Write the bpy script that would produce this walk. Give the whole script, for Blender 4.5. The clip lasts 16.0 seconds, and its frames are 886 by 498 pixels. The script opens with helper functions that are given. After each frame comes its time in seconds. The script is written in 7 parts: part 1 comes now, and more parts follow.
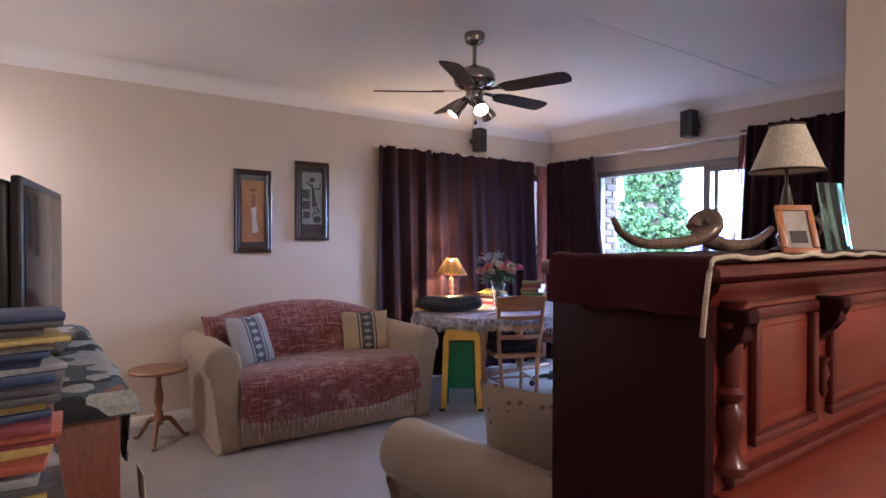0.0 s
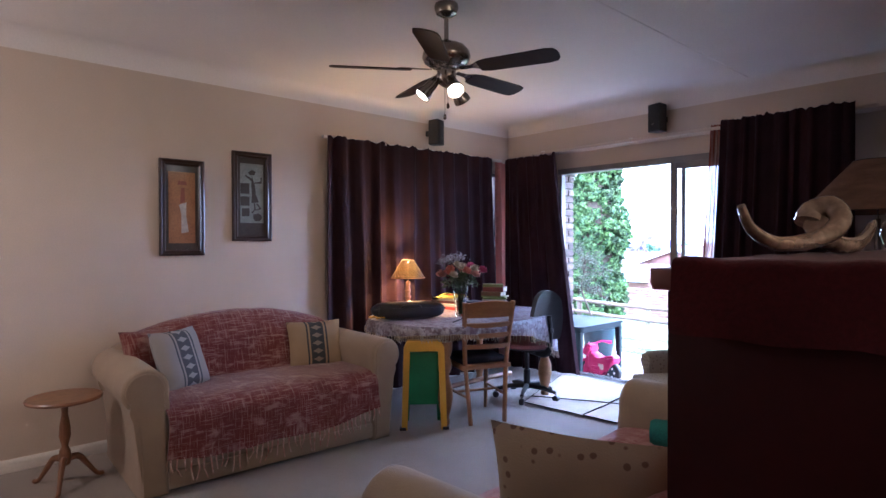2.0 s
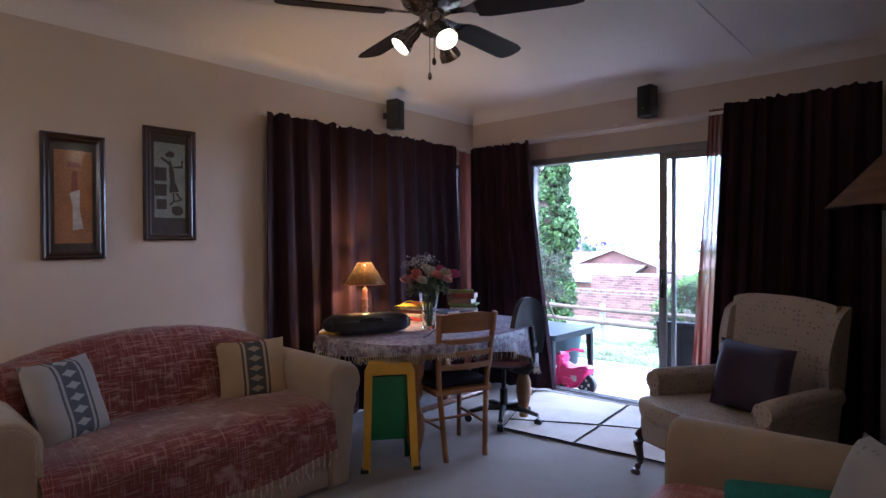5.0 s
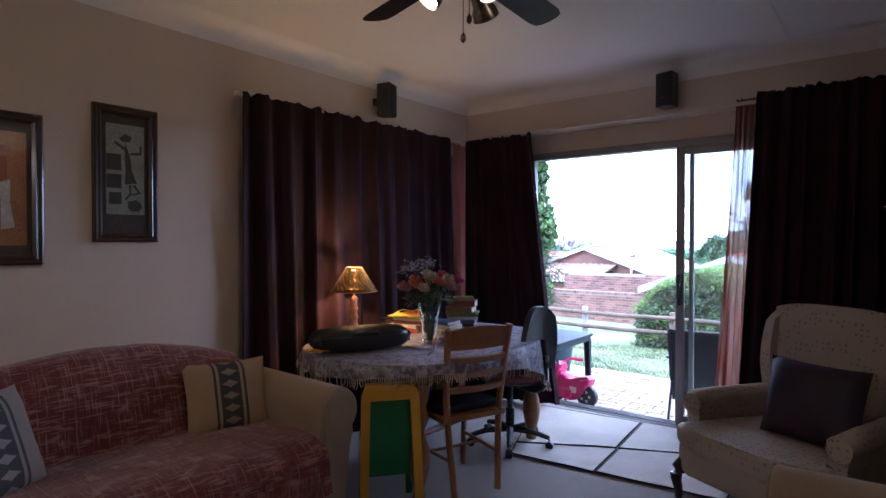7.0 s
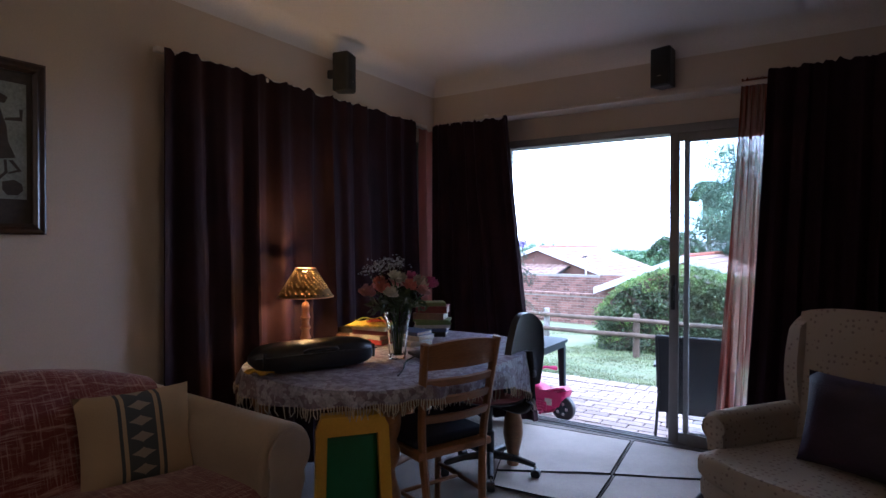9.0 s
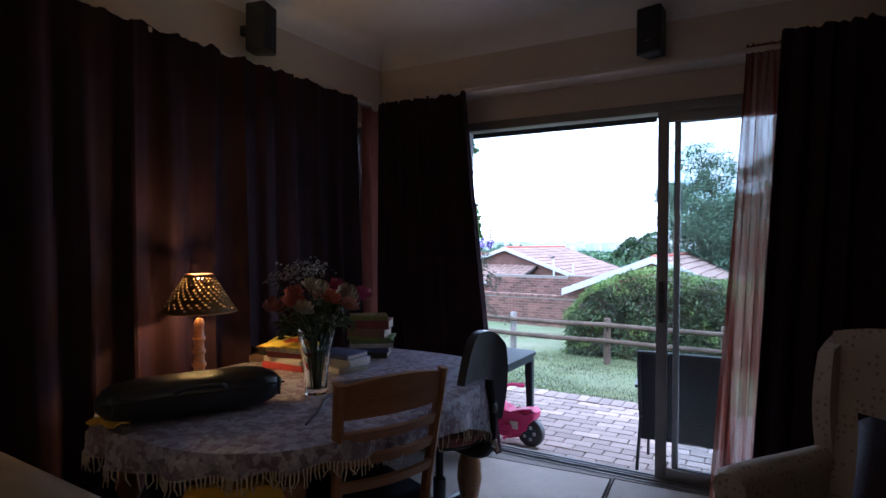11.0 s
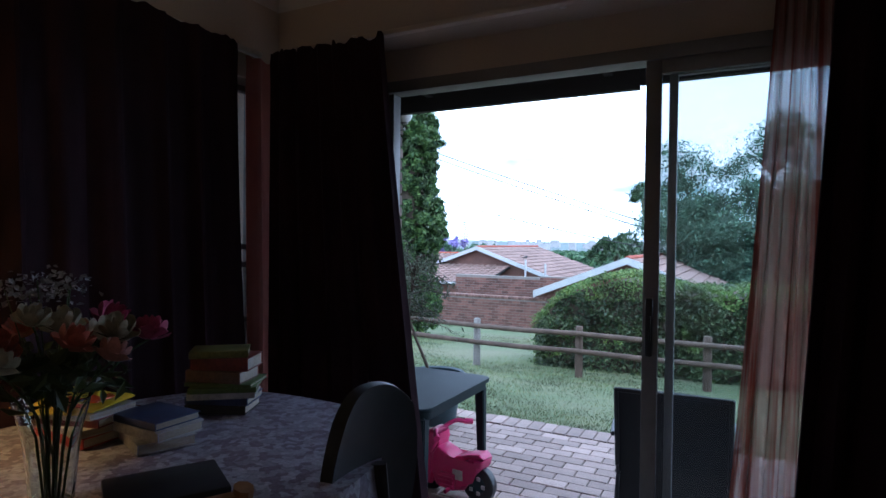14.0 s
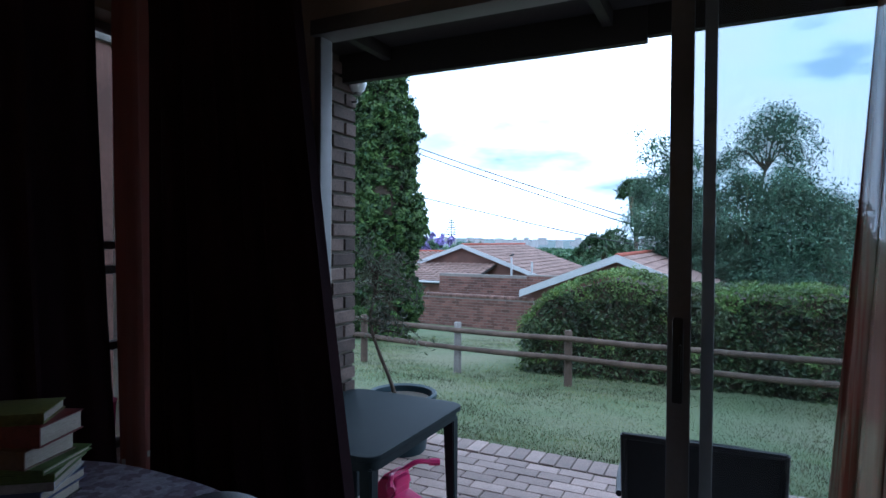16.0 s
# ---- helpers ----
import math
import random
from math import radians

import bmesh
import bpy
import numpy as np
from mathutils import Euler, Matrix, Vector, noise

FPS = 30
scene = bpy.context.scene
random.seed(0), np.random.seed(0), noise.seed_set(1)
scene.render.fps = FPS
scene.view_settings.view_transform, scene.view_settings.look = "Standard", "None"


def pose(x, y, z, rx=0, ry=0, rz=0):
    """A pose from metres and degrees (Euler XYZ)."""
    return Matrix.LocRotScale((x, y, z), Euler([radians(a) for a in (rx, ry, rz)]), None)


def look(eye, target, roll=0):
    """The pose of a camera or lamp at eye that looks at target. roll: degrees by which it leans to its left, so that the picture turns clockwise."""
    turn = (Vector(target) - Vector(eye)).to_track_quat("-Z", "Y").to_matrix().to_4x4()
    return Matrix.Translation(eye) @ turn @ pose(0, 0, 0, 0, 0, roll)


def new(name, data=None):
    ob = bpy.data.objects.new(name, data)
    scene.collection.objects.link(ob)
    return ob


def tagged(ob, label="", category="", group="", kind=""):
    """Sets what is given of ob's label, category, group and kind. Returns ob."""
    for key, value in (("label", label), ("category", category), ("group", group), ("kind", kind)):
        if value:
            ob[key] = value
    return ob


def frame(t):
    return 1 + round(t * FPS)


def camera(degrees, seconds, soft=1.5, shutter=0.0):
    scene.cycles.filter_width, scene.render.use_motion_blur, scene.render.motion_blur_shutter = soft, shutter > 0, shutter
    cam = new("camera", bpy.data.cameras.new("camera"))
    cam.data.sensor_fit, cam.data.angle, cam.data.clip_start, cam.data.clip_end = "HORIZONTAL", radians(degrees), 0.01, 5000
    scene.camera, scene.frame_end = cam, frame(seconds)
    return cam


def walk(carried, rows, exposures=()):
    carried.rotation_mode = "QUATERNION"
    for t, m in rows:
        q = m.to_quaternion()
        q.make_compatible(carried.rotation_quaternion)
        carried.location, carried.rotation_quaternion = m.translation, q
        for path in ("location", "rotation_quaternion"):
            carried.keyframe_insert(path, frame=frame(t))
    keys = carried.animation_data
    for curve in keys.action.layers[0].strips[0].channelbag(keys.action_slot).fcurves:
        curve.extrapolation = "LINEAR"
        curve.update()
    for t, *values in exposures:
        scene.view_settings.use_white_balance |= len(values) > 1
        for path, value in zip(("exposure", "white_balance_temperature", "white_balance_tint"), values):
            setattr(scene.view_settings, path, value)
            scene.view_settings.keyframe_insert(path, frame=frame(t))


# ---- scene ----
cam = camera(75.0, 16.0)
METRES, EYE, TILT, LEAN, TURN = 5.0, 1.4, 0.0, 0.0, 0.0
PATH = [
    (0, (-0.08, -0.142, 1.358), (-1.693, 1.04, 1.333), 0.1),
    (0.5, (-0.211, -0.119, 1.356), (-1.795, 1.101, 1.333), 0.1),
    (1, (-0.307, -0.09, 1.358), (-1.858, 1.172, 1.336), -0.0),
    (1.5, (-0.415, -0.052, 1.353), (-1.931, 1.252, 1.333), 0.0),
    (2, (-0.553, -0.004, 1.357), (-2.027, 1.347, 1.334), -0.1),
    (2.5, (-0.666, 0.026, 1.356), (-2.096, 1.424, 1.33), -0.1),
    (3, (-0.762, 0.073, 1.348), (-2.161, 1.502, 1.323), -0.2),
    (3.5, (-0.869, 0.147, 1.354), (-2.248, 1.595, 1.33), -0.1),
    (4, (-0.984, 0.218, 1.351), (-2.341, 1.687, 1.329), -0.2),
    (6.5, (-1.621, 0.542, 1.354), (-2.88, 2.097, 1.327), -0.0),
    (7, (-1.738, 0.586, 1.373), (-2.967, 2.164, 1.346), 0.0),
    (7.5, (-1.875, 0.644, 1.366), (-3.071, 2.247, 1.34), 0.1),
    (8, (-2.0, 0.699, 1.354), (-3.151, 2.334, 1.33), 0.0),
    (8.5, (-2.098, 0.82, 1.346), (-3.212, 2.481, 1.322), 0.1),
    (9, (-2.175, 0.979, 1.344), (-3.265, 2.656, 1.32), 0.1),
    (11.5, (-2.471, 1.761, 1.337), (-3.45, 3.505, 1.313), 0.3),
    (12, (-2.499, 1.89, 1.334), (-3.465, 3.641, 1.309), 0.3),
    (12.5, (-2.538, 2.062, 1.348), (-3.495, 3.819, 1.321), 0.5),
    (13, (-2.594, 2.236, 1.359), (-3.537, 3.999, 1.331), 0.6),
    (13.5, (-2.606, 2.406, 1.348), (-3.543, 4.173, 1.32), 1.2),
    (14, (-2.65, 2.61, 1.344), (-3.574, 4.384, 1.317), 0.7),
    (14.5, (-2.694, 2.789, 1.343), (-3.611, 4.566, 1.314), 0.6),
    (15, (-2.752, 2.967, 1.346), (-3.659, 4.749, 1.318), 0.5),
    (15.5, (-2.813, 3.132, 1.336), (-3.709, 4.92, 1.305), 0.5),
    (16, (-2.859, 3.338, 1.334), (-3.744, 5.131, 1.301), 0.4),
]
EXPOSURES = [(0.0, 0.64, 4440, 22), (2.0, 0.27, 4530, 22), (4.0, -0.14, 4620, 21), (6.5, -0.8, 4720, 20), (9.0, -1.38, 4780, 18), (11.5, -2.2, 4850, 15), (13.0, -2.5, 4850, 13), (14.5, -2.95, 4800, 10), (16.0, -3.35, 4800, 8)]
walk(cam, [(t, look(eye, target, roll)) for t, eye, target, roll in PATH], EXPOSURES)

# ---- light ----
SUN_EL, SUN_ROT = radians(40), radians(150)
world = bpy.data.worlds.new("world")
scene.world = world
world.use_nodes = True
wn, wl = world.node_tree.nodes, world.node_tree.links
sky = wn.new("ShaderNodeTexSky")
sky.sky_type, sky.sun_disc = "NISHITA", False
sky.sun_elevation, sky.sun_rotation = SUN_EL, SUN_ROT
wcoord = wn.new("ShaderNodeTexCoord")
wmap = wn.new("ShaderNodeMapping")
wmap.inputs["Scale"].default_value = (1.0, 1.0, 3.2)
wl.new(wcoord.outputs["Generated"], wmap.inputs["Vector"])
wnoise = wn.new("ShaderNodeTexNoise")
wnoise.inputs["Scale"].default_value, wnoise.inputs["Detail"].default_value = 3.1, 5.0
wl.new(wmap.outputs[0], wnoise.inputs["Vector"])
wramp = wn.new("ShaderNodeValToRGB")
wramp.color_ramp.elements[0].position, wramp.color_ramp.elements[1].position = 0.34, 0.58
wl.new(wnoise.outputs[0], wramp.inputs[0])
wmix = wn.new("ShaderNodeMix")
wmix.data_type = "RGBA"
SKYMIX = wmix.inputs
wl.new(wramp.outputs[0], SKYMIX[0])
wsky = wn.new("ShaderNodeMix")
wsky.data_type = "RGBA"
wsky.inputs[0].default_value = 0.8
wl.new(sky.outputs[0], wsky.inputs[6])
wsky.inputs[7].default_value = (46.0, 61.0, 73.0, 1)
wl.new(wsky.outputs[2], SKYMIX[6])
SKYMIX[7].default_value = (190.0, 196.0, 205.0, 1)
wl.new(wmix.outputs[2], wn["Background"].inputs["Color"])
wn["Background"].inputs["Strength"].default_value = 0.14
sun = new("sun", bpy.data.lights.new("sun", "SUN"))
sun.data.energy, sun.data.angle, sun.data.color = 5.0, radians(20), (1, .95, .88)
sun.matrix_basis = look((0, 0, 0), (-math.sin(SUN_ROT) * math.cos(SUN_EL), -math.cos(SUN_ROT) * math.cos(SUN_EL), -math.sin(SUN_EL)))


def bulb_light(name, at, watts, colour, radius=0.03):
    ob = new(name, bpy.data.lights.new(name, "POINT"))
    ob.location, ob.data.energy, ob.data.color, ob.data.shadow_soft_size = at, watts, colour, radius
    return ob


FAN = Vector((-2.83, 2.11, 0))
WARM = (1.0, 0.72, 0.38)
HEADS = [(238, 1), (338, 1), (95, 0)]
for ang, lit in HEADS:
    a = radians(ang)
    if lit:
        spot = new("fan_spot_light", bpy.data.lights.new("fan_spot_light", "SPOT"))
        spot.data.energy, spot.data.color, spot.data.shadow_soft_size = (8 if ang == 238 else 12), WARM, 0.03
        spot.data.spot_size, spot.data.spot_blend = radians(172), 1.0
        eye = (FAN.x + 0.20 * math.cos(a), FAN.y + 0.20 * math.sin(a), 2.085)
        spot.matrix_basis = look(eye, (eye[0] + math.cos(a), eye[1] + math.sin(a), 1.2))
bulb_light("table_lamp_light", (-4.53, 3.22, 1.148), 58.0, (1.0, 0.55, 0.15), 0.02)
bulb_light("hall_lamp_light", (1.25, 1.25, 2.35), 52, WARM, 0.12)
bulb_light("corner_lamp_light", (-4.2, -0.9, 2.0), 36, (1.0, 0.74, 0.46), 0.12)


# ---- materials ----
def tree_of(name):
    m = bpy.data.materials.new(name)
    m.use_nodes = True
    return m, m.node_tree.nodes, m.node_tree.links, m.node_tree.nodes["Principled BSDF"]


def rgb(c):
    return (c[0], c[1], c[2], 1)


def noise_node(n, l, vec, scale, detail=4, rough=0.55):
    t = n.new("ShaderNodeTexNoise")
    t.inputs["Scale"].default_value, t.inputs["Detail"].default_value, t.inputs["Roughness"].default_value = scale, detail, rough
    l.new(vec, t.inputs["Vector"])
    return t.outputs[0]


def ramp_node(n, l, fac, a, b, lo=0.35, hi=0.65):
    r = n.new("ShaderNodeValToRGB")
    r.color_ramp.elements[0].position, r.color_ramp.elements[1].position = lo, hi
    r.color_ramp.elements[0].color, r.color_ramp.elements[1].color = rgb(a), rgb(b)
    l.new(fac, r.inputs[0])
    return r.outputs[0]


def mix_node(n, l, fac, a, b, mode="MIX"):
    x = n.new("ShaderNodeMix")
    x.data_type, x.blend_type = "RGBA", mode
    for sock, v in ((x.inputs[0], fac), (x.inputs[6], a), (x.inputs[7], b)):
        if isinstance(v, bpy.types.NodeSocket):
            l.new(v, sock)
        elif isinstance(v, (int, float)):
            sock.default_value = v
        else:
            sock.default_value = rgb(v)
    return x.outputs[2]


def math_node(n, l, op, a, b=0.0):
    x = n.new("ShaderNodeMath")
    x.operation = op
    for sock, v in zip(x.inputs, (a, b)):
        if isinstance(v, bpy.types.NodeSocket):
            l.new(v, sock)
        else:
            sock.default_value = v
    return x.outputs[0]


def coords(n, l, stretch=(1, 1, 1)):
    c, m = n.new("ShaderNodeTexCoord"), n.new("ShaderNodeMapping")
    m.inputs["Scale"].default_value = stretch
    l.new(c.outputs["Object"], m.inputs["Vector"])
    return m.outputs[0]


def add_bump(n, l, b, height, strength, dist=0.01):
    u = n.new("ShaderNodeBump")
    u.inputs["Strength"].default_value, u.inputs["Distance"].default_value = strength, dist
    l.new(height, u.inputs["Height"])
    l.new(u.outputs[0], b.inputs["Normal"])


def mat(name, c1, c2=None, scale=4.0, rough=0.6, bump=0.2, bscale=80.0, metal=0.0, stretch=(1, 1, 1), rnd=0.0, island=0.0, spec=0.5, coat=0.0, sheen=0.0, fine=0.25, dist=0.004):
    """Two colours in large patches, fine grain over them, relief, and a random lightness for each object or island."""
    m, n, l, b = tree_of(name)
    c2 = c2 or tuple(v * 0.8 for v in c1)
    v = coords(n, l, stretch)
    big, small = noise_node(n, l, v, scale), noise_node(n, l, v, bscale, 3)
    col = mix_node(n, l, ramp_node(n, l, big, (0, 0, 0), (1, 1, 1)), c1, c2)
    grain = ramp_node(n, l, small, (1 - fine,) * 3, (1 + fine * 0.6,) * 3, 0.3, 0.7)
    col = mix_node(n, l, 1.0, col, grain, "MULTIPLY")
    for amount, node, socket in ((rnd, "ShaderNodeObjectInfo", "Random"), (island, "ShaderNodeNewGeometry", "Random Per Island")):
        if amount:
            r = n.new(node).outputs[socket]
            col = mix_node(n, l, 1.0, col, ramp_node(n, l, r, (1 - amount,) * 3, (1 + amount * 0.5,) * 3, 0, 1), "MULTIPLY")
    l.new(col, b.inputs["Base Color"])
    rr = math_node(n, l, "ADD", math_node(n, l, "MULTIPLY", small, 0.16), rough - 0.08)
    l.new(rr, b.inputs["Roughness"])
    b.inputs["Metallic"].default_value, b.inputs["Specular IOR Level"].default_value = metal, spec
    b.inputs["Coat Weight"].default_value, b.inputs["Coat Roughness"].default_value = coat, 0.12
    b.inputs["Sheen Weight"].default_value = sheen
    if bump:
        add_bump(n, l, b, small, bump, dist)
    return m


def throw_mat(name, base, dark, fleck):
    """A loose weave with pale slubs that run both ways."""
    m, n, l, b = tree_of(name)
    col = mix_node(n, l, noise_node(n, l, coords(n, l), 5), dark, base)
    for st in ((5, 90, 5), (5, 6, 100), (90, 5, 6)):
        f = noise_node(n, l, coords(n, l, st), 1.6, 3)
        col = mix_node(n, l, math_node(n, l, "MULTIPLY", ramp_node(n, l, f, (0, 0, 0), (1, 1, 1), 0.55, 0.66), 0.55), col, fleck)
    l.new(col, b.inputs["Base Color"])
    b.inputs["Roughness"].default_value, b.inputs["Sheen Weight"].default_value = 0.95, 0.3
    add_bump(n, l, b, noise_node(n, l, coords(n, l), 140, 3), 0.6, 0.006)
    return m


def dotted_mat(name, base, shade, dot, scale=22.0):
    m, n, l, b = tree_of(name)
    v = coords(n, l)
    vo = n.new("ShaderNodeTexVoronoi")
    vo.inputs["Scale"].default_value, vo.inputs["Randomness"].default_value = scale, 0.45
    l.new(v, vo.inputs["Vector"])
    col = mix_node(n, l, noise_node(n, l, v, 6), base, shade)
    col = mix_node(n, l, ramp_node(n, l, vo.outputs["Distance"], (.85, .85, .85), (0, 0, 0), 0.2, 0.27), col, dot)
    l.new(col, b.inputs["Base Color"])
    b.inputs["Roughness"].default_value = 0.9
    add_bump(n, l, b, noise_node(n, l, v, 200, 2), 0.3, 0.003)
    return m


def band_mat(name, base, band, pale, axis=1, centre=0.0, half=0.05):
    """Cloth with one patterned band across it, with pale figures in the band."""
    m, n, l, b = tree_of(name)
    c = n.new("ShaderNodeTexCoord").outputs["Object"]
    sep = n.new("ShaderNodeSeparateXYZ")
    l.new(c, sep.inputs[0])
    off = math_node(n, l, "ABSOLUTE", math_node(n, l, "SUBTRACT", sep.outputs[axis], centre))
    inside = math_node(n, l, "LESS_THAN", off, half)
    wave = math_node(n, l, "ABSOLUTE", math_node(n, l, "SINE", math_node(n, l, "MULTIPLY", sep.outputs[2], 55.0)))
    fig = math_node(n, l, "LESS_THAN", math_node(n, l, "ADD", math_node(n, l, "MULTIPLY", off, 22.0), wave), 0.9)
    core = mix_node(n, l, fig, band, pale)
    edge = math_node(n, l, "LESS_THAN", math_node(n, l, "ABSOLUTE", math_node(n, l, "SUBTRACT", off, half + 0.02)), 0.006)
    col = mix_node(n, l, inside, mix_node(n, l, edge, mix_node(n, l, noise_node(n, l, c, 9), base, [v * .8 for v in base]), band), core)
    l.new(col, b.inputs["Base Color"])
    b.inputs["Roughness"].default_value = 0.92
    add_bump(n, l, b, noise_node(n, l, c, 180, 2), 0.4, 0.003)
    return m


def patch_mat(name, a, b2, c, scale, rough=0.9):
    """Cloth with angular printed patches in three colours."""
    m, n, l, b = tree_of(name)
    v = coords(n, l)
    vo = n.new("ShaderNodeTexVoronoi")
    vo.distance = "MANHATTAN"
    vo.inputs["Scale"].default_value = scale
    l.new(v, vo.inputs["Vector"])
    sep = n.new("ShaderNodeSeparateColor")
    l.new(vo.outputs["Color"], sep.inputs[0])
    col = mix_node(n, l, math_node(n, l, "GREATER_THAN", sep.outputs[0], 0.45), a, b2)
    col = mix_node(n, l, math_node(n, l, "GREATER_THAN", sep.outputs[1], 0.68), col, c)
    col = mix_node(n, l, 1.0, col, ramp_node(n, l, noise_node(n, l, v, 90, 2), (.75,) * 3, (1.1,) * 3), "MULTIPLY")
    l.new(col, b.inputs["Base Color"])
    b.inputs["Roughness"].default_value = rough
    add_bump(n, l, b, noise_node(n, l, v, 160, 2), 0.4, 0.003)
    return m


def sheer_mat(name, a, b2, clear):
    """A thin striped voile: partly see-through, lets light pass."""
    m, n, l, b = tree_of(name)
    f = noise_node(n, l, coords(n, l, (26, 26, 0.25)), 1.0, 3)
    col = ramp_node(n, l, f, a, b2, 0.42, 0.58)
    l.new(col, b.inputs["Base Color"])
    b.inputs["Roughness"].default_value = 0.9
    tr, tl, mx, mx2 = n.new("ShaderNodeBsdfTransparent"), n.new("ShaderNodeBsdfTranslucent"), n.new("ShaderNodeMixShader"), n.new("ShaderNodeMixShader")
    l.new(col, tl.inputs["Color"])
    mx.inputs[0].default_value = 0.42
    l.new(b.outputs[0], mx.inputs[1]), l.new(tl.outputs[0], mx.inputs[2])
    l.new(ramp_node(n, l, f, (clear * .35,) * 3, (clear,) * 3, 0.40, 0.60), mx2.inputs[0])
    l.new(mx.outputs[0], mx2.inputs[1]), l.new(tr.outputs[0], mx2.inputs[2])
    l.new(mx2.outputs[0], n["Material Output"].inputs["Surface"])
    return m


def glow_mat(name, colour, strength):
    m, n, l, b = tree_of(name)
    b.inputs["Base Color"].default_value, b.inputs["Emission Color"].default_value = rgb(colour), rgb(colour)
    b.inputs["Emission Strength"].default_value = strength
    return m


def glass_mat(name, tint=(1, 1, 1), rough=0.0):
    m, n, l, b = tree_of(name)
    b.inputs["Base Color"].default_value, b.inputs["Roughness"].default_value = rgb(tint), rough
    b.inputs["Transmission Weight"].default_value, b.inputs["IOR"].default_value = 1.0, 1.45
    return m


def leaf_mat(name, a, b2, gloss=0.45):
    m, n, l, b = tree_of(name)
    r = n.new("ShaderNodeNewGeometry").outputs["Random Per Island"]
    col = mix_node(n, l, r, a, b2)
    col = mix_node(n, l, 1.0, col, ramp_node(n, l, noise_node(n, l, coords(n, l), 2.4, 4), (.38,) * 3, (1.5,) * 3), "MULTIPLY")
    l.new(col, b.inputs["Base Color"])
    b.inputs["Roughness"].default_value = gloss + 0.1
    tl, mx = n.new("ShaderNodeBsdfTranslucent"), n.new("ShaderNodeMixShader")
    l.new(col, tl.inputs["Color"])
    mx.inputs[0].default_value = 0.25
    l.new(b.outputs[0], mx.inputs[1]), l.new(tl.outputs[0], mx.inputs[2])
    l.new(mx.outputs[0], n["Material Output"].inputs["Surface"])
    return m


M_WALL = mat("wall_paint", (.655, .555, .455), (.615, .52, .42), 1.2, 0.75, 0.12, 130, fine=0.05)
M_CEIL = mat("ceiling_paint", (.84, .80, .76), (.80, .76, .72), 0.9, 0.8, 0.1, 110, fine=0.05)
M_TRIM = mat("white_gloss_paint", (.78, .75, .70), (.70, .66, .60), 3, 0.4, 0.05, 60, fine=0.06)
M_CARPET = mat("carpet_pile", (.295, .25, .212), (.25, .21, .178), 2.4, 0.95, 0.9, 170, sheen=0.3, fine=0.3, dist=0.008)
M_MAT = mat("felt_mat", (.56, .49, .43), (.48, .42, .365), 3.5, 0.95, 0.7, 190, fine=0.2)
M_BINDING = mat("dark_binding_tape", (.05, .038, .032), None, 6, 0.95, 0.3, 150, spec=0.1)
M_DRAPE = mat("heavy_drape", (.030, .011, .016), (.019, .0075, .012), 3, 0.75, 0.3, 240, spec=0.15, fine=0.25)
M_SHEER_R = sheer_mat("orange_voile", (.26, .055, .03), (.52, .31, .24), 0.5)
M_SHEER_W = sheer_mat("rose_voile", (.50, .20, .16), (.55, .26, .22), 0.08)
M_ALU = mat("aluminium", (.25, .24, .235), (.20, .195, .19), 3, 0.5, 0.03, 60, metal=0.3, fine=0.06)
M_GLASS = glass_mat("window_glass", (.93, .97, .98))
M_BLACK = mat("black_plastic", (.018, .018, .02), (.03, .03, .033), 6, 0.42, 0.1, 220, fine=0.15)
M_PIANO = mat("mahogany", (.24, .038, .015), (.15, .022, .010), 2.0, 0.36, 0.008, 24, stretch=(5, 1, 5), coat=0.25, fine=0.05)
M_PIANO_D = mat("carved_mahogany", (.13, .018, .011), (.09, .012, .008), 5, 0.36, 0.008, 40, coat=0.25, fine=0.06)
# the piano's mahogany with the unlit end's shade put into the colour; brackets reuse it
M_PIANO_S = mat("shaded_mahogany", (.034, .006, .008), (.024, .005, .006), 4, 0.55, 0.01, 40, spec=0.1, fine=0.1)
M_VELVET = mat("wine_velvet", (.055, .005, .008), (.035, .0035, .006), 5, 0.9, 0.4, 150, sheen=0.06, spec=0.2, fine=0.3)
M_BRAID = mat("cream_braid", (.66, .58, .45), None, 20, 0.9, 0.6, 200)
M_SOFA = mat("cream_upholstery", (.36, .275, .19), (.31, .235, .165), 4, 0.92, 0.5, 230, sheen=0.2, fine=0.12)
M_THROW = throw_mat("woven_throw", (.18, .029, .024), (.105, .018, .017), (.40, .26, .21))
M_THROW2 = throw_mat("pink_throw", (.31, .085, .08), (.21, .052, .055), (.50, .30, .27))
M_FRINGE = mat("throw_fringe", (.46, .22, .17), (.66, .52, .43), 30, 0.95, 0.3, 200)
M_CUSH_A = band_mat("grey_band_cloth", (.36, .345, .345), (.08, .09, .11), (.34, .34, .35))
M_CUSH_B = band_mat("olive_band_cloth", (.40, .29, .17), (.055, .06, .065), (.26, .22, .17))
M_DOTTED = dotted_mat("sprigged_cloth", (.50, .43, .35), (.42, .36, .29), (.25, .19, .175), 36)
M_DOTTED2 = dotted_mat("sprigged_cushion_cloth", (.37, .30, .22), (.30, .24, .18), (.13, .075, .06), 27)
M_GREYSPRIG = dotted_mat("grey_sprigged_cloth", (.29, .28, .275), (.24, .235, .235), (.17, .14, .16), 30)
M_PURPLE = mat("purple_satin", (.036, .017, .045), (.024, .012, .032), 7, 0.55, 0.3, 120)
M_TEAL = mat("teal_cloth", (.03, .22, .19), (.02, .16, .14), 6, 0.85, 0.4, 160)
M_PINE = mat("honey_wood", (.33, .16, .062), (.27, .125, .046), 3, 0.4, 0.08, 40, stretch=(1, 1, 6), coat=0.2, fine=0.2)
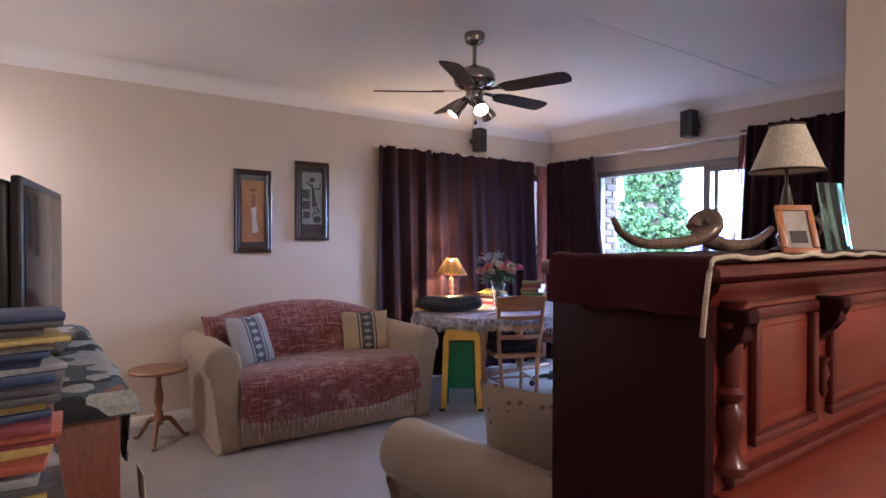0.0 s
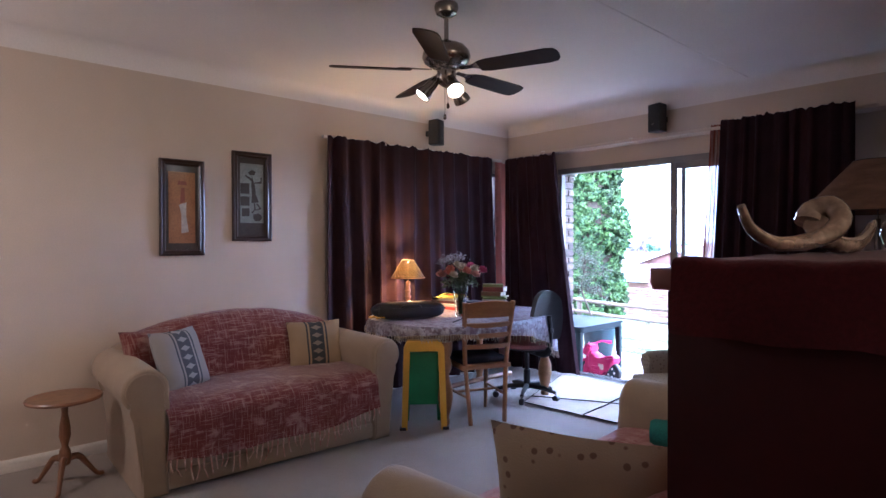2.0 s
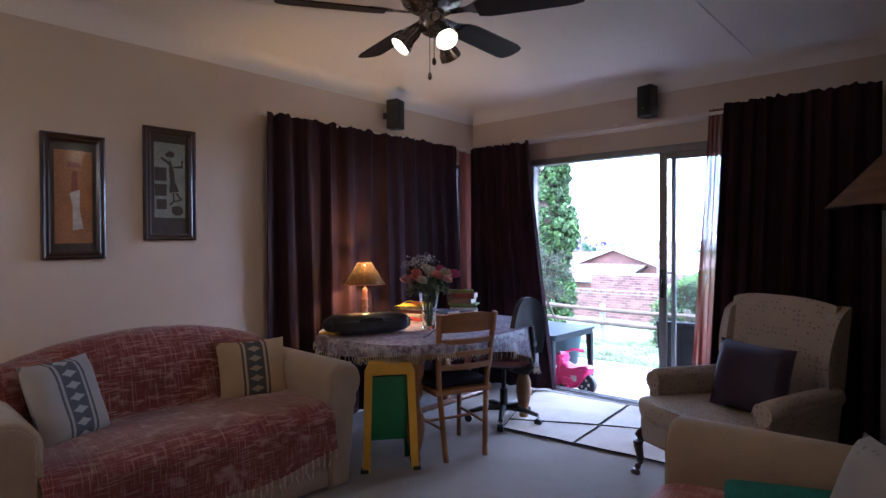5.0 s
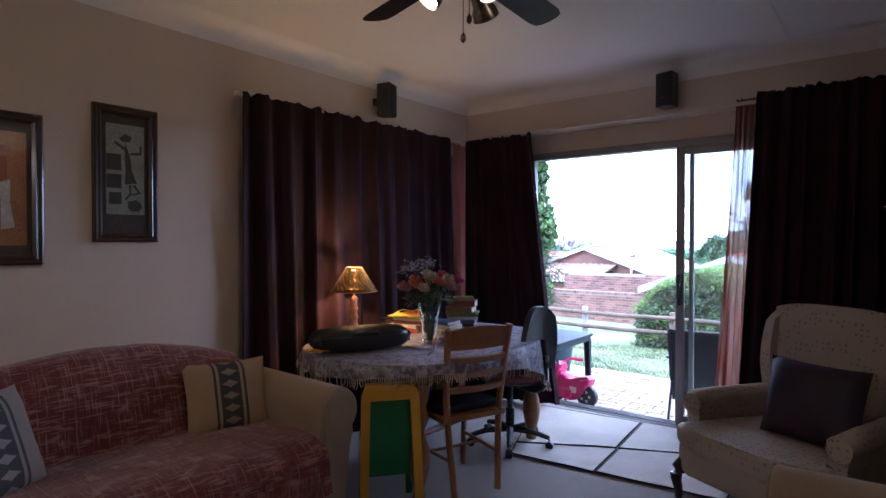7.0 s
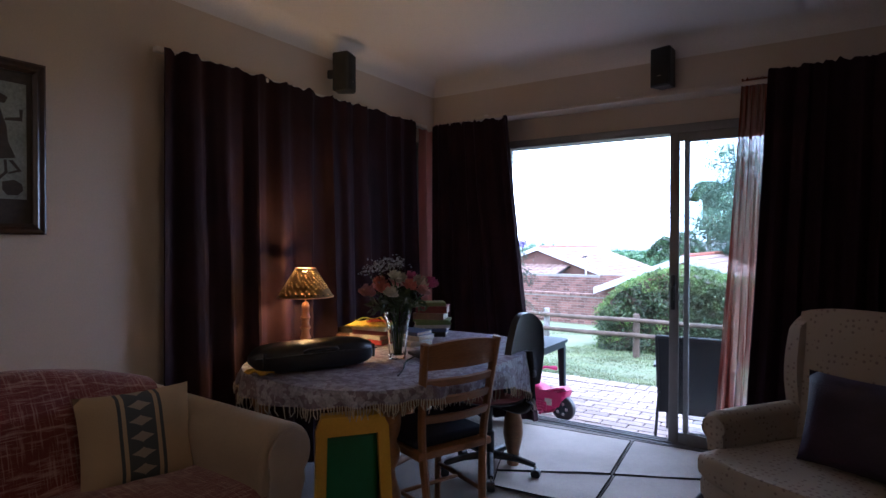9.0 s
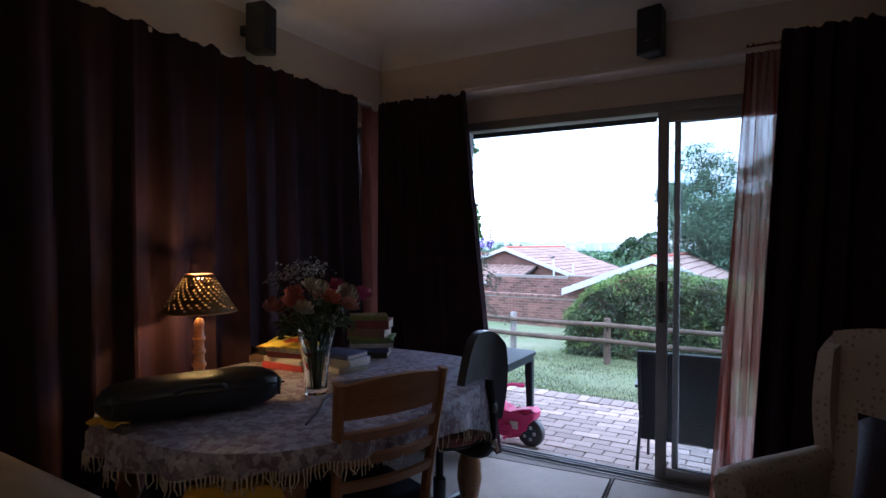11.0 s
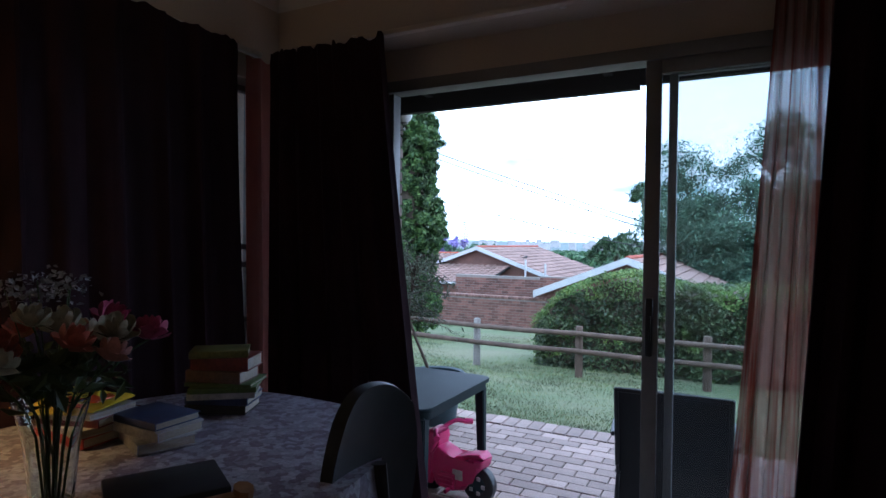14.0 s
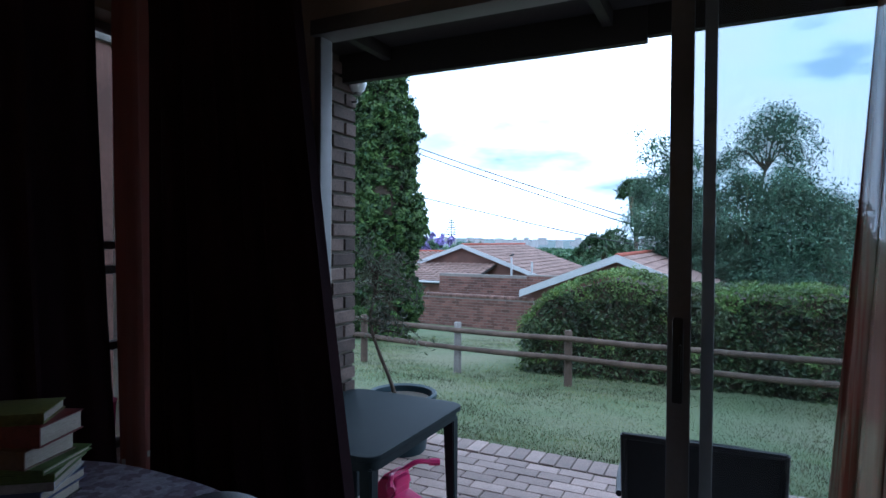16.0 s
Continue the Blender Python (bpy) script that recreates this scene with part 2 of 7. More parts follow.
M_OAK = mat("brown_wood", (.25, .115, .05), (.18, .08, .035), 3, 0.4, 0.1, 40, stretch=(6, 6, 1), coat=0.2, fine=0.25)
M_REDWOOD = mat("red_brown_wood", (.26, .072, .030), (.19, .05, .02), 3, 0.4, 0.08, 40, stretch=(1, 6, 1), coat=0.2, fine=0.25)
M_DARKWOOD = mat("dark_wood", (.045, .022, .014), (.03, .015, .01), 5, 0.35, 0.06, 50, coat=0.3)
M_NICKEL = mat("brushed_nickel", (.34, .31, .28), (.27, .25, .22), 5, 0.25, 0.03, 90, metal=0.95, fine=0.1)
M_BLADE = mat("fan_blade_wood", (.04, .023, .017), (.028, .016, .012), 4, 0.55, 0.05, 60, stretch=(6, 1, 1), spec=0.2)
M_GLOW = glow_mat("lit_bulb", (1, .80, .42), 16)
M_DEADBULB = mat("unlit_bulb", (.35, .34, .3), None, 4, 0.2, 0, 50)
M_YELLOW = mat("yellow_plastic", (.72, .42, .02), (.66, .37, .015), 4, 0.4, 0.05, 80, fine=0.06)
M_GREENP = mat("green_plastic", (.02, .20, .065), (.015, .15, .05), 4, 0.4, 0.05, 80, fine=0.06)
M_NAVY = mat("navy_cloth", (.012, .013, .035), None, 8, 0.9, 0.4, 180)
M_MAUVE = mat("mauve_cloth", (.36, .15, .15), (.3, .12, .125), 8, 0.9, 0.5, 200)
M_CLOTH = patch_mat("printed_tablecloth", (.32, .30, .37), (.21, .17, .225), (.42, .41, .49), 40, .42)
M_TVCLOTH = patch_mat("printed_runner", (.09, .12, .13), (.45, .47, .46), (.03, .035, .04), 9)
M_BRASS = mat("aged_brass", (.26, .165, .05), (.2, .12, .035), 6, 0.35, 0.05, 90, metal=0.9)
M_BRASS_D = mat("dark_brass", (.11, .068, .022), (.075, .046, .015), 6, 0.5, 0.1, 90, metal=0.6, spec=0.3)
M_SHADE = mat("lampshade_cloth", (.66, .58, .46), (.6, .52, .4), 6, 0.85, 0.3, 200)
M_WICKER = mat("wicker_shade", (.24, .125, .06), (.16, .08, .04), 6, 0.8, 0.8, 120, stretch=(1, 1, 4))
M_HORN = mat("polished_horn", (.075, .045, .030), (.24, .17, .12), 9, 0.16, 0.05, 60, coat=0.5, fine=0.3)
M_PRINT1 = mat("ochre_mount", (.36, .16, .05), (.30, .13, .04), 9, 0.5, 0.1, 90, coat=0.1)
M_PRINT2 = mat("grey_green_mount", (.27, .29, .25), (.21, .23, .2), 12, 0.5, 0.1, 90, coat=0.1)
M_ORANGEWOOD = mat("orange_stained_wood", (.50, .19, .045), (.42, .15, .035), 8, 0.4, 0.05, 60, coat=0.2, fine=0.15)
M_INK = mat("dark_ink", (.05, .035, .025), None, 12, 0.5, 0, 50, coat=0.1)
M_PAPERW = mat("pale_pigment", (.55, .50, .44), None, 12, 0.6, 0, 50)
M_PAGE = mat("book_pages", (.46, .41, .34), (.38, .34, .28), 40, 0.9, 0.4, 120, stretch=(1, 1, 12))
M_BRICK = mat("clay_brick", (.23, .125, .095), (.17, .095, .075), 6, 0.85, 0.5, 90, rnd=0.45, fine=0.3)
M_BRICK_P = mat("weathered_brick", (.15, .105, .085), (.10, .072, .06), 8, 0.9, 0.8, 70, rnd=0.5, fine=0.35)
M_BRICK_I = mat("clay_brick_far", (.21, .105, .078), (.15, .078, .06), 2, 0.85, 0.4, 40, island=0.45, fine=0.2)
M_PAVER = mat("paving_brick", (.40, .295, .25), (.33, .25, .215), 7, 0.8, 0.5, 110, rnd=0.35, fine=0.25)
M_PAVER_I = mat("paving_brick_far", (.40, .295, .25), (.33, .25, .215), 7, 0.8, 0.5, 110, island=0.35, fine=0.25)
M_JOINT = mat("sand_joint", (.13, .11, .085), (.09, .08, .06), 9, 0.95, 0.6, 200)
M_MORTAR = mat("mortar", (.26, .23, .20), (.2, .18, .155), 9, 0.95, 0.5, 160)
M_LAWN = mat("lawn_soil", (.095, .135, .052), (.16, .16, .088), 0.55, 0.95, 0.6, 30, fine=0.35)
M_GRASS = leaf_mat("grass_blade", (.10, .15, .05), (.21, .205, .11), 0.5)
M_THUJA = leaf_mat("thuja_leaf", (.022, .058, .020), (.115, .18, .045), 0.5)
M_OLIVE = leaf_mat("olive_leaf", (.08, .10, .06), (.14, .15, .10), 0.45)
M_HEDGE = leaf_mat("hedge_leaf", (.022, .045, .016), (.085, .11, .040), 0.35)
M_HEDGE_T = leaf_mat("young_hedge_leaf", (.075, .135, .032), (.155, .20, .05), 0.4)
M_TREE = leaf_mat("tree_leaf", (.055, .115, .07), (.15, .22, .135), 0.4)
M_FARLEAF = leaf_mat("far_leaf", (.035, .085, .04), (.085, .15, .06), 0.5)
M_JACA = leaf_mat("jacaranda_bloom", (.26, .20, .48), (.38, .31, .60), 0.6)
M_PALM = leaf_mat("palm_frond", (.04, .085, .035), (.09, .13, .06), 0.4)
M_THATCH = leaf_mat("dry_frond", (.32, .25, .16), (.42, .33, .22), 0.7)
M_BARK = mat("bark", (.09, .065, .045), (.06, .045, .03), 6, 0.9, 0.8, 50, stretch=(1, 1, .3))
M_POLE = mat("weathered_pole", (.11, .075, .053), (.065, .043, .03), 5, 0.85, 0.6, 60, stretch=(1, 1, .5))
M_POLE_G = mat("grey_pole", (.23, .21, .19), (.16, .145, .13), 5, 0.85, 0.6, 60, stretch=(1, 1, .5))
M_TILE = mat("clay_roof_tile", (.31, .205, .165), (.24, .155, .125), 1.5, 0.85, 0.4, 30, island=0.25, fine=0.2)
M_TILE_R = mat("red_ridge_tile", (.38, .10, .06), None, 2, 0.8, 0.3, 30)
M_FASCIA = mat("grey_bargeboard", (.50, .50, .50), (.44, .44, .44), 2, 0.6, 0.1, 40)
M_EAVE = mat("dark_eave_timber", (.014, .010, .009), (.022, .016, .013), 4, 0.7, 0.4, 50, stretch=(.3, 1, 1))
M_GREENTAB = mat("dark_green_plastic", (.007, .014, .017), (.010, .018, .021), 5, 0.6, 0.1, 150, spec=0.2, fine=0.15)
M_POT = mat("dark_pot", (.014, .042, .055), (.010, .03, .04), 5, 0.45, 0.1, 60)
M_PINK = mat("pink_plastic", (.56, .022, .14), (.48, .016, .115), 4, 0.32, 0.05, 60, fine=0.06)
M_SLING = mat("black_sling_fabric", (.012, .012, .015), (.018, .018, .021), 6, 0.7, 0.5, 240)
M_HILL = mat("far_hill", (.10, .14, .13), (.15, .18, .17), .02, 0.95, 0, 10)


# ---- builders ----
def finish(bm, name, material, parent=None, smooth=False):
    me = bpy.data.meshes.new(name)
    bmesh.ops.recalc_face_normals(bm, faces=bm.faces)
    bm.to_mesh(me)
    bm.free()
    if material:
        me.materials.append(material)
    if smooth:
        me.shade_smooth()
        me.set_sharp_from_angle(angle=radians(40))
    ob = new(name, me)
    if parent:
        ob.parent = parent
    return ob


def part(name, bm, material, parent, label="", smooth=True):
    ob = finish(bm, name, material, parent, smooth)
    if label:
        ob["label"] = label
    return ob


def thing(name, at, label, category, rz=0.0, group="", rx=0.0, ry=0.0):
    ob = new(name)
    ob.empty_display_size = 0.05
    ob.matrix_basis = pose(*at, rx, ry, rz)
    return tagged(ob, label, category, group)


def box(lo, hi, bevel=0.0, seg=2, bm=None):
    bm = bm or bmesh.new()
    vs = [bm.verts.new((x, y, z)) for x in (lo[0], hi[0]) for y in (lo[1], hi[1]) for z in (lo[2], hi[2])]
    fs = [bm.faces.new([vs[i] for i in q]) for q in ((0, 1, 3, 2), (4, 6, 7, 5), (0, 4, 5, 1), (2, 3, 7, 6), (0, 2, 6, 4), (1, 5, 7, 3))]
    if bevel:
        es = {e for f in fs for e in f.edges}
        bmesh.ops.bevel(bm, geom=list(es), offset=bevel, segments=seg, affect="EDGES", profile=0.5)
    return bm


def lathe(profile, seg=24, bm=None, at=(0, 0, 0), m=None):
    """Turns (radius, height) pairs round the upright axis; closed at both ends."""
    bm = bm or bmesh.new()
    rings, at = [], Vector(at)
    for r, z in profile:
        ring = []
        for i in range(seg):
            a = 2 * math.pi * i / seg
            p = Vector((r * math.cos(a), r * math.sin(a), z))
            ring.append(bm.verts.new((m @ p if m else p) + at))
        rings.append(ring)
    for a, b in zip(rings, rings[1:]):
        for i in range(seg):
            bm.faces.new((a[i], a[(i + 1) % seg], b[(i + 1) % seg], b[i]))
    bm.faces.new(rings[0][::-1])
    bm.faces.new(rings[-1])
    return bm


def tube(points, radii, seg=10, bm=None, squash=1.0):
    """A round bar along points, with a radius for each."""
    bm = bm or bmesh.new()
    pts = [Vector(p) for p in points]
    if isinstance(radii, (int, float)):
        radii = [radii] * len(pts)
    rings = []
    for i, p in enumerate(pts):
        d = (pts[min(i + 1, len(pts) - 1)] - pts[max(i - 1, 0)]).normalized()
        u = d.cross(Vector((0, 0, 1)) if abs(d.z) < 0.95 else Vector((1, 0, 0))).normalized()
        w = d.cross(u)
        rings.append([bm.verts.new(p + radii[i] * (math.cos(2 * math.pi * k / seg) * u + squash * math.sin(2 * math.pi * k / seg) * w)) for k in range(seg)])
    for a, b in zip(rings, rings[1:]):
        for k in range(seg):
            bm.faces.new((a[k], a[(k + 1) % seg], b[(k + 1) % seg], b[k]))
    bm.faces.new(rings[0][::-1])
    bm.faces.new(rings[-1])
    return bm


def spline(points, n):
    """n + 1 points on a smooth curve through points."""
    pts = [Vector(p) for p in points]
    pts = [2 * pts[0] - pts[1]] + pts + [2 * pts[-1] - pts[-2]]
    out, spans = [], len(pts) - 3
    for i in range(n + 1):
        s = min(i * spans / n, spans - 1e-6)
        k, u = int(s), s - int(s)
        a, b, c, d = pts[k:k + 4]
        out.append(0.5 * (2 * b + (c - a) * u + (2 * a - 5 * b + 4 * c - d) * u * u + (3 * b - a - 3 * c + d) * u ** 3))
    return out


def extrude(profile, lo, hi, axis=0, bevel=0.0, bm=None):
    """A solid with the given outline in the two other axes, drawn out from lo to hi along axis."""
    bm = bm or bmesh.new()

    def place(v, p, q):
        return {0: (v, p, q), 1: (p, v, q), 2: (p, q, v)}[axis]
    a = [bm.verts.new(place(lo, p, q)) for p, q in profile]
    b = [bm.verts.new(place(hi, p, q)) for p, q in profile]
    ca, cb = bm.faces.new(a), bm.faces.new(b[::-1])
    k = len(profile)
    for i in range(k):
        bm.faces.new((a[i], b[i], b[(i + 1) % k], a[(i + 1) % k]))
    if bevel:
        es = list(set(ca.edges) | set(cb.edges))
        bmesh.ops.bevel(bm, geom=es, offset=bevel, segments=3, affect="EDGES", profile=0.5)
    return bm


def sheet(fn, nu, nv, thick, bm=None):
    """A cloth of real thickness: fn(u, v) over the unit square."""
    bm = bm or bmesh.new()
    top = [[Vector(fn(i / nu, j / nv)) for j in range(nv + 1)] for i in range(nu + 1)]
    va, vb = [], []
    for i in range(nu + 1):
        ra, rb = [], []
        for j in range(nv + 1):
            du = top[min(i + 1, nu)][j] - top[max(i - 1, 0)][j]
            dv = top[i][min(j + 1, nv)] - top[i][max(j - 1, 0)]
            nn = du.cross(dv)
            nn = nn.normalized() if nn.length > 1e-9 else Vector((0, 0, 1))
            ra.append(bm.verts.new(top[i][j] + nn * thick / 2))
            rb.append(bm.verts.new(top[i][j] - nn * thick / 2))
        va.append(ra), vb.append(rb)
    for i in range(nu):
        for j in range(nv):
            bm.faces.new((va[i][j], va[i + 1][j], va[i + 1][j + 1], va[i][j + 1]))
            bm.faces.new((vb[i][j], vb[i][j + 1], vb[i + 1][j + 1], vb[i + 1][j]))
    rim = [(i, 0) for i in range(nu)] + [(nu, j) for j in range(nv)] + [(i, nv) for i in range(nu, 0, -1)] + [(0, j) for j in range(nv, 0, -1)]
    for (i, j), (k, l) in zip(rim, rim[1:] + rim[:1]):
        bm.faces.new((va[i][j], vb[i][j], vb[k][l], va[k][l]))
    return bm


def pillow(w, h, d, n=14, pinch=0.5):
    """A stuffed square of cloth, standing in the y-z plane, its middle at the origin."""
    bm = bmesh.new()
    front, back = [], []
    for i in range(n + 1):
        fa, ba = [], []
        for j in range(n + 1):
            u, v = 2 * i / n - 1, 2 * j / n - 1
            bulge = max(0.0, (1 - u ** 4) * (1 - v ** 4)) ** pinch
            k = 1 - 0.07 * (1 - abs(u)) * v * v
            y, z = w / 2 * u * (1 - 0.06 * (1 - v * v) * abs(u)), h / 2 * v * (1 - 0.06 * (1 - u * u) * abs(v))
            wob = 0.006 * noise.noise((y * 9, z * 9, w))
            va = bm.verts.new((d / 2 * bulge + wob * bulge, y * k, z))
            fa.append(va)
            ba.append(va if i in (0, n) or j in (0, n) else bm.verts.new((-d / 2 * bulge, y * k, z)))
        front.append(fa), back.append(ba)
    for i in range(n):
        for j in range(n):
            bm.faces.new((front[i][j], front[i + 1][j], front[i + 1][j + 1], front[i][j + 1]))
            bm.faces.new((back[i][j], back[i][j + 1], back[i + 1][j + 1], back[i + 1][j]))
    return bm


def mesh_from(name, verts, faces, material, parent=None, smooth=False):
    me = bpy.data.meshes.new(name)
    me.from_pydata(verts, [], faces)
    me.materials.append(material)
    if smooth:
        me.shade_smooth()
    ob = new(name, me)
    if parent:
        ob.parent = parent
    return ob


def leaf_cloud(name, centres, normals, size, material, parent=None, slim=0.5, seed=1, spread=0.9, fold=0.25):
    """Small folded leaves at the given places, each turned by chance round the way it faces."""
    rng = np.random.default_rng(seed)
    c, nn = np.asarray(centres, float), np.asarray(normals, float)
    k = len(c)
    nn = nn + rng.normal(0, spread, (k, 3))
    nn /= np.linalg.norm(nn, axis=1)[:, None] + 1e-9
    a = np.cross(nn, rng.normal(0, 1, (k, 3)))
    a /= np.linalg.norm(a, axis=1)[:, None] + 1e-9
    b = np.cross(nn, a)
    s = size * rng.uniform(0.6, 1.35, (k, 1))
    pts = np.stack([c - a * s, c - b * s * slim + nn * s * fold, c + a * s, c + b * s * slim + nn * s * fold], 1).reshape(-1, 3)
    i = np.arange(k) * 4
    faces = np.concatenate([np.stack([i, i + 1, i + 2], 1), np.stack([i, i + 2, i + 3], 1)])
    return mesh_from(name, pts.tolist(), faces.tolist(), material, parent)


def structure(ob, label, category):
    return tagged(ob, label, category, kind="structure")


def slab(name, lo, hi, m, label, category, bevel=0.0):
    return structure(finish(box(lo, hi, bevel), name, m, None, bool(bevel)), label, category)


def arc(cx, cy, r, a0, a1, n):
    return [(cx + r * math.cos(radians(a0 + (a1 - a0) * i / n)), cy + r * math.sin(radians(a0 + (a1 - a0) * i / n))) for i in range(n + 1)]


# ---- the room ----
CEIL, WX, NY, BEAM, OUT = 2.63, -4.80, 5.03, 4.87, 5.13
slab("floor", (WX, -2.0, -0.12), (2.0, 5.1, 0), M_CARPET, "beige carpet with a short worn pile", "floor")
slab("ceiling", (-5.03, -2.2, CEIL), (2.2, 5.27, CEIL + .1), M_CEIL, "white painted plasterboard ceiling", "ceiling")
slab("ceiling_seam", (-2.275, 2.2, CEIL - .004), (-2.255, 4.78, CEIL), M_CEIL, "thin cover strip over a ceiling board joint", "trim", .001)
WY0, WY1, WZ0, WZ1 = 2.75, 4.80, 0.55, 2.12
ww = structure(new("wall_west"), "cream painted plaster wall with a window behind drapes", "wall")
part("wall_part", box((-5.03, -2.0, -.3), (WX, WY0, CEIL)), M_WALL, ww, smooth=False)
part("wall_part", box((-5.03, WY1, -.3), (WX, OUT, CEIL)), M_WALL, ww, smooth=False)
part("wall_part", box((-5.03, WY0, -.3), (WX, WY1, WZ0)), M_WALL, ww, smooth=False)
part("wall_part", box((-5.03, WY0, WZ1), (WX, WY1, CEIL)), M_WALL, ww, smooth=False)
DX0, DX1, DZ = -4.22, -1.72, 2.12
wno = structure(new("wall_north"), "cream painted plaster wall with a sliding door", "wall")
part("wall_part", box((WX, NY, -.3), (DX0, OUT, 2.28)), M_WALL, wno, smooth=False)
part("wall_part", box((DX1, NY, -.3), (2.0, OUT, 2.28)), M_WALL, wno, smooth=False)
part("wall_part", box((DX0, NY, DZ), (DX1, OUT, 2.28)), M_WALL, wno, smooth=False)
part("beam", box((WX, BEAM, 2.28), (2.0, OUT, CEIL), .006), M_WALL, wno, "cream plastered beam over the door")
slab("wall_east", (2.0, -2.0, -.1), (2.2, 5.27, CEIL), M_WALL, "plain cream painted wall", "wall")
slab("wall_south", (-5.03, -2.2, -.1), (2.2, -2.0, CEIL), M_WALL, "plain cream painted wall", "wall")
slab("wall_stub", (-.96, 2.41, 0), (2.0, 2.56, CEIL), M_WALL, "short cream wall that juts into the room", "wall", .004)


def cove(name, pts, r=0.12):
    """A hollow plaster moulding along the top of a wall; pts: start, end, and the way into the room."""
    (x0, y0), (x1, y1), (nx, ny) = pts
    bm = bmesh.new()
    prof = [(0.0, 0.0)] + [(r - r * math.cos(radians(a)), -r + r * math.sin(radians(a))) for a in range(0, 91, 15)]
    ends = [[bm.verts.new((x + nx * p, y + ny * p, CEIL - .001 + q)) for p, q in prof] for x, y in ((x0, y0), (x1, y1))]
    for i in range(len(prof)):
        j = (i + 1) % len(prof)
        bm.faces.new((ends[0][i], ends[1][i], ends[1][j], ends[0][j]))
    bm.faces.new(ends[0][::-1]), bm.faces.new(ends[1])
    structure(finish(bm, name, M_CEIL, None, True), "hollow white plaster cornice", "trim")


cove("cornice", ((WX + .001, -2), (WX + .001, BEAM), (1, 0)))
cove("cornice", ((WX + .001, BEAM - .001), (2.0, BEAM - .001), (0, -1)))
cove("cornice", ((-.96, 2.409), (2.0, 2.409), (0, -1)))
cove("cornice", ((WX, -1.999), (2.0, -1.999), (0, 1)))
sk = [(0, 0), (.016, 0), (.016, .055), (.010, .068), (.004, .075), (0, .075)]
structure(finish(extrude([(WX + p, q) for p, q in sk], -2, NY, 1), "baseboard", M_TRIM, None, True), "white painted skirting board", "trim")
structure(finish(extrude([(NY - p, q) for p, q in sk], WX + .02, DX0 - .03, 0), "baseboard", M_TRIM, None, True), "white painted skirting board", "trim")
structure(finish(extrude([(NY - p, q) for p, q in sk], DX1 + .03, 2.0, 0), "baseboard", M_TRIM, None, True), "white painted skirting board", "trim")
structure(finish(extrude([(2.41 - p, q) for p, q in sk], -.95, 2.0, 0), "baseboard", M_TRIM, None, True), "white painted skirting board", "trim")

# curtain tracks under the beam and over the west window
rail = thing("curtain_rail", (0, 0, 0), "white curtain track fixed under the plastered beam", "curtain rail")
part("track", box((-4.72, 4.80, 2.268), (-1.45, 4.84, 2.292), .004), M_WALL, rail)
for x in (-4.3, -3.3, -2.3, -1.6):
    part("bracket", box((x - .012, 4.835, 2.272), (x + .012, 4.872, 2.31), .003), M_TRIM, rail)
rail = thing("curtain_rail", (0, 0, 0), "white curtain track over the west window", "curtain rail")
part("track", box((-4.775, 2.5, 2.225), (-4.74, 4.7, 2.25), .004), M_TRIM, rail)
for y in (2.7, 3.6, 4.5):
    part("bracket", box((-4.80, y - .012, 2.23), (-4.77, y + .012, 2.245), .003), M_TRIM, rail)


# sliding door
door = structure(new("door_1"), "aluminium sliding glass door, slid open on the garden side", "sliding door")
part("door_frame", box((DX0, 5.025, -.02), (DX0 + .03, 5.09, 2.12), .003), M_ALU, door)
part("door_frame", box((DX1 - .045, 5.0, -.02), (DX1, 5.10, 2.12), .003), M_ALU, door)
part("door_frame", box((DX0, 5.0, 2.065), (DX1, 5.10, 2.12), .003), M_ALU, door)
part("threshold", box((DX0, 4.985, -.03), (DX1, 5.12, .006), .003), M_ALU, door)
for y in (5.012, 5.045, 5.08):
    part("track", box((DX0 + .045, y - .004, .006), (DX1 - .045, y + .004, .018), .001), M_ALU, door)


def sash(x0, x1, y, w, label):
    s = part("sash", box((x0, y - .016, .02), (x0 + w, y + .016, 2.07), .003), M_ALU, door, label)
    part("stile", box((x1 - w, y - .016, .02), (x1, y + .016, 2.07), .003), M_ALU, s)
    part("rail", box((x0 + w, y - .014, .02), (x1 - w, y + .014, .085), .003), M_ALU, s)
    part("rail", box((x0 + w, y - .014, 2.01), (x1 - w, y + .014, 2.07), .003), M_ALU, s)
    g = part("pane", box((x0 + w, y - .003, .085), (x1 - w, y + .003, 2.01)), M_GLASS, s, smooth=False)
    g.visible_shadow = False
    return s


s1 = sash(-3.004, -1.80, 5.03, .058, "inner sliding sash with a lock")
sash(-2.922, -1.77, 5.075, .032, "outer fixed sash")
part("lock", box((-2.99, 4.985, .90), (-2.962, 5.014, 1.13), .006), M_BLACK, s1, "black door lock")
part("pull", box((-2.972, 4.965, .96), (-2.966, 4.99, 1.06), .002), M_BLACK, s1)

# west window
win = structure(new("window_1"), "aluminium window with narrow cross bars behind the drapes", "window")
for y0, y1 in ((WY0, WY0 + .04), (3.70, 3.74), (WY1 - .04, WY1)):
    part("window_frame", box((-4.93, y0, WZ0), (-4.88, y1, WZ1), .003), M_ALU, win)
for z in (WZ0, .92, 1.2, 1.29, WZ1 - .04):
    part("window_bar", box((-4.925, WY0 + .04, z), (-4.885, WY1 - .04, z + .03), .003), M_ALU, win)
part("window_sill", box((-4.88, WY0 - .03, WZ0 - .03), (-4.77, WY1 + .03, WZ0 - .001), .004), M_TRIM, win)
g = part("pane", box((-4.908, WY0 + .04, WZ0 + .03), (-4.903, WY1 - .04, WZ1 - .04)), M_GLASS, win, smooth=False)
g.visible_shadow = False

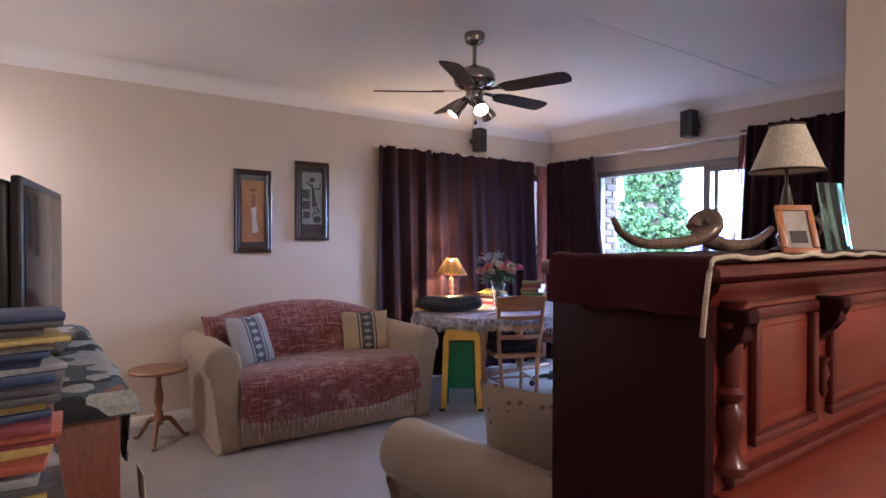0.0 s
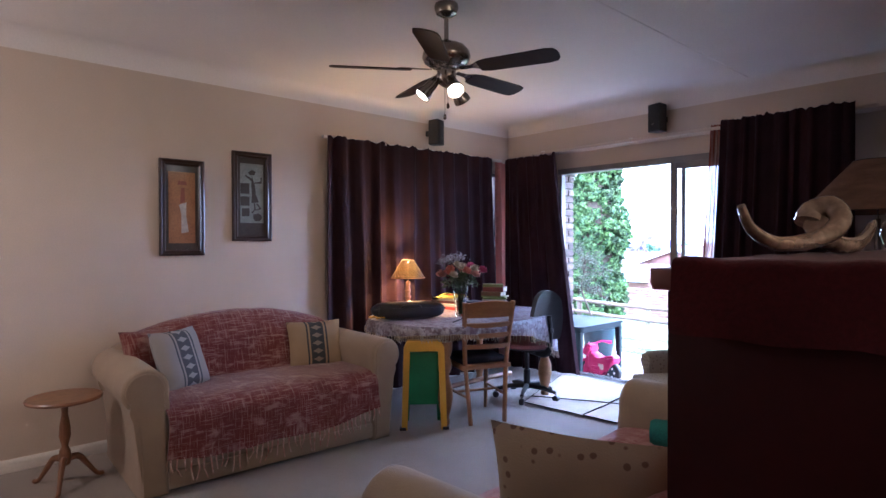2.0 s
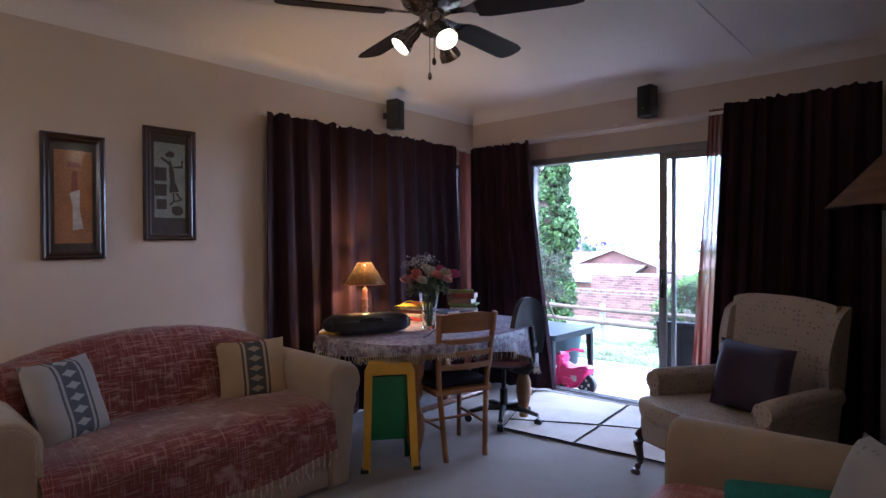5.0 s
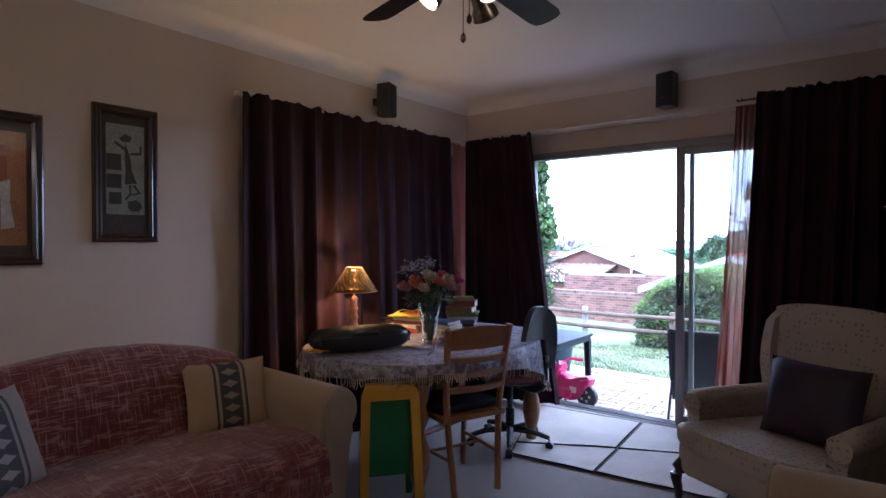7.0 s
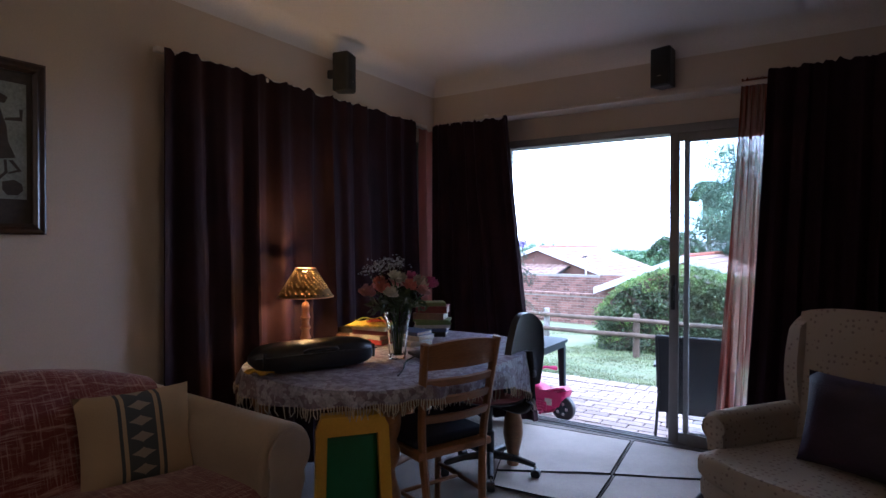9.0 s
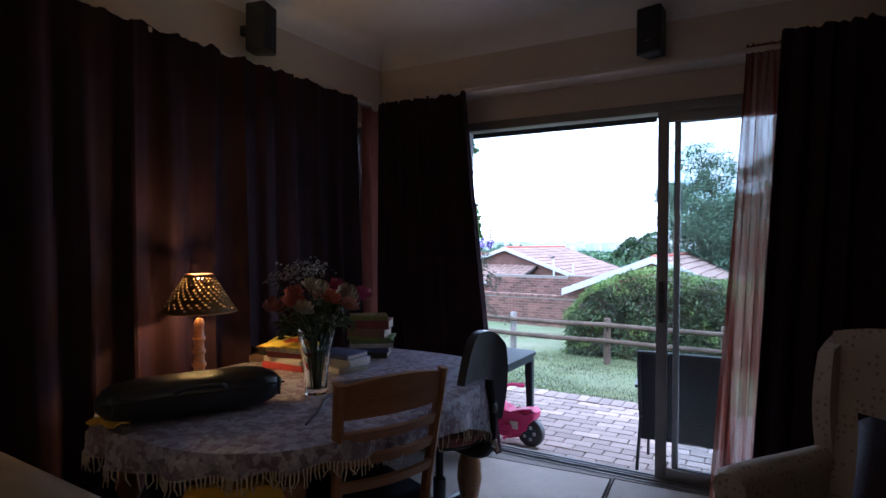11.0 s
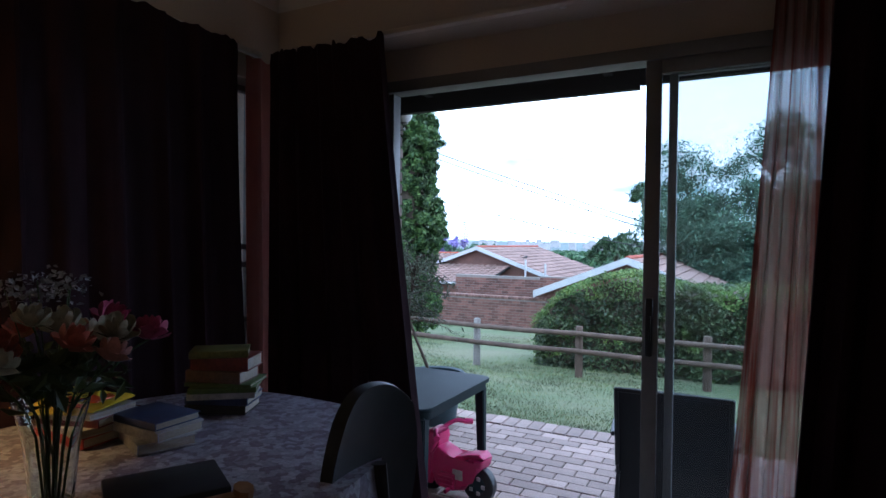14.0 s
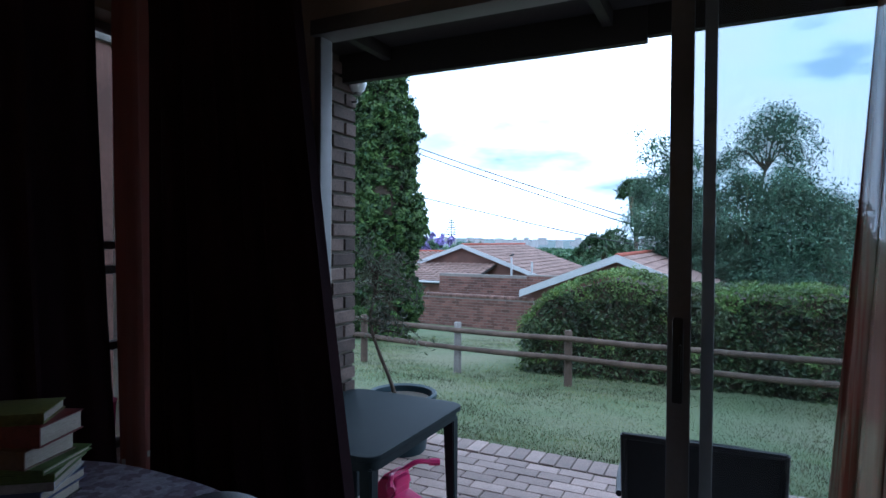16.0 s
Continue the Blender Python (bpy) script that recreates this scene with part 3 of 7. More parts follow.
# felt mats by the door
MATS = [((-4.05, 4.84), (-3.22, 4.90), (-3.17, 4.28), (-3.74, 3.97)), ((-3.20, 4.91), (-2.40, 4.95), (-2.40, 4.62), (-3.15, 4.28)),
        ((-3.73, 3.95), (-3.155, 4.255), (-3.125, 3.81), (-3.66, 3.765)), ((-3.135, 4.26), (-2.40, 4.60), (-2.42, 3.87), (-3.11, 3.815))]
for ring in MATS:
    mx, my = sum(p[0] for p in ring) / 4, sum(p[1] for p in ring) / 4
    qa, qb, qc, qd = [Vector((p[0] - mx, p[1] - my, 0)) for p in ring]
    th = thing("floor_mat", (mx, my, 0), "thin beige felt mat laid on the carpet by the door", "mat", 0, "felt mats by the door")

    def felt(u, v):
        p = qa.lerp(qb, u).lerp(qd.lerp(qc, u), v)
        return (p.x, p.y, .008 + .004 * noise.noise((u * 4 + mx, v * 4, 1)) + .004 * max(abs(2 * u - 1), abs(2 * v - 1)) ** 12)
    part("felt", sheet(felt, 14, 10, .007), M_MAT, th)
    rim = [felt(k / 14, 0) for k in range(14)] + [felt(1, k / 10) for k in range(10)] + [felt(1 - k / 14, 1) for k in range(14)] + [felt(0, 1 - k / 10) for k in range(11)]
    part("binding", tube([(x, y, z + .001) for x, y, z in rim], .0048, 6), M_BINDING, th, "dark stitched edge")


# ---- drapes ----
def curtain(name, label, a, b, z0, z1, folds, depth, m, seed=0.0, b_low=None, a_low=None, thick=.006, ruffle=.02, group="dark drapes"):
    """A hanging cloth from a to b on the plan, in folds that run from top to bottom."""
    a, b = Vector((*a, 0)), Vector((*b, 0))
    a2, b2 = Vector((*(a_low or a.xy), 0)), Vector((*(b_low or b.xy), 0))
    d = (b - a).normalized()
    nrm = Vector((-d.y, d.x, 0))

    def fn(u, v):
        s = (1 - v) ** 1.1
        p = a.lerp(b, u).lerp(a2.lerp(b2, u), s)
        ph = u * folds * 2 * math.pi + 1.3 * noise.noise((u * 5 + seed, v * .7, seed)) * 2
        amp = depth * (.45 + .55 * s ** .5) * (.75 + .5 * noise.noise((u * 9, seed, 2)))
        off = amp * (math.sin(ph) + .25 * math.sin(2.3 * ph + seed))
        along = .3 * amp * math.cos(ph)
        top = ruffle * (1.3 * noise.noise((u * folds * 2.1, seed, 5)) + .9 * noise.noise((u * folds * 5.3, seed, 8))) if v > .985 else 0
        head = .01 * math.exp(-((v - .965) / .012) ** 2)
        return p + d * along + nrm * (off + head) + Vector((0, 0, z0 + (z1 - z0) * v + top))
    th = thing(name, (0, 0, 0), label, "curtain", group=group)
    nu = int(folds * 12)
    bm = bmesh.new()
    part("drape", sheet(fn, nu, 40, thick, bm), m, th)
    return th


curtain("curtain", "heavy dark wine drape drawn over the west window", (-4.725, 4.54), (-4.725, 2.53), .03, 2.245, 11, .042, M_DRAPE, 1.0, a_low=(-4.725, 4.64))
curtain("curtain", "heavy dark wine drape bunched in the corner", (-4.07, 4.75), (-4.70, 4.72), .02, 2.25, 6, .034, M_DRAPE, 4.0, a_low=(-3.90, 4.94))
curtain("curtain", "heavy dark wine drape drawn back beside the glass door", (-1.54, 4.64), (-2.41, 4.64), .02, 2.30, 8, .038, M_DRAPE, 7.0, b_low=(-2.52, 4.64))
curtain("sheer_curtain", "striped orange and cream voile gathered beside the door", (-2.38, 4.82), (-2.56, 4.82), .02, 2.31, 6, .028, M_SHEER_R, 9.0, b_low=(-2.705, 4.83), thick=.002, ruffle=.008, group="voile curtains")
curtain("sheer_curtain", "rose voile beside the west window", (-4.765, 4.93), (-4.765, 4.62), .03, 2.22, 3, .012, M_SHEER_W, 2.0, b_low=(-4.765, 4.665), thick=.002, ruffle=.008, group="voile curtains")


# ---- pictures, loudspeakers, fan ----
def picture(name, label, y0, y1, z0, z1, mount, inner):
    th = thing(name, (WX + .003, (y0 + y1) / 2, (z0 + z1) / 2), label, "picture", group="framed pictures")
    w, h, f = (y1 - y0) / 2, (z1 - z0) / 2, .042
    pr = [(0, 0), (.026, 0), (.030, .008), (.022, .020), (.026, .030), (.014, f), (0, f)]
    for side in range(4):
        bm = bmesh.new()
        L, W = (h, w) if side % 2 else (w, h)
        va = []
        for s in (-1, 1):
            va.append([bm.verts.new((p, s * (L - q), W - q)) for p, q in pr])
        for i in range(len(pr)):
            j = (i + 1) % len(pr)
            bm.faces.new((va[0][i], va[1][i], va[1][j], va[0][j]))
        bm.faces.new(va[0]), bm.faces.new(va[1][::-1])
        bmesh.ops.rotate(bm, verts=bm.verts, cent=(0, 0, 0), matrix=Matrix.Rotation(side * math.pi / 2, 3, "X"))
        part("frame_bar", bm, M_DARKWOOD, th)
    part("backing", box((.001, -w + f - .004, -h + f - .004), (.006, w - f + .004, h - f + .004)), M_INK, th, "dark mount", False)
    my, mz0, mz1 = inner
    pn = part("print", box((.0065, -my, mz0), (.0085, my, mz1)), mount, th, "printed picture sheet", False)
    return th, pn


def flat(pn, name, pts, m, x=.0092):
    bm = bmesh.new()
    a = [bm.verts.new((x, p, q)) for p, q in pts]
    b = [bm.verts.new((x - .0008, p, q)) for p, q in pts]
    bm.faces.new(a), bm.faces.new(b[::-1])
    for i in range(len(pts)):
        j = (i + 1) % len(pts)
        bm.faces.new((a[i], b[i], b[j], a[j]))
    return part(name, bm, m, pn, smooth=False)


P1, pn = picture("picture", "tall dark-framed ochre print hung on the wall", 1.238, 1.54, 1.268, 1.94, M_PRINT1, (.09, -.25, .25))
flat(pn, "shape", [(-.02, .02), (.03, .04), (.028, -.06), (.045, -.17), (-.005, -.18), (-.005, -.05)], M_PAPERW)
flat(pn, "shape", [(-.03, .16), (.035, .16), (.028, .185), (-.022, .19)], M_REDWOOD)
flat(pn, "shape", [(-.012, .03), (.02, .04), (.018, .14), (-.006, .14)], M_REDWOOD)
P2, pn = picture("picture", "tall dark-framed grey-green print hung on the wall", 1.748, 2.055, 1.37, 2.045, M_PRINT2, (.092, -.20, .25))
for pts in ([(-.09, .10), (-.02, .10), (-.02, .02), (-.09, .02)], [(-.09, .0), (-.02, 0), (-.02, -.07), (-.09, -.07)], [(-.08, -.09), (-.02, -.09), (-.02, -.15), (-.08, -.15)],
            [(-.03, .18), (.0, .205), (.03, .19), (.02, .165), (-.015, .165)], [(.0, .16), (.025, .08), (.03, .02), (.055, -.04), (-.005, -.05), (.0, .02), (-.005, .08)],
            [(0, .115), (-.055, .155), (-.05, .165), (.01, .13)], [(.02, .11), (.07, .12), (.068, .15), (.08, .15), (.078, .105), (.02, .10)],
            [(.015, -.05), (.025, -.05), (.028, -.10), (.0, -.13), (-.005, -.12), (.018, -.095)], [(.03, -.05), (.045, -.05), (.075, -.09), (.03, -.105), (.03, -.098), (.06, -.086)],
            [(.01, -.135), (.05, -.125), (.075, -.14), (.08, -.165), (.06, -.185), (.025, -.185), (.01, -.165)]):
    flat(pn, "shape", pts, M_INK)


def speaker(at, rz):
    th = thing("loudspeaker", at, "small black wall loudspeaker on a bracket", "loudspeaker", rz, "wall loudspeakers")
    part("cabinet", extrude([(-.045, -.05), (.045, -.05), (.065, .05), (.058, .06), (-.058, .06), (-.065, .05)], -.12, .12, 2, .008), M_BLACK, th)
    part("grille", extrude([(-.058, .061), (.058, .061), (.05, .067), (-.05, .067)], -.112, .112, 2), M_SLING, th, "black cloth grille")
    part("bracket", box((-.015, -.10, -.03), (.015, -.05, .02), .004), M_BLACK, th)
    part("badge", box((-.012, .0675, -.06), (.012, .069, -.055)), M_NICKEL, th, smooth=False)


speaker((-4.70, 3.70, 2.41), -70)
speaker((-2.99, 4.765, 2.43), 165)

fan = thing("ceiling_fan", (FAN.x, FAN.y, CEIL), "nickel ceiling fan with five dark blades and three spot lamps", "ceiling fan")
part("canopy", lathe([(.01, 0), (.062, 0), (.065, -.02), (.055, -.05), (.03, -.065), (.016, -.07)], 28), M_NICKEL, fan)
part("rod", lathe([(.012, -.05), (.012, -.21)], 16), M_NICKEL, fan)
part("motor", lathe([(.02, -.19), (.05, -.205), (.10, -.225), (.125, -.255), (.13, -.285), (.12, -.31), (.09, -.33), (.055, -.335), (.05, -.34)], 36), M_NICKEL, fan)
part("lamp_hub", lathe([(.045, -.335), (.052, -.35), (.052, -.40), (.04, -.425), (.015, -.44)], 28), M_NICKEL, fan)
for i in range(5):
    ang = radians(20 + 72 * i)
    R = Matrix.Rotation(ang, 4, "Z") @ Matrix.Translation((0, 0, -.355)) @ Matrix.Rotation(radians(-13), 4, "X")
    prof = [(.19, -.045), (.24, -.058), (.56, -.064), (.60, -.055), (.615, -.03), (.618, 0), (.615, .03), (.60, .055), (.56, .064), (.24, .058), (.19, .045)]
    bm = extrude(prof, -.003, .003, 2)
    bmesh.ops.transform(bm, matrix=R, verts=bm.verts)
    bl = part("blade", bm, M_BLADE, fan, "dark stained fan blade", False)
    bm = extrude([(.08, -.014), (.15, -.016), (.20, -.04), (.26, -.042), (.26, .042), (.20, .04), (.15, .016), (.08, .014)], .0035, .008, 2)
    bmesh.ops.transform(bm, matrix=R, verts=bm.verts)
    part("blade_iron", bm, M_NICKEL, bl, smooth=False)
for ang, lit in HEADS:
    R = Matrix.Rotation(radians(ang), 4, "Z") @ Matrix.Translation((.05, 0, -.40)) @ Matrix.Rotation(radians(-42), 4, "Y")
    head = part("spot_head", lathe([(.012, .0), (.024, -.015), (.03, -.04), (.032, -.08), (.043, -.10), (.046, -.125), (.044, -.126), (.038, -.105), (.02, -.10)], 22, m=R), M_NICKEL, fan)
    part("bulb", lathe([(.004, -.132), (.022, -.130), (.035, -.122), (.037, -.112), (.012, -.108)][::-1], 20, m=R), M_GLOW if lit else M_DEADBULB, head, "lit reflector bulb" if lit else "unlit reflector bulb")
for dx, ln in ((.012, .10), (-.012, .155)):
    ch = part("pull_chain", tube([(dx, 0, -.43), (dx, 0, -.43 - ln)], .0018, 6), M_NICKEL, fan)
    part("pull", lathe([(.002, -.43 - ln + .004), (.008, -.43 - ln - .006), (.009, -.43 - ln - .02), (.003, -.43 - ln - .028)], 12, at=(dx, 0, 0)), M_DARKWOOD if dx > 0 else M_NICKEL, ch)


# lamps behind the camera and past the left edge of the room
def ceiling_lamp(at, drop):
    th = thing("ceiling_light", (at[0], at[1], CEIL), "frosted glass ceiling light, switched on", "ceiling light", group="ceiling lights")
    part("rose", lathe([(.01, 0), (.06, 0), (.06, -.015), (.02, -.03)], 20), M_NICKEL, th)
    part("cord", tube([(0, 0, -.02), (0, 0, -drop + .12)], .006, 8), M_NICKEL, th)
    part("shade", lathe([(.03, -drop + .13), (.14, -drop + .10), (.17, -drop + .07), (.175, -drop + .065), (.14, -drop + .09), (.02, -drop + .12)], 24), M_SHADE, th)


ceiling_lamp((1.25, 1.25), .28)
ceiling_lamp((-4.2, -0.9), .63)


# ---- seating ----
def sofa(name, label, at, rz, width, back_mid, back_end):
    """Rolled-arm sofa; its back stands at x = 0, it faces +x, and its middle is at y = 0."""
    th = thing(name, at, label, "sofa", rz, "rolled-arm sofas")
    D, hw, aw = .96, width / 2, .25

    def hgt(y):
        k = abs(y) / (hw - .12)
        return back_mid - (back_mid - back_end) * min(1, k) ** 2.2
    part("base", box((.10, -hw + .14, .05), (D - .04, hw - .14, .36), .03, 3), M_SOFA, th)
    part("seat_cushion", box((.26, -hw + aw - .03, .33), (D - .015, hw - aw + .03, .455), .05, 4), M_SOFA, th)
    part("valance", box((.12, -hw + .17, .02), (D - .03, hw - .17, .12), .008), M_SOFA, th, "slipcover skirt")
    for s in (-1, 1):
        o, i = s * hw, s * (hw - aw)
        c, r = s * (hw - .125), .118
        prof = [(s * (hw - .09), .0), (s * (hw - .085), .42), (s * (hw - .06), .49)]
        prof += [(c + s * r * math.cos(radians(a)), .572 + r * math.sin(radians(a))) for a in range(-45, 190, 15)]
        prof += [(i + s * .012, .50), (i + s * .012, .0)]
        arm = part("arm", extrude(prof, .06, D - .02, 0, .022), M_SOFA, th)
        part("arm_facing", extrude([(s * (hw - .12) + s * .095 * math.cos(radians(a)), .575 + .095 * math.sin(radians(a))) for a in range(-30, 211, 15)] + [(i + s * .035, .48), (i + s * .035, .03), (s * (hw - .105), .03), (s * (hw - .10), .42), (s * (hw - .075), .49)], D - .022, D - .012, 0, .004), M_SOFA, arm)
    n = 36

    def back(u, v):
        y = (2 * u - 1) * (hw - .12)
        h = hgt(y)
        path = spline([(.02, 0, .05), (.03, 0, h - .1), (.09, 0, h - .012), (.20, 0, h - .03), (.29, 0, h - .16), (.34, 0, .42), (.36, 0, .34)], 24)
        p = path[round(v * 24)]
        return (p.x, y, p.z)
    bm = bmesh.new()
    rows = [[bm.verts.new(back(i / n, j / 24)) for j in range(25)] for i in range(n + 1)]
    for i in range(n):
        for j in range(24):
            bm.faces.new((rows[i][j], rows[i + 1][j], rows[i + 1][j + 1], rows[i][j + 1]))
        bm.faces.new((rows[i][24], rows[i + 1][24], rows[i + 1][0], rows[i][0]))
    bm.faces.new(rows[0]), bm.faces.new(rows[n][::-1])
    part("backrest", bm, M_SOFA, th)
    for x in (.14, D - .1):
        for y in (-hw + .19, hw - .19):
            part("foot", lathe([(.02, 0), (.028, .02), (.03, .055)], 12, at=(x, y, 0)), M_DARKWOOD, th, "dark wooden foot")
    return th, hgt


def throw(name, label, at, rz, width, hgt, m, drop, seed, cover=1.0):
    """A woven cloth over the back, the seat and the front edge of a sofa, with a fringe."""
    th = thing(name, at, label, "throw", rz, "woven throws")
    hw = width / 2

    def fn(u, v):
        y = (2 * v - 1) * hw
        h = hgt(y)
        edge = drop - .03 * y + .03 * noise.noise((y * 2.1, seed, 0)) - .03 * (abs(2 * v - 1)) ** 3
        path = spline([(.0, 0, h - .2), (.02, 0, h - .04), (.09, 0, h + .008), (.20, 0, h - .008), (.305, 0, h - .15), (.36, 0, .50), (.42, 0, .475), (.62, 0, .482), (.86, 0, .478), (.965, 0, .43), (.985, 0, .34), (.985 + .02 * noise.noise((y * 7, seed, 3)), 0, .455 - edge)], 44)
        p = path[round(u * 44)]
        w = .012 * noise.noise((p.x * 5 + seed, y * 4.0, p.z * 5)) + .004 * noise.noise((p.x * 16, y * 14, p.z * 16 + seed))
        return (p.x + abs(w) * .8, y * (1 - .03 * noise.noise((u * 4, seed, 1))), p.z + abs(w))
    part("cloth", sheet(fn, 44, 60, .010), m, th)
    bm = bmesh.new()
    for k in range(int(width * 30)):
        v = (k + .5) / int(width * 30)
        p = Vector(fn(1, v))
        rr = random.Random(k + int(seed * 100))
        L = rr.uniform(.06, .12)
        tube([p + Vector((0, 0, .01)), p + Vector((.006, rr.uniform(-.01, .01), -L * .5)), p + Vector((rr.uniform(-.008, .012), rr.uniform(-.02, .02), -L))], [.0055, .0042, .0035], 5, bm)
    tagged(part("fringe", bm, M_FRINGE, th, "knotted pale fringe"), kind="stuff")
    return th


S1 = ((-4.74, 1.69, 0), -2.5)
_, h1 = sofa("sofa", "cream two-seat sofa with rolled arms and a humped back", *S1, 1.77, .862, .71)
throw("throw", "red woven throw with pale flecks spread over the sofa", *S1, 1.34, h1, M_THROW, .275, 1.0)
S2 = ((-1.045, 1.86, 0), 183)
_, h2 = sofa("sofa", "cream sofa with rolled arms, backed against the piano", *S2, 1.80, .80, .74)
throw("throw", "faded pink woven throw over the sofa beside the piano", *S2, 1.34, h2, M_THROW2, .18, 5.0)


def cushion(label, at, rz, ry, w, h, d, m, rx=0):
    th = finish(pillow(w, h, d), "cushion", m, None, True)
    th.matrix_basis = pose(*at, rx, ry, rz)
    return tagged(th, label, "cushion", "loose cushions")


cushion("grey-white cushion with one dark patterned band", (-4.26, 1.20, .635), 28, -22, .36, .40, .13, M_CUSH_A)
cushion("dull gold cushion with one dark patterned band", (-4.30, 2.16, .61), -14, -20, .40, .36, .13, M_CUSH_B)
cushion("red woven cushion in the corner of the sofa", (-4.40, 1.06, .66), 15, -18, .32, .34, .12, M_THROW)
cushion("beige sprigged cushion leaning on the sofa arm", (-1.39, 1.235, .69), -70, 8, .47, .39, .13, M_DOTTED2)
cushion("grey sprigged cushion leaning on the pink throw", (-1.37, 2.27, .63), 215, -20, .36, .34, .12, M_GREYSPRIG)
bol = finish(lathe([(.02, -.18), (.045, -.177), (.054, -.16), (.055, 0), (.054, .16), (.045, .177), (.02, .18)], 20), "bolster", M_TEAL, None, True)
bol.matrix_basis = pose(-1.60, 2.37, .55, 0, 90, 22)
tagged(bol, "rolled teal cloth lying on the sofa seat", "bolster")


def wing_chair(at, rz):
    """Upholstered chair with wings; it faces -y, its middle at the origin."""
    th = thing("wing_armchair", at, "beige sprigged wing armchair with cabriole legs", "armchair", rz)
    part("seat_frame", extrude([(-.30, .30), (-.33, -.20), (-.36, -.40), (-.28, -.45), (.28, -.45), (.36, -.40), (.33, -.20), (.30, .30)], .21, .36, 2, .03), M_DOTTED, th)
    part("seat_cushion", extrude([(-.27, .24), (-.27, -.25), (-.36, -.30), (-.365, -.41), (-.30, -.455), (-.14, -.475), (.14, -.475), (.30, -.455), (.365, -.41), (.36, -.30), (.27, -.25), (.27, .24)], .345, .455, 2, .035), M_DOTTED, th)
    bm = sheet(lambda u, v: ((2 * u - 1) * (.26 + .05 * v), .21 + .12 * v - .05 * math.cos((2 * u - 1) * 1.5) * (1 - .3 * v), .40 + .64 * v - .035 * abs(2 * u - 1) ** 3 * v), 18, 16, .11)
    part("backrest", bm, M_DOTTED, th)
    for s in (-1, 1):
        bm = sheet(lambda u, v: (s * (.285 + .02 * v + .02 * u), .33 + .03 * v - u * (.13 + .04 * math.sin(v * 3.1)), .55 + .46 * v - .05 * u ** 2 * v - .02 * u), 12, 12, .065)
        part("wing", bm, M_DOTTED, th)
        pr = [(.0, .25), (.005, .52)] + [(.05 + .055 * math.cos(radians(a)), .55 + .052 * math.sin(radians(a))) for a in range(170, -60, -20)] + [(.075, .42), (.06, .25)]
        bm = bmesh.new()
        ends = [[bm.verts.new((s * (.26 + p + dx), y, q - dz)) for p, q in pr] for y, dx, dz in ((.28, 0, 0), (.05, .025, .0), (-.15, .055, .0), (-.27, .07, .005), (-.30, .06, .02))]
        for ea, eb in zip(ends, ends[1:]):
            for i in range(len(pr)):
                j = (i + 1) % len(pr)
                bm.faces.new((ea[i], eb[i], eb[j], ea[j]))
        bm.faces.new(ends[0]), bm.faces.new(ends[-1])
        arm = part("arm", bm, M_DOTTED, th)
        part("arm_piping", tube([(s * (.26 + .055 + .055 + .055 * math.cos(radians(a))), -.302, .53 + .052 * math.sin(radians(a))) for a in range(0, 361, 30)], .005, 6), M_DOTTED, arm)
        part("front_leg", tube(spline([(s * .33, -.385, .25), (s * .365, -.415, .19), (s * .35, -.41, .09), (s * .362, -.425, .035), (s * .366, -.435, .0)], 12), [.042, .040, .036, .031, .026, .022, .020, .018, .018, .019, .023, .028, .028], 10), M_DARKWOOD, th, "dark cabriole leg")
        part("back_leg", tube([(s * .27, .27, .26), (s * .28, .33, .0)], [.026, .018], 8), M_DARKWOOD, th)
    return th


wing_chair((-2.085, 3.83, 0), -28)
cushion("dark purple satin cushion propped in the armchair", (-2.02, 3.69, .635), -118, -14, .46, .37, .14, M_PURPLE)


# ---- piano and what stands on it ----
piano = thing("upright_piano", (-.94, .779, 0), "mahogany upright piano with panelled front and carved brackets", "piano")
PL, PD, PH = 1.50, .345, 1.32
part("body", box((.02, .02, .06), (PD - .02, PL - .02, PH - .03), .004), M_PIANO, piano)
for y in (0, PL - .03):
    # same wood as the front; the near-black colour paints in its shade
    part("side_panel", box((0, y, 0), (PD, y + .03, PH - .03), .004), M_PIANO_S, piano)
    part("key_cheek", extrude([(PD, .62), (PD + .30, .62), (PD + .30, .70), (PD + .27, .74), (PD + .1, .78), (PD, .86)], y, y + .03, 1, .006), M_PIANO, piano)
    part("front_leg", lathe([(.03, 0), (.035, .03), (.025, .06), (.04, .12), (.05, .2), (.035, .3), (.03, .4), (.045, .5), (.05, .6), (.05, .62)], 16, at=(PD + .26, y + .015, 0)), M_PIANO_D, piano)
part("lid", extrude([(-.012, PH - .03), (PD + .015, PH - .03), (PD + .035, PH - .018), (PD + .035, PH - .008), (PD + .025, PH), (-.016, PH), (-.016, PH - .02)], -.02, PL + .035, 1, .004), M_PIANO_D, piano)
part("cornice_moulding", extrude([(PD - .02, PH - .075), (PD + .004, PH - .07), (PD + .008, PH - .055), (PD + .02, PH - .045), (PD + .024, PH - .031), (PD - .02, PH - .031)], .0, PL, 1), M_PIANO_D, piano)
part("upper_panel", box((PD - .025, .03, .70), (PD - .004, PL - .03, PH - .07), .002), M_PIANO, piano)
part("key_lid", extrude([(PD - .02, .93), (PD + .03, .925), (PD + .12, .885), (PD + .26, .80), (PD + .29, .765), (PD + .285, .745), (PD - .02, .745)], .032, PL - .032, 1, .004), M_PIANO, piano, "closed polished key lid")
part("key_bed", box((.04, .032, .62), (PD + .27, PL - .032, .744), .006), M_PIANO, piano)
part("lower_panel", box((PD - .04, .03, .08), (PD - .015, PL - .03, .62), .003), M_PIANO, piano)
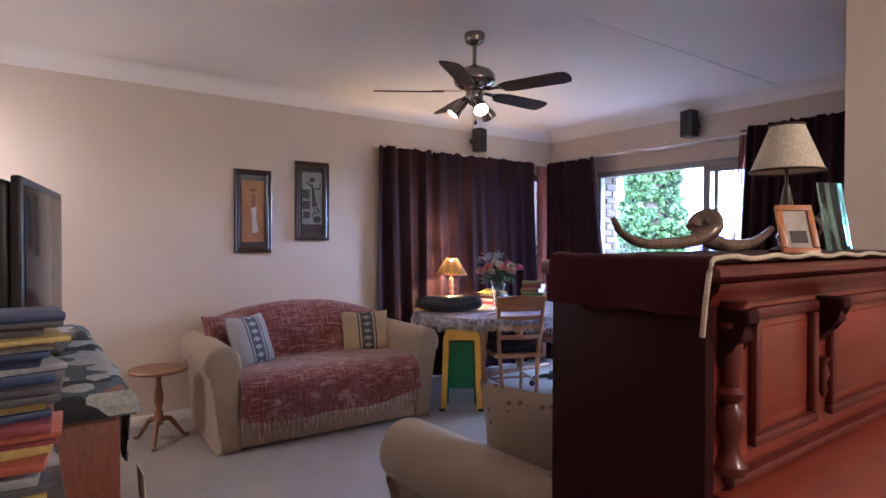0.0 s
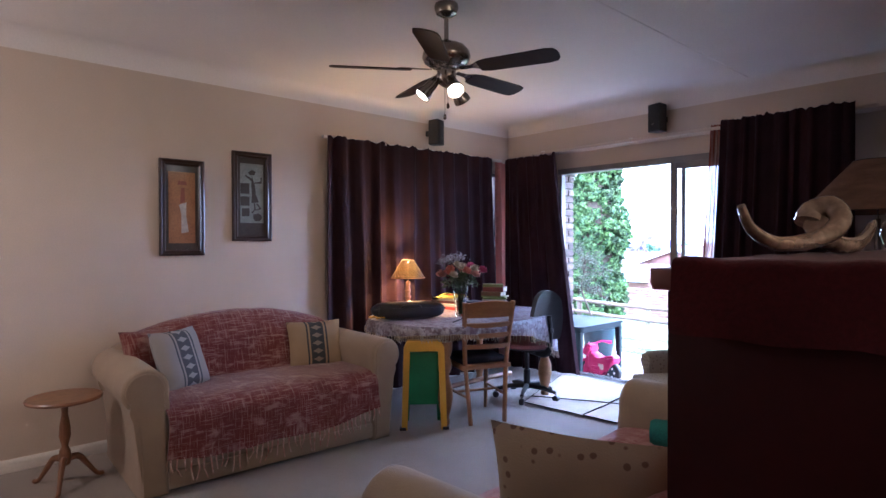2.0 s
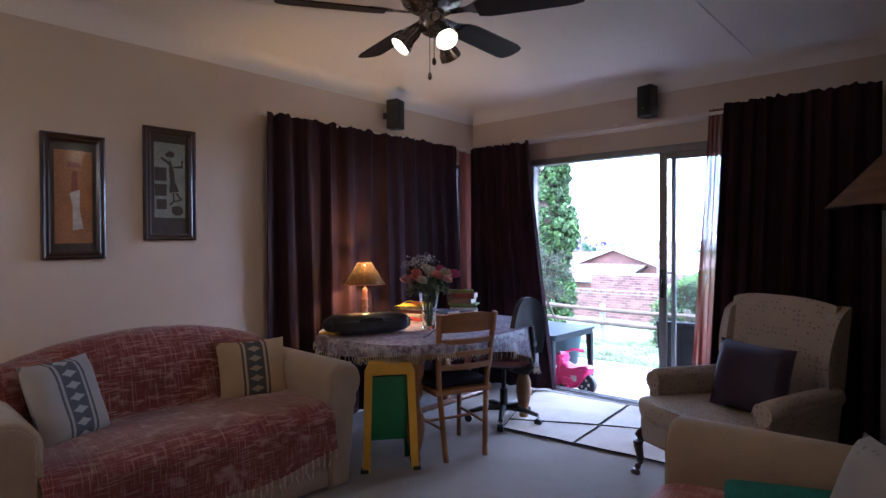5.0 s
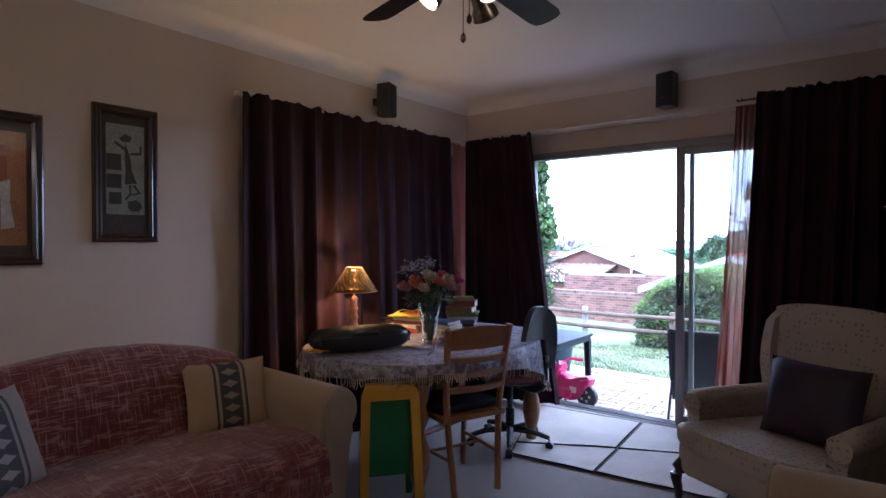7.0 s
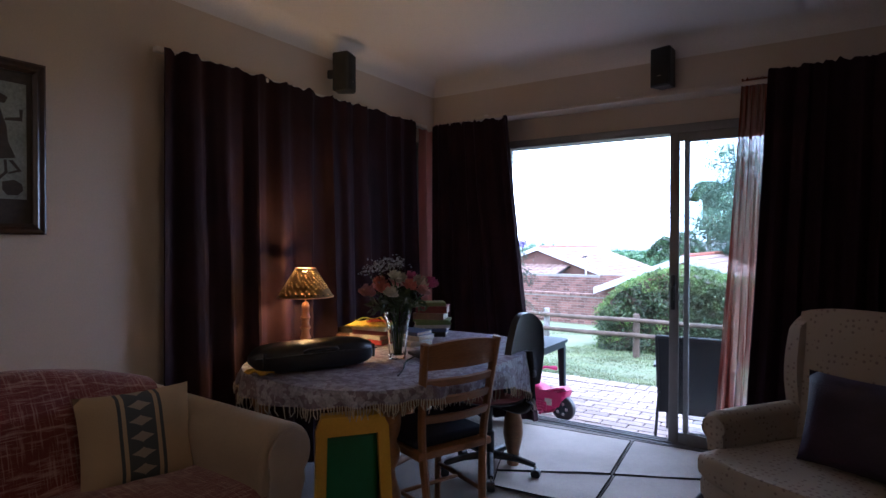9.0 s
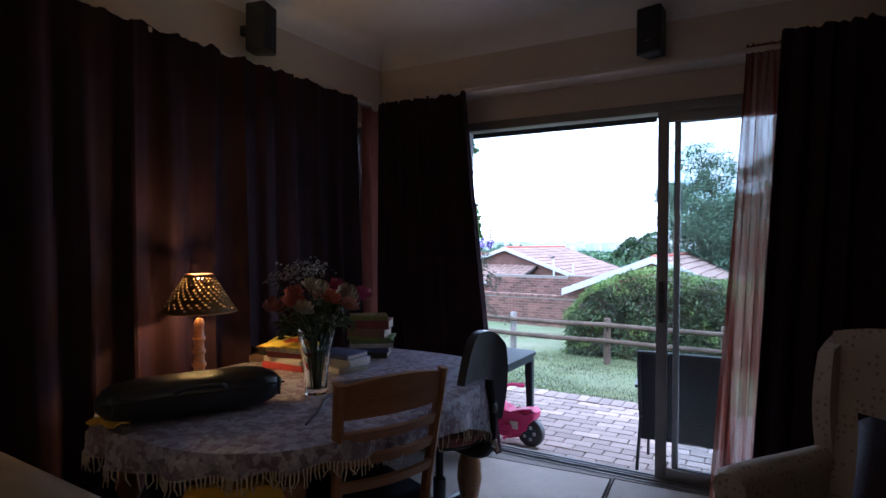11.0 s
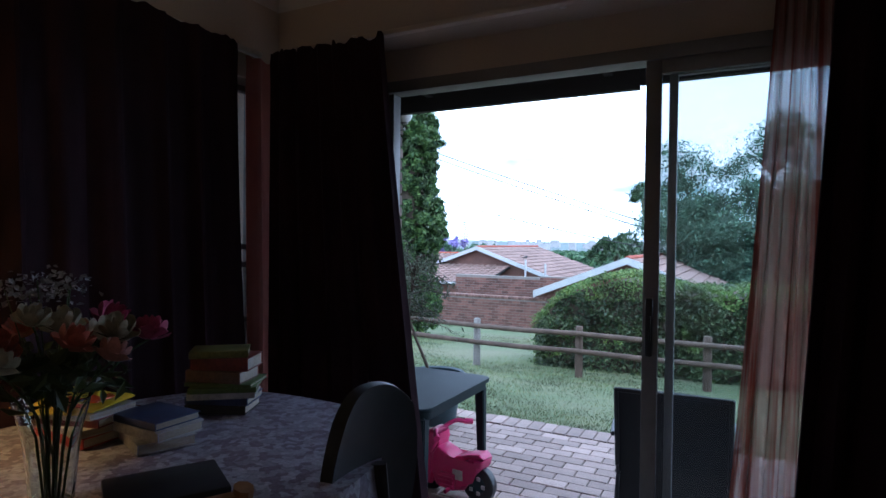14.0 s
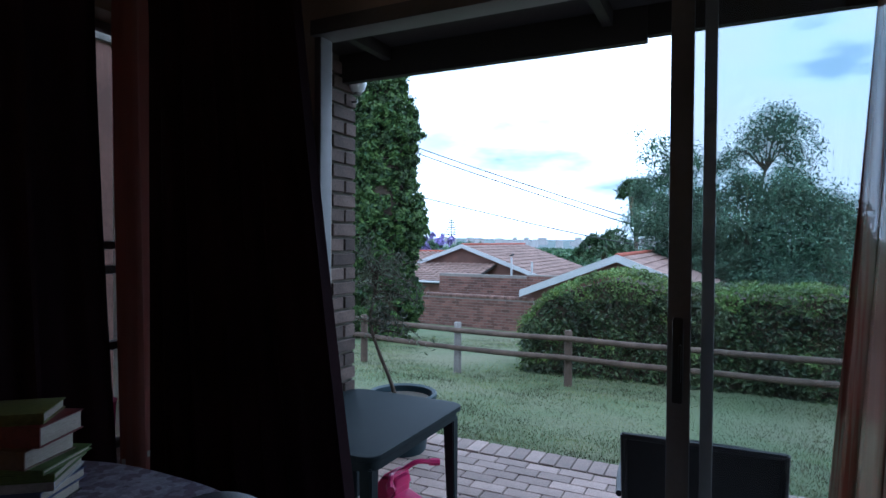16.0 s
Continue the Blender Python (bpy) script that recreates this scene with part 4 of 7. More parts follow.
for y0, y1 in ((.15, .42), (.49, 1.03), (1.10, 1.37)):
    fld = part("field", box((PD - .005, y0 + .035, 1.025), (PD + .002, y1 - .035, 1.20), .003), M_PIANO, piano, "raised panel field")
    for lo, hi in (((y0, .985), (y1, 1.008)), ((y0, 1.217), (y1, 1.24)), ((y0, 1.009), (y0 + .023, 1.216)), ((y1 - .023, 1.009), (y1, 1.216))):
        part("panel_moulding", box((PD - .005, *lo), (PD + .013, *hi), .006), M_PIANO_D, fld)
part("moulding", box((PD - .005, .06, .935), (PD + .02, PL - .06, .955), .006), M_PIANO_D, piano)
colp = [(.022, .0), (.028, .006), (.03, .02), (.02, .032), (.014, .05), (.02, .075), (.027, .10), (.024, .12), (.014, .135), (.024, .145), (.026, .155), (.015, .165), (.017, .20), (.020, .24), (.016, .265), (.026, .275), (.026, .285), (.014, .295), (.018, .31), (.03, .325)]
for y in (.06, PL - .06):
    col = part("pilaster", lathe([(r * .9, .96 + z * .92) for r, z in colp], 18, at=(PD + .012, y, 0)), M_PIANO_D, piano, "turned half column")
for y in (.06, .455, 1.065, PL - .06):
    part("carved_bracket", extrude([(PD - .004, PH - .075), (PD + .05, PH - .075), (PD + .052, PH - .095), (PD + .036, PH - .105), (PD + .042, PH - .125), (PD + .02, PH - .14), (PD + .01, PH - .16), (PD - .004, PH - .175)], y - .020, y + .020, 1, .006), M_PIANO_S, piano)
    if y not in (.06, PL - .06):
        part("drop", lathe([(.003, 1.03), (.009, 1.045), (.006, 1.06), (.012, 1.08), (.008, 1.10), (.014, 1.115)], 10, at=(PD + .006, y, 0)), M_PIANO_D, piano)

run = thing("piano_runner", (-.94, .779, 0), "wine velvet runner draped over the piano end", "runner")


def runner(u, v):
    x = .022 + u * (PD - .005)
    if v < .25:
        q = v / .25
        return (x, -.028 - .008 * math.sin(u * 9 + .6) * (1 - q), PH - .085 + .085 * q ** .9 + .012 * noise.noise((u * 4, 3, 1)) * (1 - q))
    if v < .32:
        a = (v - .25) / .07 * math.pi / 2
        return (x, -.018 - .010 * math.cos(a), PH + .002 + .010 * math.sin(a) + .004 * noise.noise((u * 7, 1, 4)))
    return (x, -.018 + (v - .32) / .68 * 1.33, PH + .008 + .006 * abs(noise.noise((u * 6, v * 9, 0))))


part("velvet", sheet(runner, 24, 48, .008), M_VELVET, run)
bp = [(PD + .022, y, PH + .012 + .003 * math.sin(y * 40)) for y in [1.3 - .05 * k for k in range(27)]] + [(PD + .022, -.024, PH + .005), (PD + .020, -.036, PH - .05), (PD + .014, -.036, PH - .115)]
part("braid", tube(spline(bp, 70), .0045, 7), M_BRAID, run, "cream braid edging")


def horn(label, pts, radii, at):
    th = finish(tube(spline(pts, 28), [radii[0] + (radii[1] - radii[0]) * (i / 28) ** .8 for i in range(29)], 14), "animal_horn", M_HORN, None, True)
    th.location = at
    return tagged(th, label, "horn", "polished horns")


horn("curved polished animal horn resting on the piano", [(-.02, .925, .082), (-.015, .95, .048), (0, 1.0, .026), (.005, 1.09, .024), (.005, 1.17, .028), (.02, 1.235, .042), (.03, 1.268, .068), (.012, 1.28, .094), (-.018, 1.274, .085), (-.022, 1.262, .064)], (.006, .024), (-.875, 0, PH + .010))
horn("second polished animal horn beside a brown bottle gourd", [(0, 1.60, .075), (0, 1.56, .055), (0, 1.50, .036), (.0, 1.43, .026), (-.01, 1.36, .027), (-.02, 1.29, .042), (-.02, 1.25, .066)], (.008, .022), (-.86, .0, PH + .004))
vs = thing("pottery_jar", (-.80, 1.62, PH + .012), "small round mottled pottery jar on the piano", "jar")
part("jar_body", lathe([(.02, 0), (.042, .012), (.052, .04), (.046, .065), (.026, .082), (.02, .092), (.024, .098)], 24), M_HORN, vs)
part("handle", tube(spline([(.02, 0, .088), (.05, 0, .09), (.062, 0, .065), (.05, 0, .045)], 10), .006, 8), M_HORN, vs)

ph = thing("photo_frame", (-.628, 1.222, PH + .012), "small light wood photo frame standing on the piano", "photo frame", -44)
R = Matrix.Rotation(radians(-24), 3, "Y")
for lo, hi in (((-.006, -.038, 0), (.006, .038, .014)), ((-.006, -.038, .104), (.006, .038, .118)), ((-.006, -.038, .014), (.006, -.025, .104)), ((-.006, .025, .014), (.006, .038, .104))):
    bm = box(lo, hi, .002)
    bmesh.ops.rotate(bm, verts=bm.verts, cent=(0, 0, 0), matrix=R)
    part("frame_bar", bm, M_ORANGEWOOD, ph)
for lo, hi, m in (((-.003, -.025, .014), (.002, .025, .104), M_PAPERW), ((.0022, -.017, .026), (.0032, .017, .055), M_INK)):
    bm = box(lo, hi)
    bmesh.ops.rotate(bm, verts=bm.verts, cent=(0, 0, 0), matrix=R)
    part("photo", bm, m, ph, smooth=False)
part("strut", tube([(-.045, 0, .09), (-.075, 0, .0)], .003, 6), M_PINE, ph)
gp = finish(box((-.006, -.05, 0), (.006, .05, .20), .003), "glass_plaque", glass_mat("green_glass", (.45, .80, .75), .08), None, True)
gp.matrix_basis = pose(-.74, 1.75, PH + .014, 0, -10, -14)
tagged(gp, "upright green glass plaque standing on the piano", "plaque")


def shade_lamp(name, label, at, base, r0, r1, z0, z1, m, stem, seg=32, hole=0.0, wires=True):
    th = thing(name, at, label, "lamp")
    part("base", lathe(base, 24), stem, th)
    bm = bmesh.new()
    rng, rows = random.Random(3), 27 if hole else 12
    for off in (0, -.0025):
        ring = [[bm.verts.new(((r0 + (r1 - r0) * j / rows + off) * math.cos(2 * math.pi * i / seg), (r0 + (r1 - r0) * j / rows + off) * math.sin(2 * math.pi * i / seg), z0 + (z1 - z0) * j / rows)) for i in range(seg)] for j in range(rows + 1)]
        if hole and off:
            continue
        for j in range(rows):
            for i in range(seg):
                if hole and 1 < j < rows - 2 and j % 2 == 0 and (i + j // 2) % 3 == 0 and rng.random() < hole:
                    continue
                bm.faces.new((ring[j][i], ring[j][(i + 1) % seg], ring[j + 1][(i + 1) % seg], ring[j + 1][i]))
    loose = [v for v in bm.verts if not v.link_faces]
    bmesh.ops.delete(bm, geom=loose, context="VERTS")
    sh = part("shade", bm, m, th)
    for r, z in ((r0, z0), (r1, z1)):
        part("shade_ring", tube([(r * math.cos(a * math.pi / 12), r * math.sin(a * math.pi / 12), z) for a in range(25)], .003, 6), stem, sh)
    for k in range(3):
        part("spoke", tube([(0, 0, z1 - .005), (r1 * math.cos(k * 2.094), r1 * math.sin(k * 2.094), z1)], .0016, 5), stem, sh)
    part("stem", tube([(0, 0, base[-1][1] - .005), (0, 0, z1 - .005)], .004, 8), stem, th)
    return th


shade_lamp("table_lamp", "small white pleated lampshade on a dark candlestick", (-.70, 1.315, PH + .012), [(.035, 0), (.038, .008), (.015, .018), (.009, .04), (.011, .09), (.014, .12), (.006, .16)], .078, .036, .193, .300, M_SHADE, M_DARKWOOD)
fl = shade_lamp("floor_lamp", "tall dark floor lamp with a broad brown woven shade", (-1.37, 4.40, 0), [(.15, 0), (.155, .02), (.06, .04), (.03, .08), (.022, .3), (.03, .34), (.02, .4), (.02, 1.0), (.035, 1.06), (.022, 1.12), (.015, 1.5)], .42, .13, 1.54, 1.86, M_WICKER, M_DARKWOOD, 40)

# cream chair behind the far sofa arm, with a pink cloth over it
kc = thing("side_chair", (-1.12, 3.46, 0), "cream slip-covered chair with a pink cloth on its back", "chair", 6)
part("back_panel", box((-.24, -.05, .40), (.24, .03, .93), .025, 3), M_SOFA, kc)
part("seat", box((-.24, -.02, .36), (.24, .40, .46), .03, 3), M_SOFA, kc)
for x in (-.2, .2):
    for y in (0, .35):
        part("leg", tube([(x, y, .38), (x, y, 0)], [.02, .015], 8), M_DARKWOOD, kc)
pc = thing("pink_cloth", (-1.12, 3.46, 0), "faded pink cloth folded over a chair back", "cloth", 6)
part("cloth", sheet(lambda u, v: ((2 * u - 1) * .25, spline([(0, -.062, .84), (0, -.06, .91), (0, -.03, .942), (0, .015, .942), (0, .042, .90)], 12)[round(v * 12)].y, spline([(0, -.062, .84), (0, -.06, .91), (0, -.03, .942), (0, .015, .942), (0, .042, .90)], 12)[round(v * 12)].z + .006 * noise.noise((u * 7, v * 3, 2))), 18, 12, .010), M_THROW2, pc)

# ---- television corner ----
cab = thing("tv_cabinet", (-2.85, -.50, 0), "red-brown wooden television cabinet", "cabinet")
part("side_panel", box((1.25, 0, 0), (1.28, .54, .985), .004), M_REDWOOD, cab)
part("side_panel", box((0, 0, 0), (.03, .54, .985), .004), M_REDWOOD, cab)
part("top", box((-.02, -.02, .985), (1.30, .56, 1.01), .006), M_REDWOOD, cab)
part("back", box((.03, .0, .02), (1.25, .015, .985), .002), M_REDWOOD, cab)
for z in (.06, .5):
    part("shelf", box((.03, .015, z), (1.25, .52, z + .02), .003), M_REDWOOD, cab)
part("edge_strip", box((1.281, .10, .03), (1.288, .15, .96), .003), M_PINE, cab, "worn pale edge strip")
rn = thing("table_runner", (-2.85, -.50, 0), "grey and white printed runner hanging over the cabinet", "runner")


def cloth(u, v):
    x, y = 1.32 * u - .02, .56 - .5 * v
    if u > .93:
        s = (u - .93) / .07
        return (1.285 + .03 * min(1, s * 2), y + .02 * math.sin(s * 2), 1.02 - .05 * s)
    if v < .3:
        s = 1 - v / .3
        return (x, .545 + .03 * min(1, 3 * s) + .01 * math.sin(u * 20) * s, 1.016 - .20 * s * s)
    return (x, .545 - (v - .3) / .7 * .5, 1.016 + .002 * noise.noise((u * 9, v * 9, 0)))


part("cloth", sheet(cloth, 30, 24, .005), M_TVCLOTH, rn)
bm = bmesh.new()
for k in range(24):
    u = .92 + .08 * k / 24
    tube([(1.32 * .92 + .012 * k * .3, .585, .82), (1.32 * .92 + .012 * k * .3 + .003, .588, .75 + .01 * math.sin(k * 3))], .003, 5, bm)
tagged(part("fringe", bm, M_BRAID, rn, "white fringe"), kind="stuff")
tv = thing("television", (-2.27, -.11, 1.022), "black flat television with a glossy screen, switched off", "television", -10)
part("casing", box((-.36, -.10, .05), (.30, .0, .50), .02, 3), M_BLACK, tv)
part("rim", box((-.37, .0, .03), (.31, .028, .51), .008), M_BLACK, tv)
part("screen", box((-.35, .0285, .065), (.29, .031, .485), .002), mat("dark_screen", (.012, .012, .014), None, 3, .15, 0, 20), tv, "dark glossy screen")
part("stand", box((-.22, -.10, 0), (.16, .09, .02), .008), M_BLACK, tv)
part("neck", box((-.06, -.06, .02), (.0, -.02, .06), .005), M_BLACK, tv)
sh = thing("media_rack", (-1.54, -.46, 0), "open dark rack stacked with discs and papers", "rack")
for x in (0, .40):
    part("upright", box((x, 0, 0), (x + .02, .38, .93), .003), M_DARKWOOD, sh)
for z in (.25, .62, .90):
    part("shelf", box((.02, .0, z), (.40, .38, z + .018), .003), M_DARKWOOD, sh)
cols = [(.30, .28, .26), (.05, .08, .20), (.45, .12, .06), (.55, .42, .12), (.10, .10, .12), (.40, .40, .44), (.28, .06, .08)]
mats = [mat("case_%s" % c, v, None, 8, .45, .1, 60) for c, v in zip("abcdefg", cols)]
rng = random.Random(5)
for lvl, n in ((.268, 15), (.638, 15), (.918, 22)):
    z = lvl
    for k in range(n):
        t = rng.uniform(.009, .018)
        b = finish(box((-.07, -.095, 0), (.07, .095, t), .002), "disc_case", mats[rng.randrange(7)], None, True)
        b.matrix_basis = pose(-1.54 + .20 + rng.uniform(-.03, .03), -.46 + .27 + rng.uniform(-.02, .02), z + .0005, 0, 0, rng.uniform(-12, 12))
        tagged(b, "flat disc case lying in a stack on the rack", "disc case", "stacked disc cases")
        z += t + .0005
ctl = finish(box((-.05, -.02, 0), (.05, .02, .02), .006), "remote_control", mats[5], None, True)
ctl.matrix_basis = pose(-1.46, -.39, .9185, 0, 0, 30)
tagged(ctl, "grey remote control lying on the rack", "remote control")

# ---- side table ----
st = thing("tripod_table", (-4.36, .61, 0), "small round brown wooden table on a tripod foot", "side table")
part("tabletop", lathe([(.01, .475), (.165, .475), (.185, .482), (.188, .492), (.182, .50), (.01, .50)], 36), M_OAK, st)
part("pillar", lathe([(.03, .475), (.03, .465), (.018, .44), (.016, .40), (.026, .34), (.03, .28), (.02, .24), (.016, .22), (.026, .20), (.032, .16), (.026, .12), (.012, .11)], 18), M_OAK, st)
for k in range(3):
    a = radians(100 + 120 * k)
    dd = Vector((math.cos(a), math.sin(a), 0))
    part("leg", tube(spline([dd * .015 + Vector((0, 0, .15)), dd * .07 + Vector((0, 0, .145)), dd * .12 + Vector((0, 0, .08)), dd * .165 + Vector((0, 0, .02)), dd * .20 + Vector((0, 0, .010))], 14), [.02, .02, .019, .018, .017, .016, .015, .014, .013, .012, .012, .012, .013, .013, .010], 8), M_OAK, st)


# ---- dining corner ----
TX, TY, TA, TB = -4.10, 3.50, .60, .82


def table_edge(a, grow=0.0):
    """A point on the rim of the long table with rounded ends."""
    c, s = math.cos(a), math.sin(a)
    return ((TA + grow) * math.copysign(abs(c) ** .72, c), (TB + grow) * math.copysign(abs(s) ** .72, s))


tab = thing("dining_table", (TX, TY, 0), "wooden dining table with rounded ends and turned legs", "table")
part("tabletop", extrude([table_edge(2 * math.pi * k / 64) for k in range(64)], .705, .735, 2, .006), M_OAK, tab)
part("apron", extrude([table_edge(2 * math.pi * k / 48, -.09) for k in range(48)], .62, .705, 2), M_OAK, tab)
legp = [(.03, 0), (.038, .03), (.028, .06), (.045, .12), (.06, .20), (.055, .28), (.035, .34), (.03, .38), (.048, .42), (.05, .46), (.036, .50), (.05, .54), (.055, .58), (.055, .62)]
for sx in (-1, 1):
    for sy in (-1, 1):
        part("leg", lathe(legp, 18, at=(sx * .40, sy * .60, 0)), M_PINE, tab, "turned honey-coloured leg")
part("stretcher", tube([(0, -.60, .14), (0, .60, .14)], .022, 10), M_OAK, tab)

tc = thing("tablecloth", (TX, TY, 0), "printed grey and mauve tablecloth with a white fringe", "tablecloth")


def drape_len(a):
    """How far the square cloth hangs past the rim on the way a."""
    d = (math.degrees(a) - 48 + 180) % 360 - 180
    return .055 + .30 * math.exp(-(d / 38) ** 2) + .05 * math.exp(-((d + 150) / 30) ** 2)


def tcloth(u, v):
    a = 2 * math.pi * u
    ex, ey = table_edge(a, .008)
    if v < .6:
        k = v / .6
        return (ex * k, ey * k, .741 + .0015 * noise.noise((ex * k * 9, ey * k * 9, 0)))
    s = (v - .6) / .4
    L = drape_len(a)
    fold = .03 * math.sin(a * 22 + 2 * noise.noise((a * 3, 1, 0))) * s
    out = 1 + (.012 + fold * .8) * min(1, 2 * s) / Vector((ex, ey)).length
    return (ex * out, ey * out, .738 - L * s ** 1.05)


bm = bmesh.new()
N, K = 160, 20
ringsA = [[bm.verts.new(tcloth(i / N, j / K)) for i in range(N)] for j in range(1, K + 1)]
ctr = bm.verts.new((0, 0, .741))
for i in range(N):
    bm.faces.new((ctr, ringsA[0][i], ringsA[0][(i + 1) % N]))
    for j in range(K - 1):
        bm.faces.new((ringsA[j][i], ringsA[j + 1][i], ringsA[j + 1][(i + 1) % N], ringsA[j][(i + 1) % N]))
bmesh.ops.recalc_face_normals(bm, faces=bm.faces)
bmesh.ops.solidify(bm, geom=bm.faces[:], thickness=.003)
part("cloth", bm, M_CLOTH, tc)
bm = bmesh.new()
for k in range(330):
    u = k / 330
    p = Vector(tcloth(u, 1))
    rr = random.Random(k)
    L = rr.uniform(.035, .055)
    tube([p + Vector((0, 0, .006)), p + Vector((rr.uniform(-.004, .004), rr.uniform(-.004, .004), -L * .5)), p + Vector((rr.uniform(-.012, .012), rr.uniform(-.012, .012), -L))], [.0035, .003, .002], 4, bm)
tagged(part("fringe", bm, M_BRAID, tc, "white knotted fringe"), kind="stuff")
TZ = .7445

# pierced brass lamp
lamp = shade_lamp("table_lamp", "pierced brass lampshade on a turned wooden base, lit", (-4.53, 3.22, TZ), [(.055, 0), (.06, .01), (.05, .02), (.025, .03), (.022, .06), (.03, .075), (.022, .09), (.02, .115), (.028, .13), (.02, .145), (.02, .17), (.027, .185), (.02, .2), (.018, .23), (.022, .25), (.012, .27)], .150, .055, .30, .455, M_BRASS_D, M_PINE, 75, .85)
part("bulb", lathe([(.004, .428), (.011, .431), (.013, .440), (.011, .449), (.004, .452)], 16), glow_mat("lamp_bulb", (1, .66, .28), 30), lamp, "glowing bulb")


def book(at, rz, w, l, t, cover, label="closed book in a stack on the table", group="stacked books"):
    th = thing("book", at, label, "book", rz, group)
    part("cover", box((-w / 2, -l / 2, 0), (w / 2, l / 2, .003), .001), cover, th)
    part("cover", box((-w / 2, -l / 2, t - .003), (w / 2, l / 2, t), .001), cover, th)
    part("spine", box((-w / 2, -l / 2, .003), (-w / 2 + .004, l / 2, t - .003), .001), cover, th)
    part("page_block", box((-w / 2 + .004, -l / 2 + .004, .003), (w / 2 - .005, l / 2 - .004, t - .003), .0008), M_PAGE, th, "cream page block")


BC = [mat("cover_%s" % n, c, None, 9, .5, .1, 80) for n, c in (("olive", (.16, .17, .05)), ("maroon", (.16, .03, .03)), ("green", (.10, .155, .04)), ("black", (.03, .025, .02)), ("blue", (.06, .08, .18)), ("white", (.45, .44, .44)), ("red", (.40, .05, .04)), ("brown", (.14, .08, .05)))]


def pile(x, y, spec, rz0):
    z, rr = TZ, random.Random(int(x * -100))
    for w, l, t, c in spec:
        book((x + rr.uniform(-.012, .012), y + rr.uniform(-.012, .012), z + .0004), rz0 + rr.uniform(-14, 14), w, l, t, BC[c])
        z += t + .0004
    return z


pile(-4.26, 4.05, [(.15, .21, .03, 3), (.15, .22, .024, 4), (.16, .22, .022, 5), (.17, .22, .018, 2), (.16, .23, .012, 2), (.14, .20, .04, 7), (.14, .20, .044, 1), (.13, .19, .024, 0)], 120)
pile(-4.40, 3.66, [(.17, .24, .03, 6), (.17, .24, .022, 5), (.16, .23, .026, 1), (.16, .23, .018, 5)], 100)
pile(-4.18, 3.74, [(.16, .22, .03, 5), (.15, .21, .028, 5), (.15, .2, .022, 4)], 80)
pile(-4.62, 3.72, [(.14, .20, .03, 7), (.14, .2, .03, 3)], 95)
M_PACKET = mat("acid_yellow_film", (.80, .62, .03), (.68, .55, .02), 14, 0.35, 0.2, 60, fine=0.1)
bag = thing("plastic_packet", (-4.40, 3.62, TZ + .099), "crumpled yellow packet lying on the books", "packet", 20)
part("packet", sheet(lambda u, v: ((u - .5) * .26, (v - .5) * .18, .012 + .03 * abs(noise.noise((u * 5, v * 5, 1))) * math.sin(math.pi * u) ** .5), 20, 16, .003), M_PACKET, bag)
part("strap", tube(spline([(-.1, -.04, .02), (-.06, .02, .045), (0, .05, .035), (.05, .03, .05), (.09, -.03, .02)], 20), .008, 8, squash=.5), M_PACKET, bag)
part("print", sheet(lambda u, v: ((u - .35) * .14 + .05, (v - .5) * .07 - .05, .04 + .012 * noise.noise((u * 4, v * 4, 7))), 10, 8, .003), mat("orange_print", (.75, .12, .02), None, 6, .45, .1, 60), bag, "orange printed panel")

# black travel case
cs = thing("instrument_case", (-4.17, 2.93, TZ), "black padded oblong case lying on the table", "case", 65)
bm = bmesh.new()
rows = []
for i in range(25):
    u = i / 24
    s = (1 - abs(2 * u - 1) ** 5) ** .45 if 0 < i < 24 else .25
    rows.append([bm.verts.new((-.30 + .60 * u, .10 * s * math.copysign(abs(math.cos(a)) ** .6, math.cos(a)), .07 + .067 * s * math.copysign(abs(math.sin(a)) ** .7, math.sin(a)))) for a in [2 * math.pi * k / 24 for k in range(24)]])
for a, b in zip(rows, rows[1:]):
    for k in range(24):
        bm.faces.new((a[k], a[(k + 1) % 24], b[(k + 1) % 24], b[k]))
bm.faces.new(rows[0]), bm.faces.new(rows[-1])
part("shell", bm, mat("black_padded_vinyl", (.014, .014, .017), (.020, .020, .024), 8, 0.34, 0.25, 90, fine=0.2), cs)
part("zip", tube(spline([(-.29, -.075, .085), (-.1, -.103, .09), (.1, -.103, .09), (.29, -.075, .085)], 20), .004, 6), M_BLACK, cs)
part("handle", tube(spline([(-.08, -.10, .10), (-.05, -.125, .115), (.05, -.125, .115), (.08, -.10, .10)], 14), .008, 8), M_BLACK, cs)
for x in (-.26, .26):
    part("strap", tube([(x, -.105, .05), (x, -.108, .08), (x, -.10, .11)], .006, 6), M_BLACK, cs)
cl = finish(sheet(lambda u, v: ((u - .5) * .12, (v - .5) * .16, .02 + .018 * noise.noise((u * 3, v * 3, 4))), 10, 10, .006), "duster", M_YELLOW, None, True)
cl.matrix_basis = pose(-4.25, 2.72, TZ + .004, 0, 0, 10)
tagged(cl, "crumpled yellow duster at the table edge", "cloth")

# dark folder and its cable by the vase
fo = finish(box((-.13, -.10, 0), (.13, .10, .018), .006), "laptop_sleeve", M_BLACK, None, True)
fo.matrix_basis = pose(-3.86, 3.52, TZ, 0, 0, 60)
tagged(fo, "flat black sleeve lying beside the vase", "sleeve")
cb = finish(tube(spline([(-3.92, 3.42, TZ + .01), (-3.90, 3.30, TZ + .004), (-3.80, 3.14, TZ + .004), (-3.74, 3.02, TZ + .004)], 20), .004, 6), "cable", M_SLING, None, True)
tagged(cb, "thin black cable running over the tablecloth", "cable")

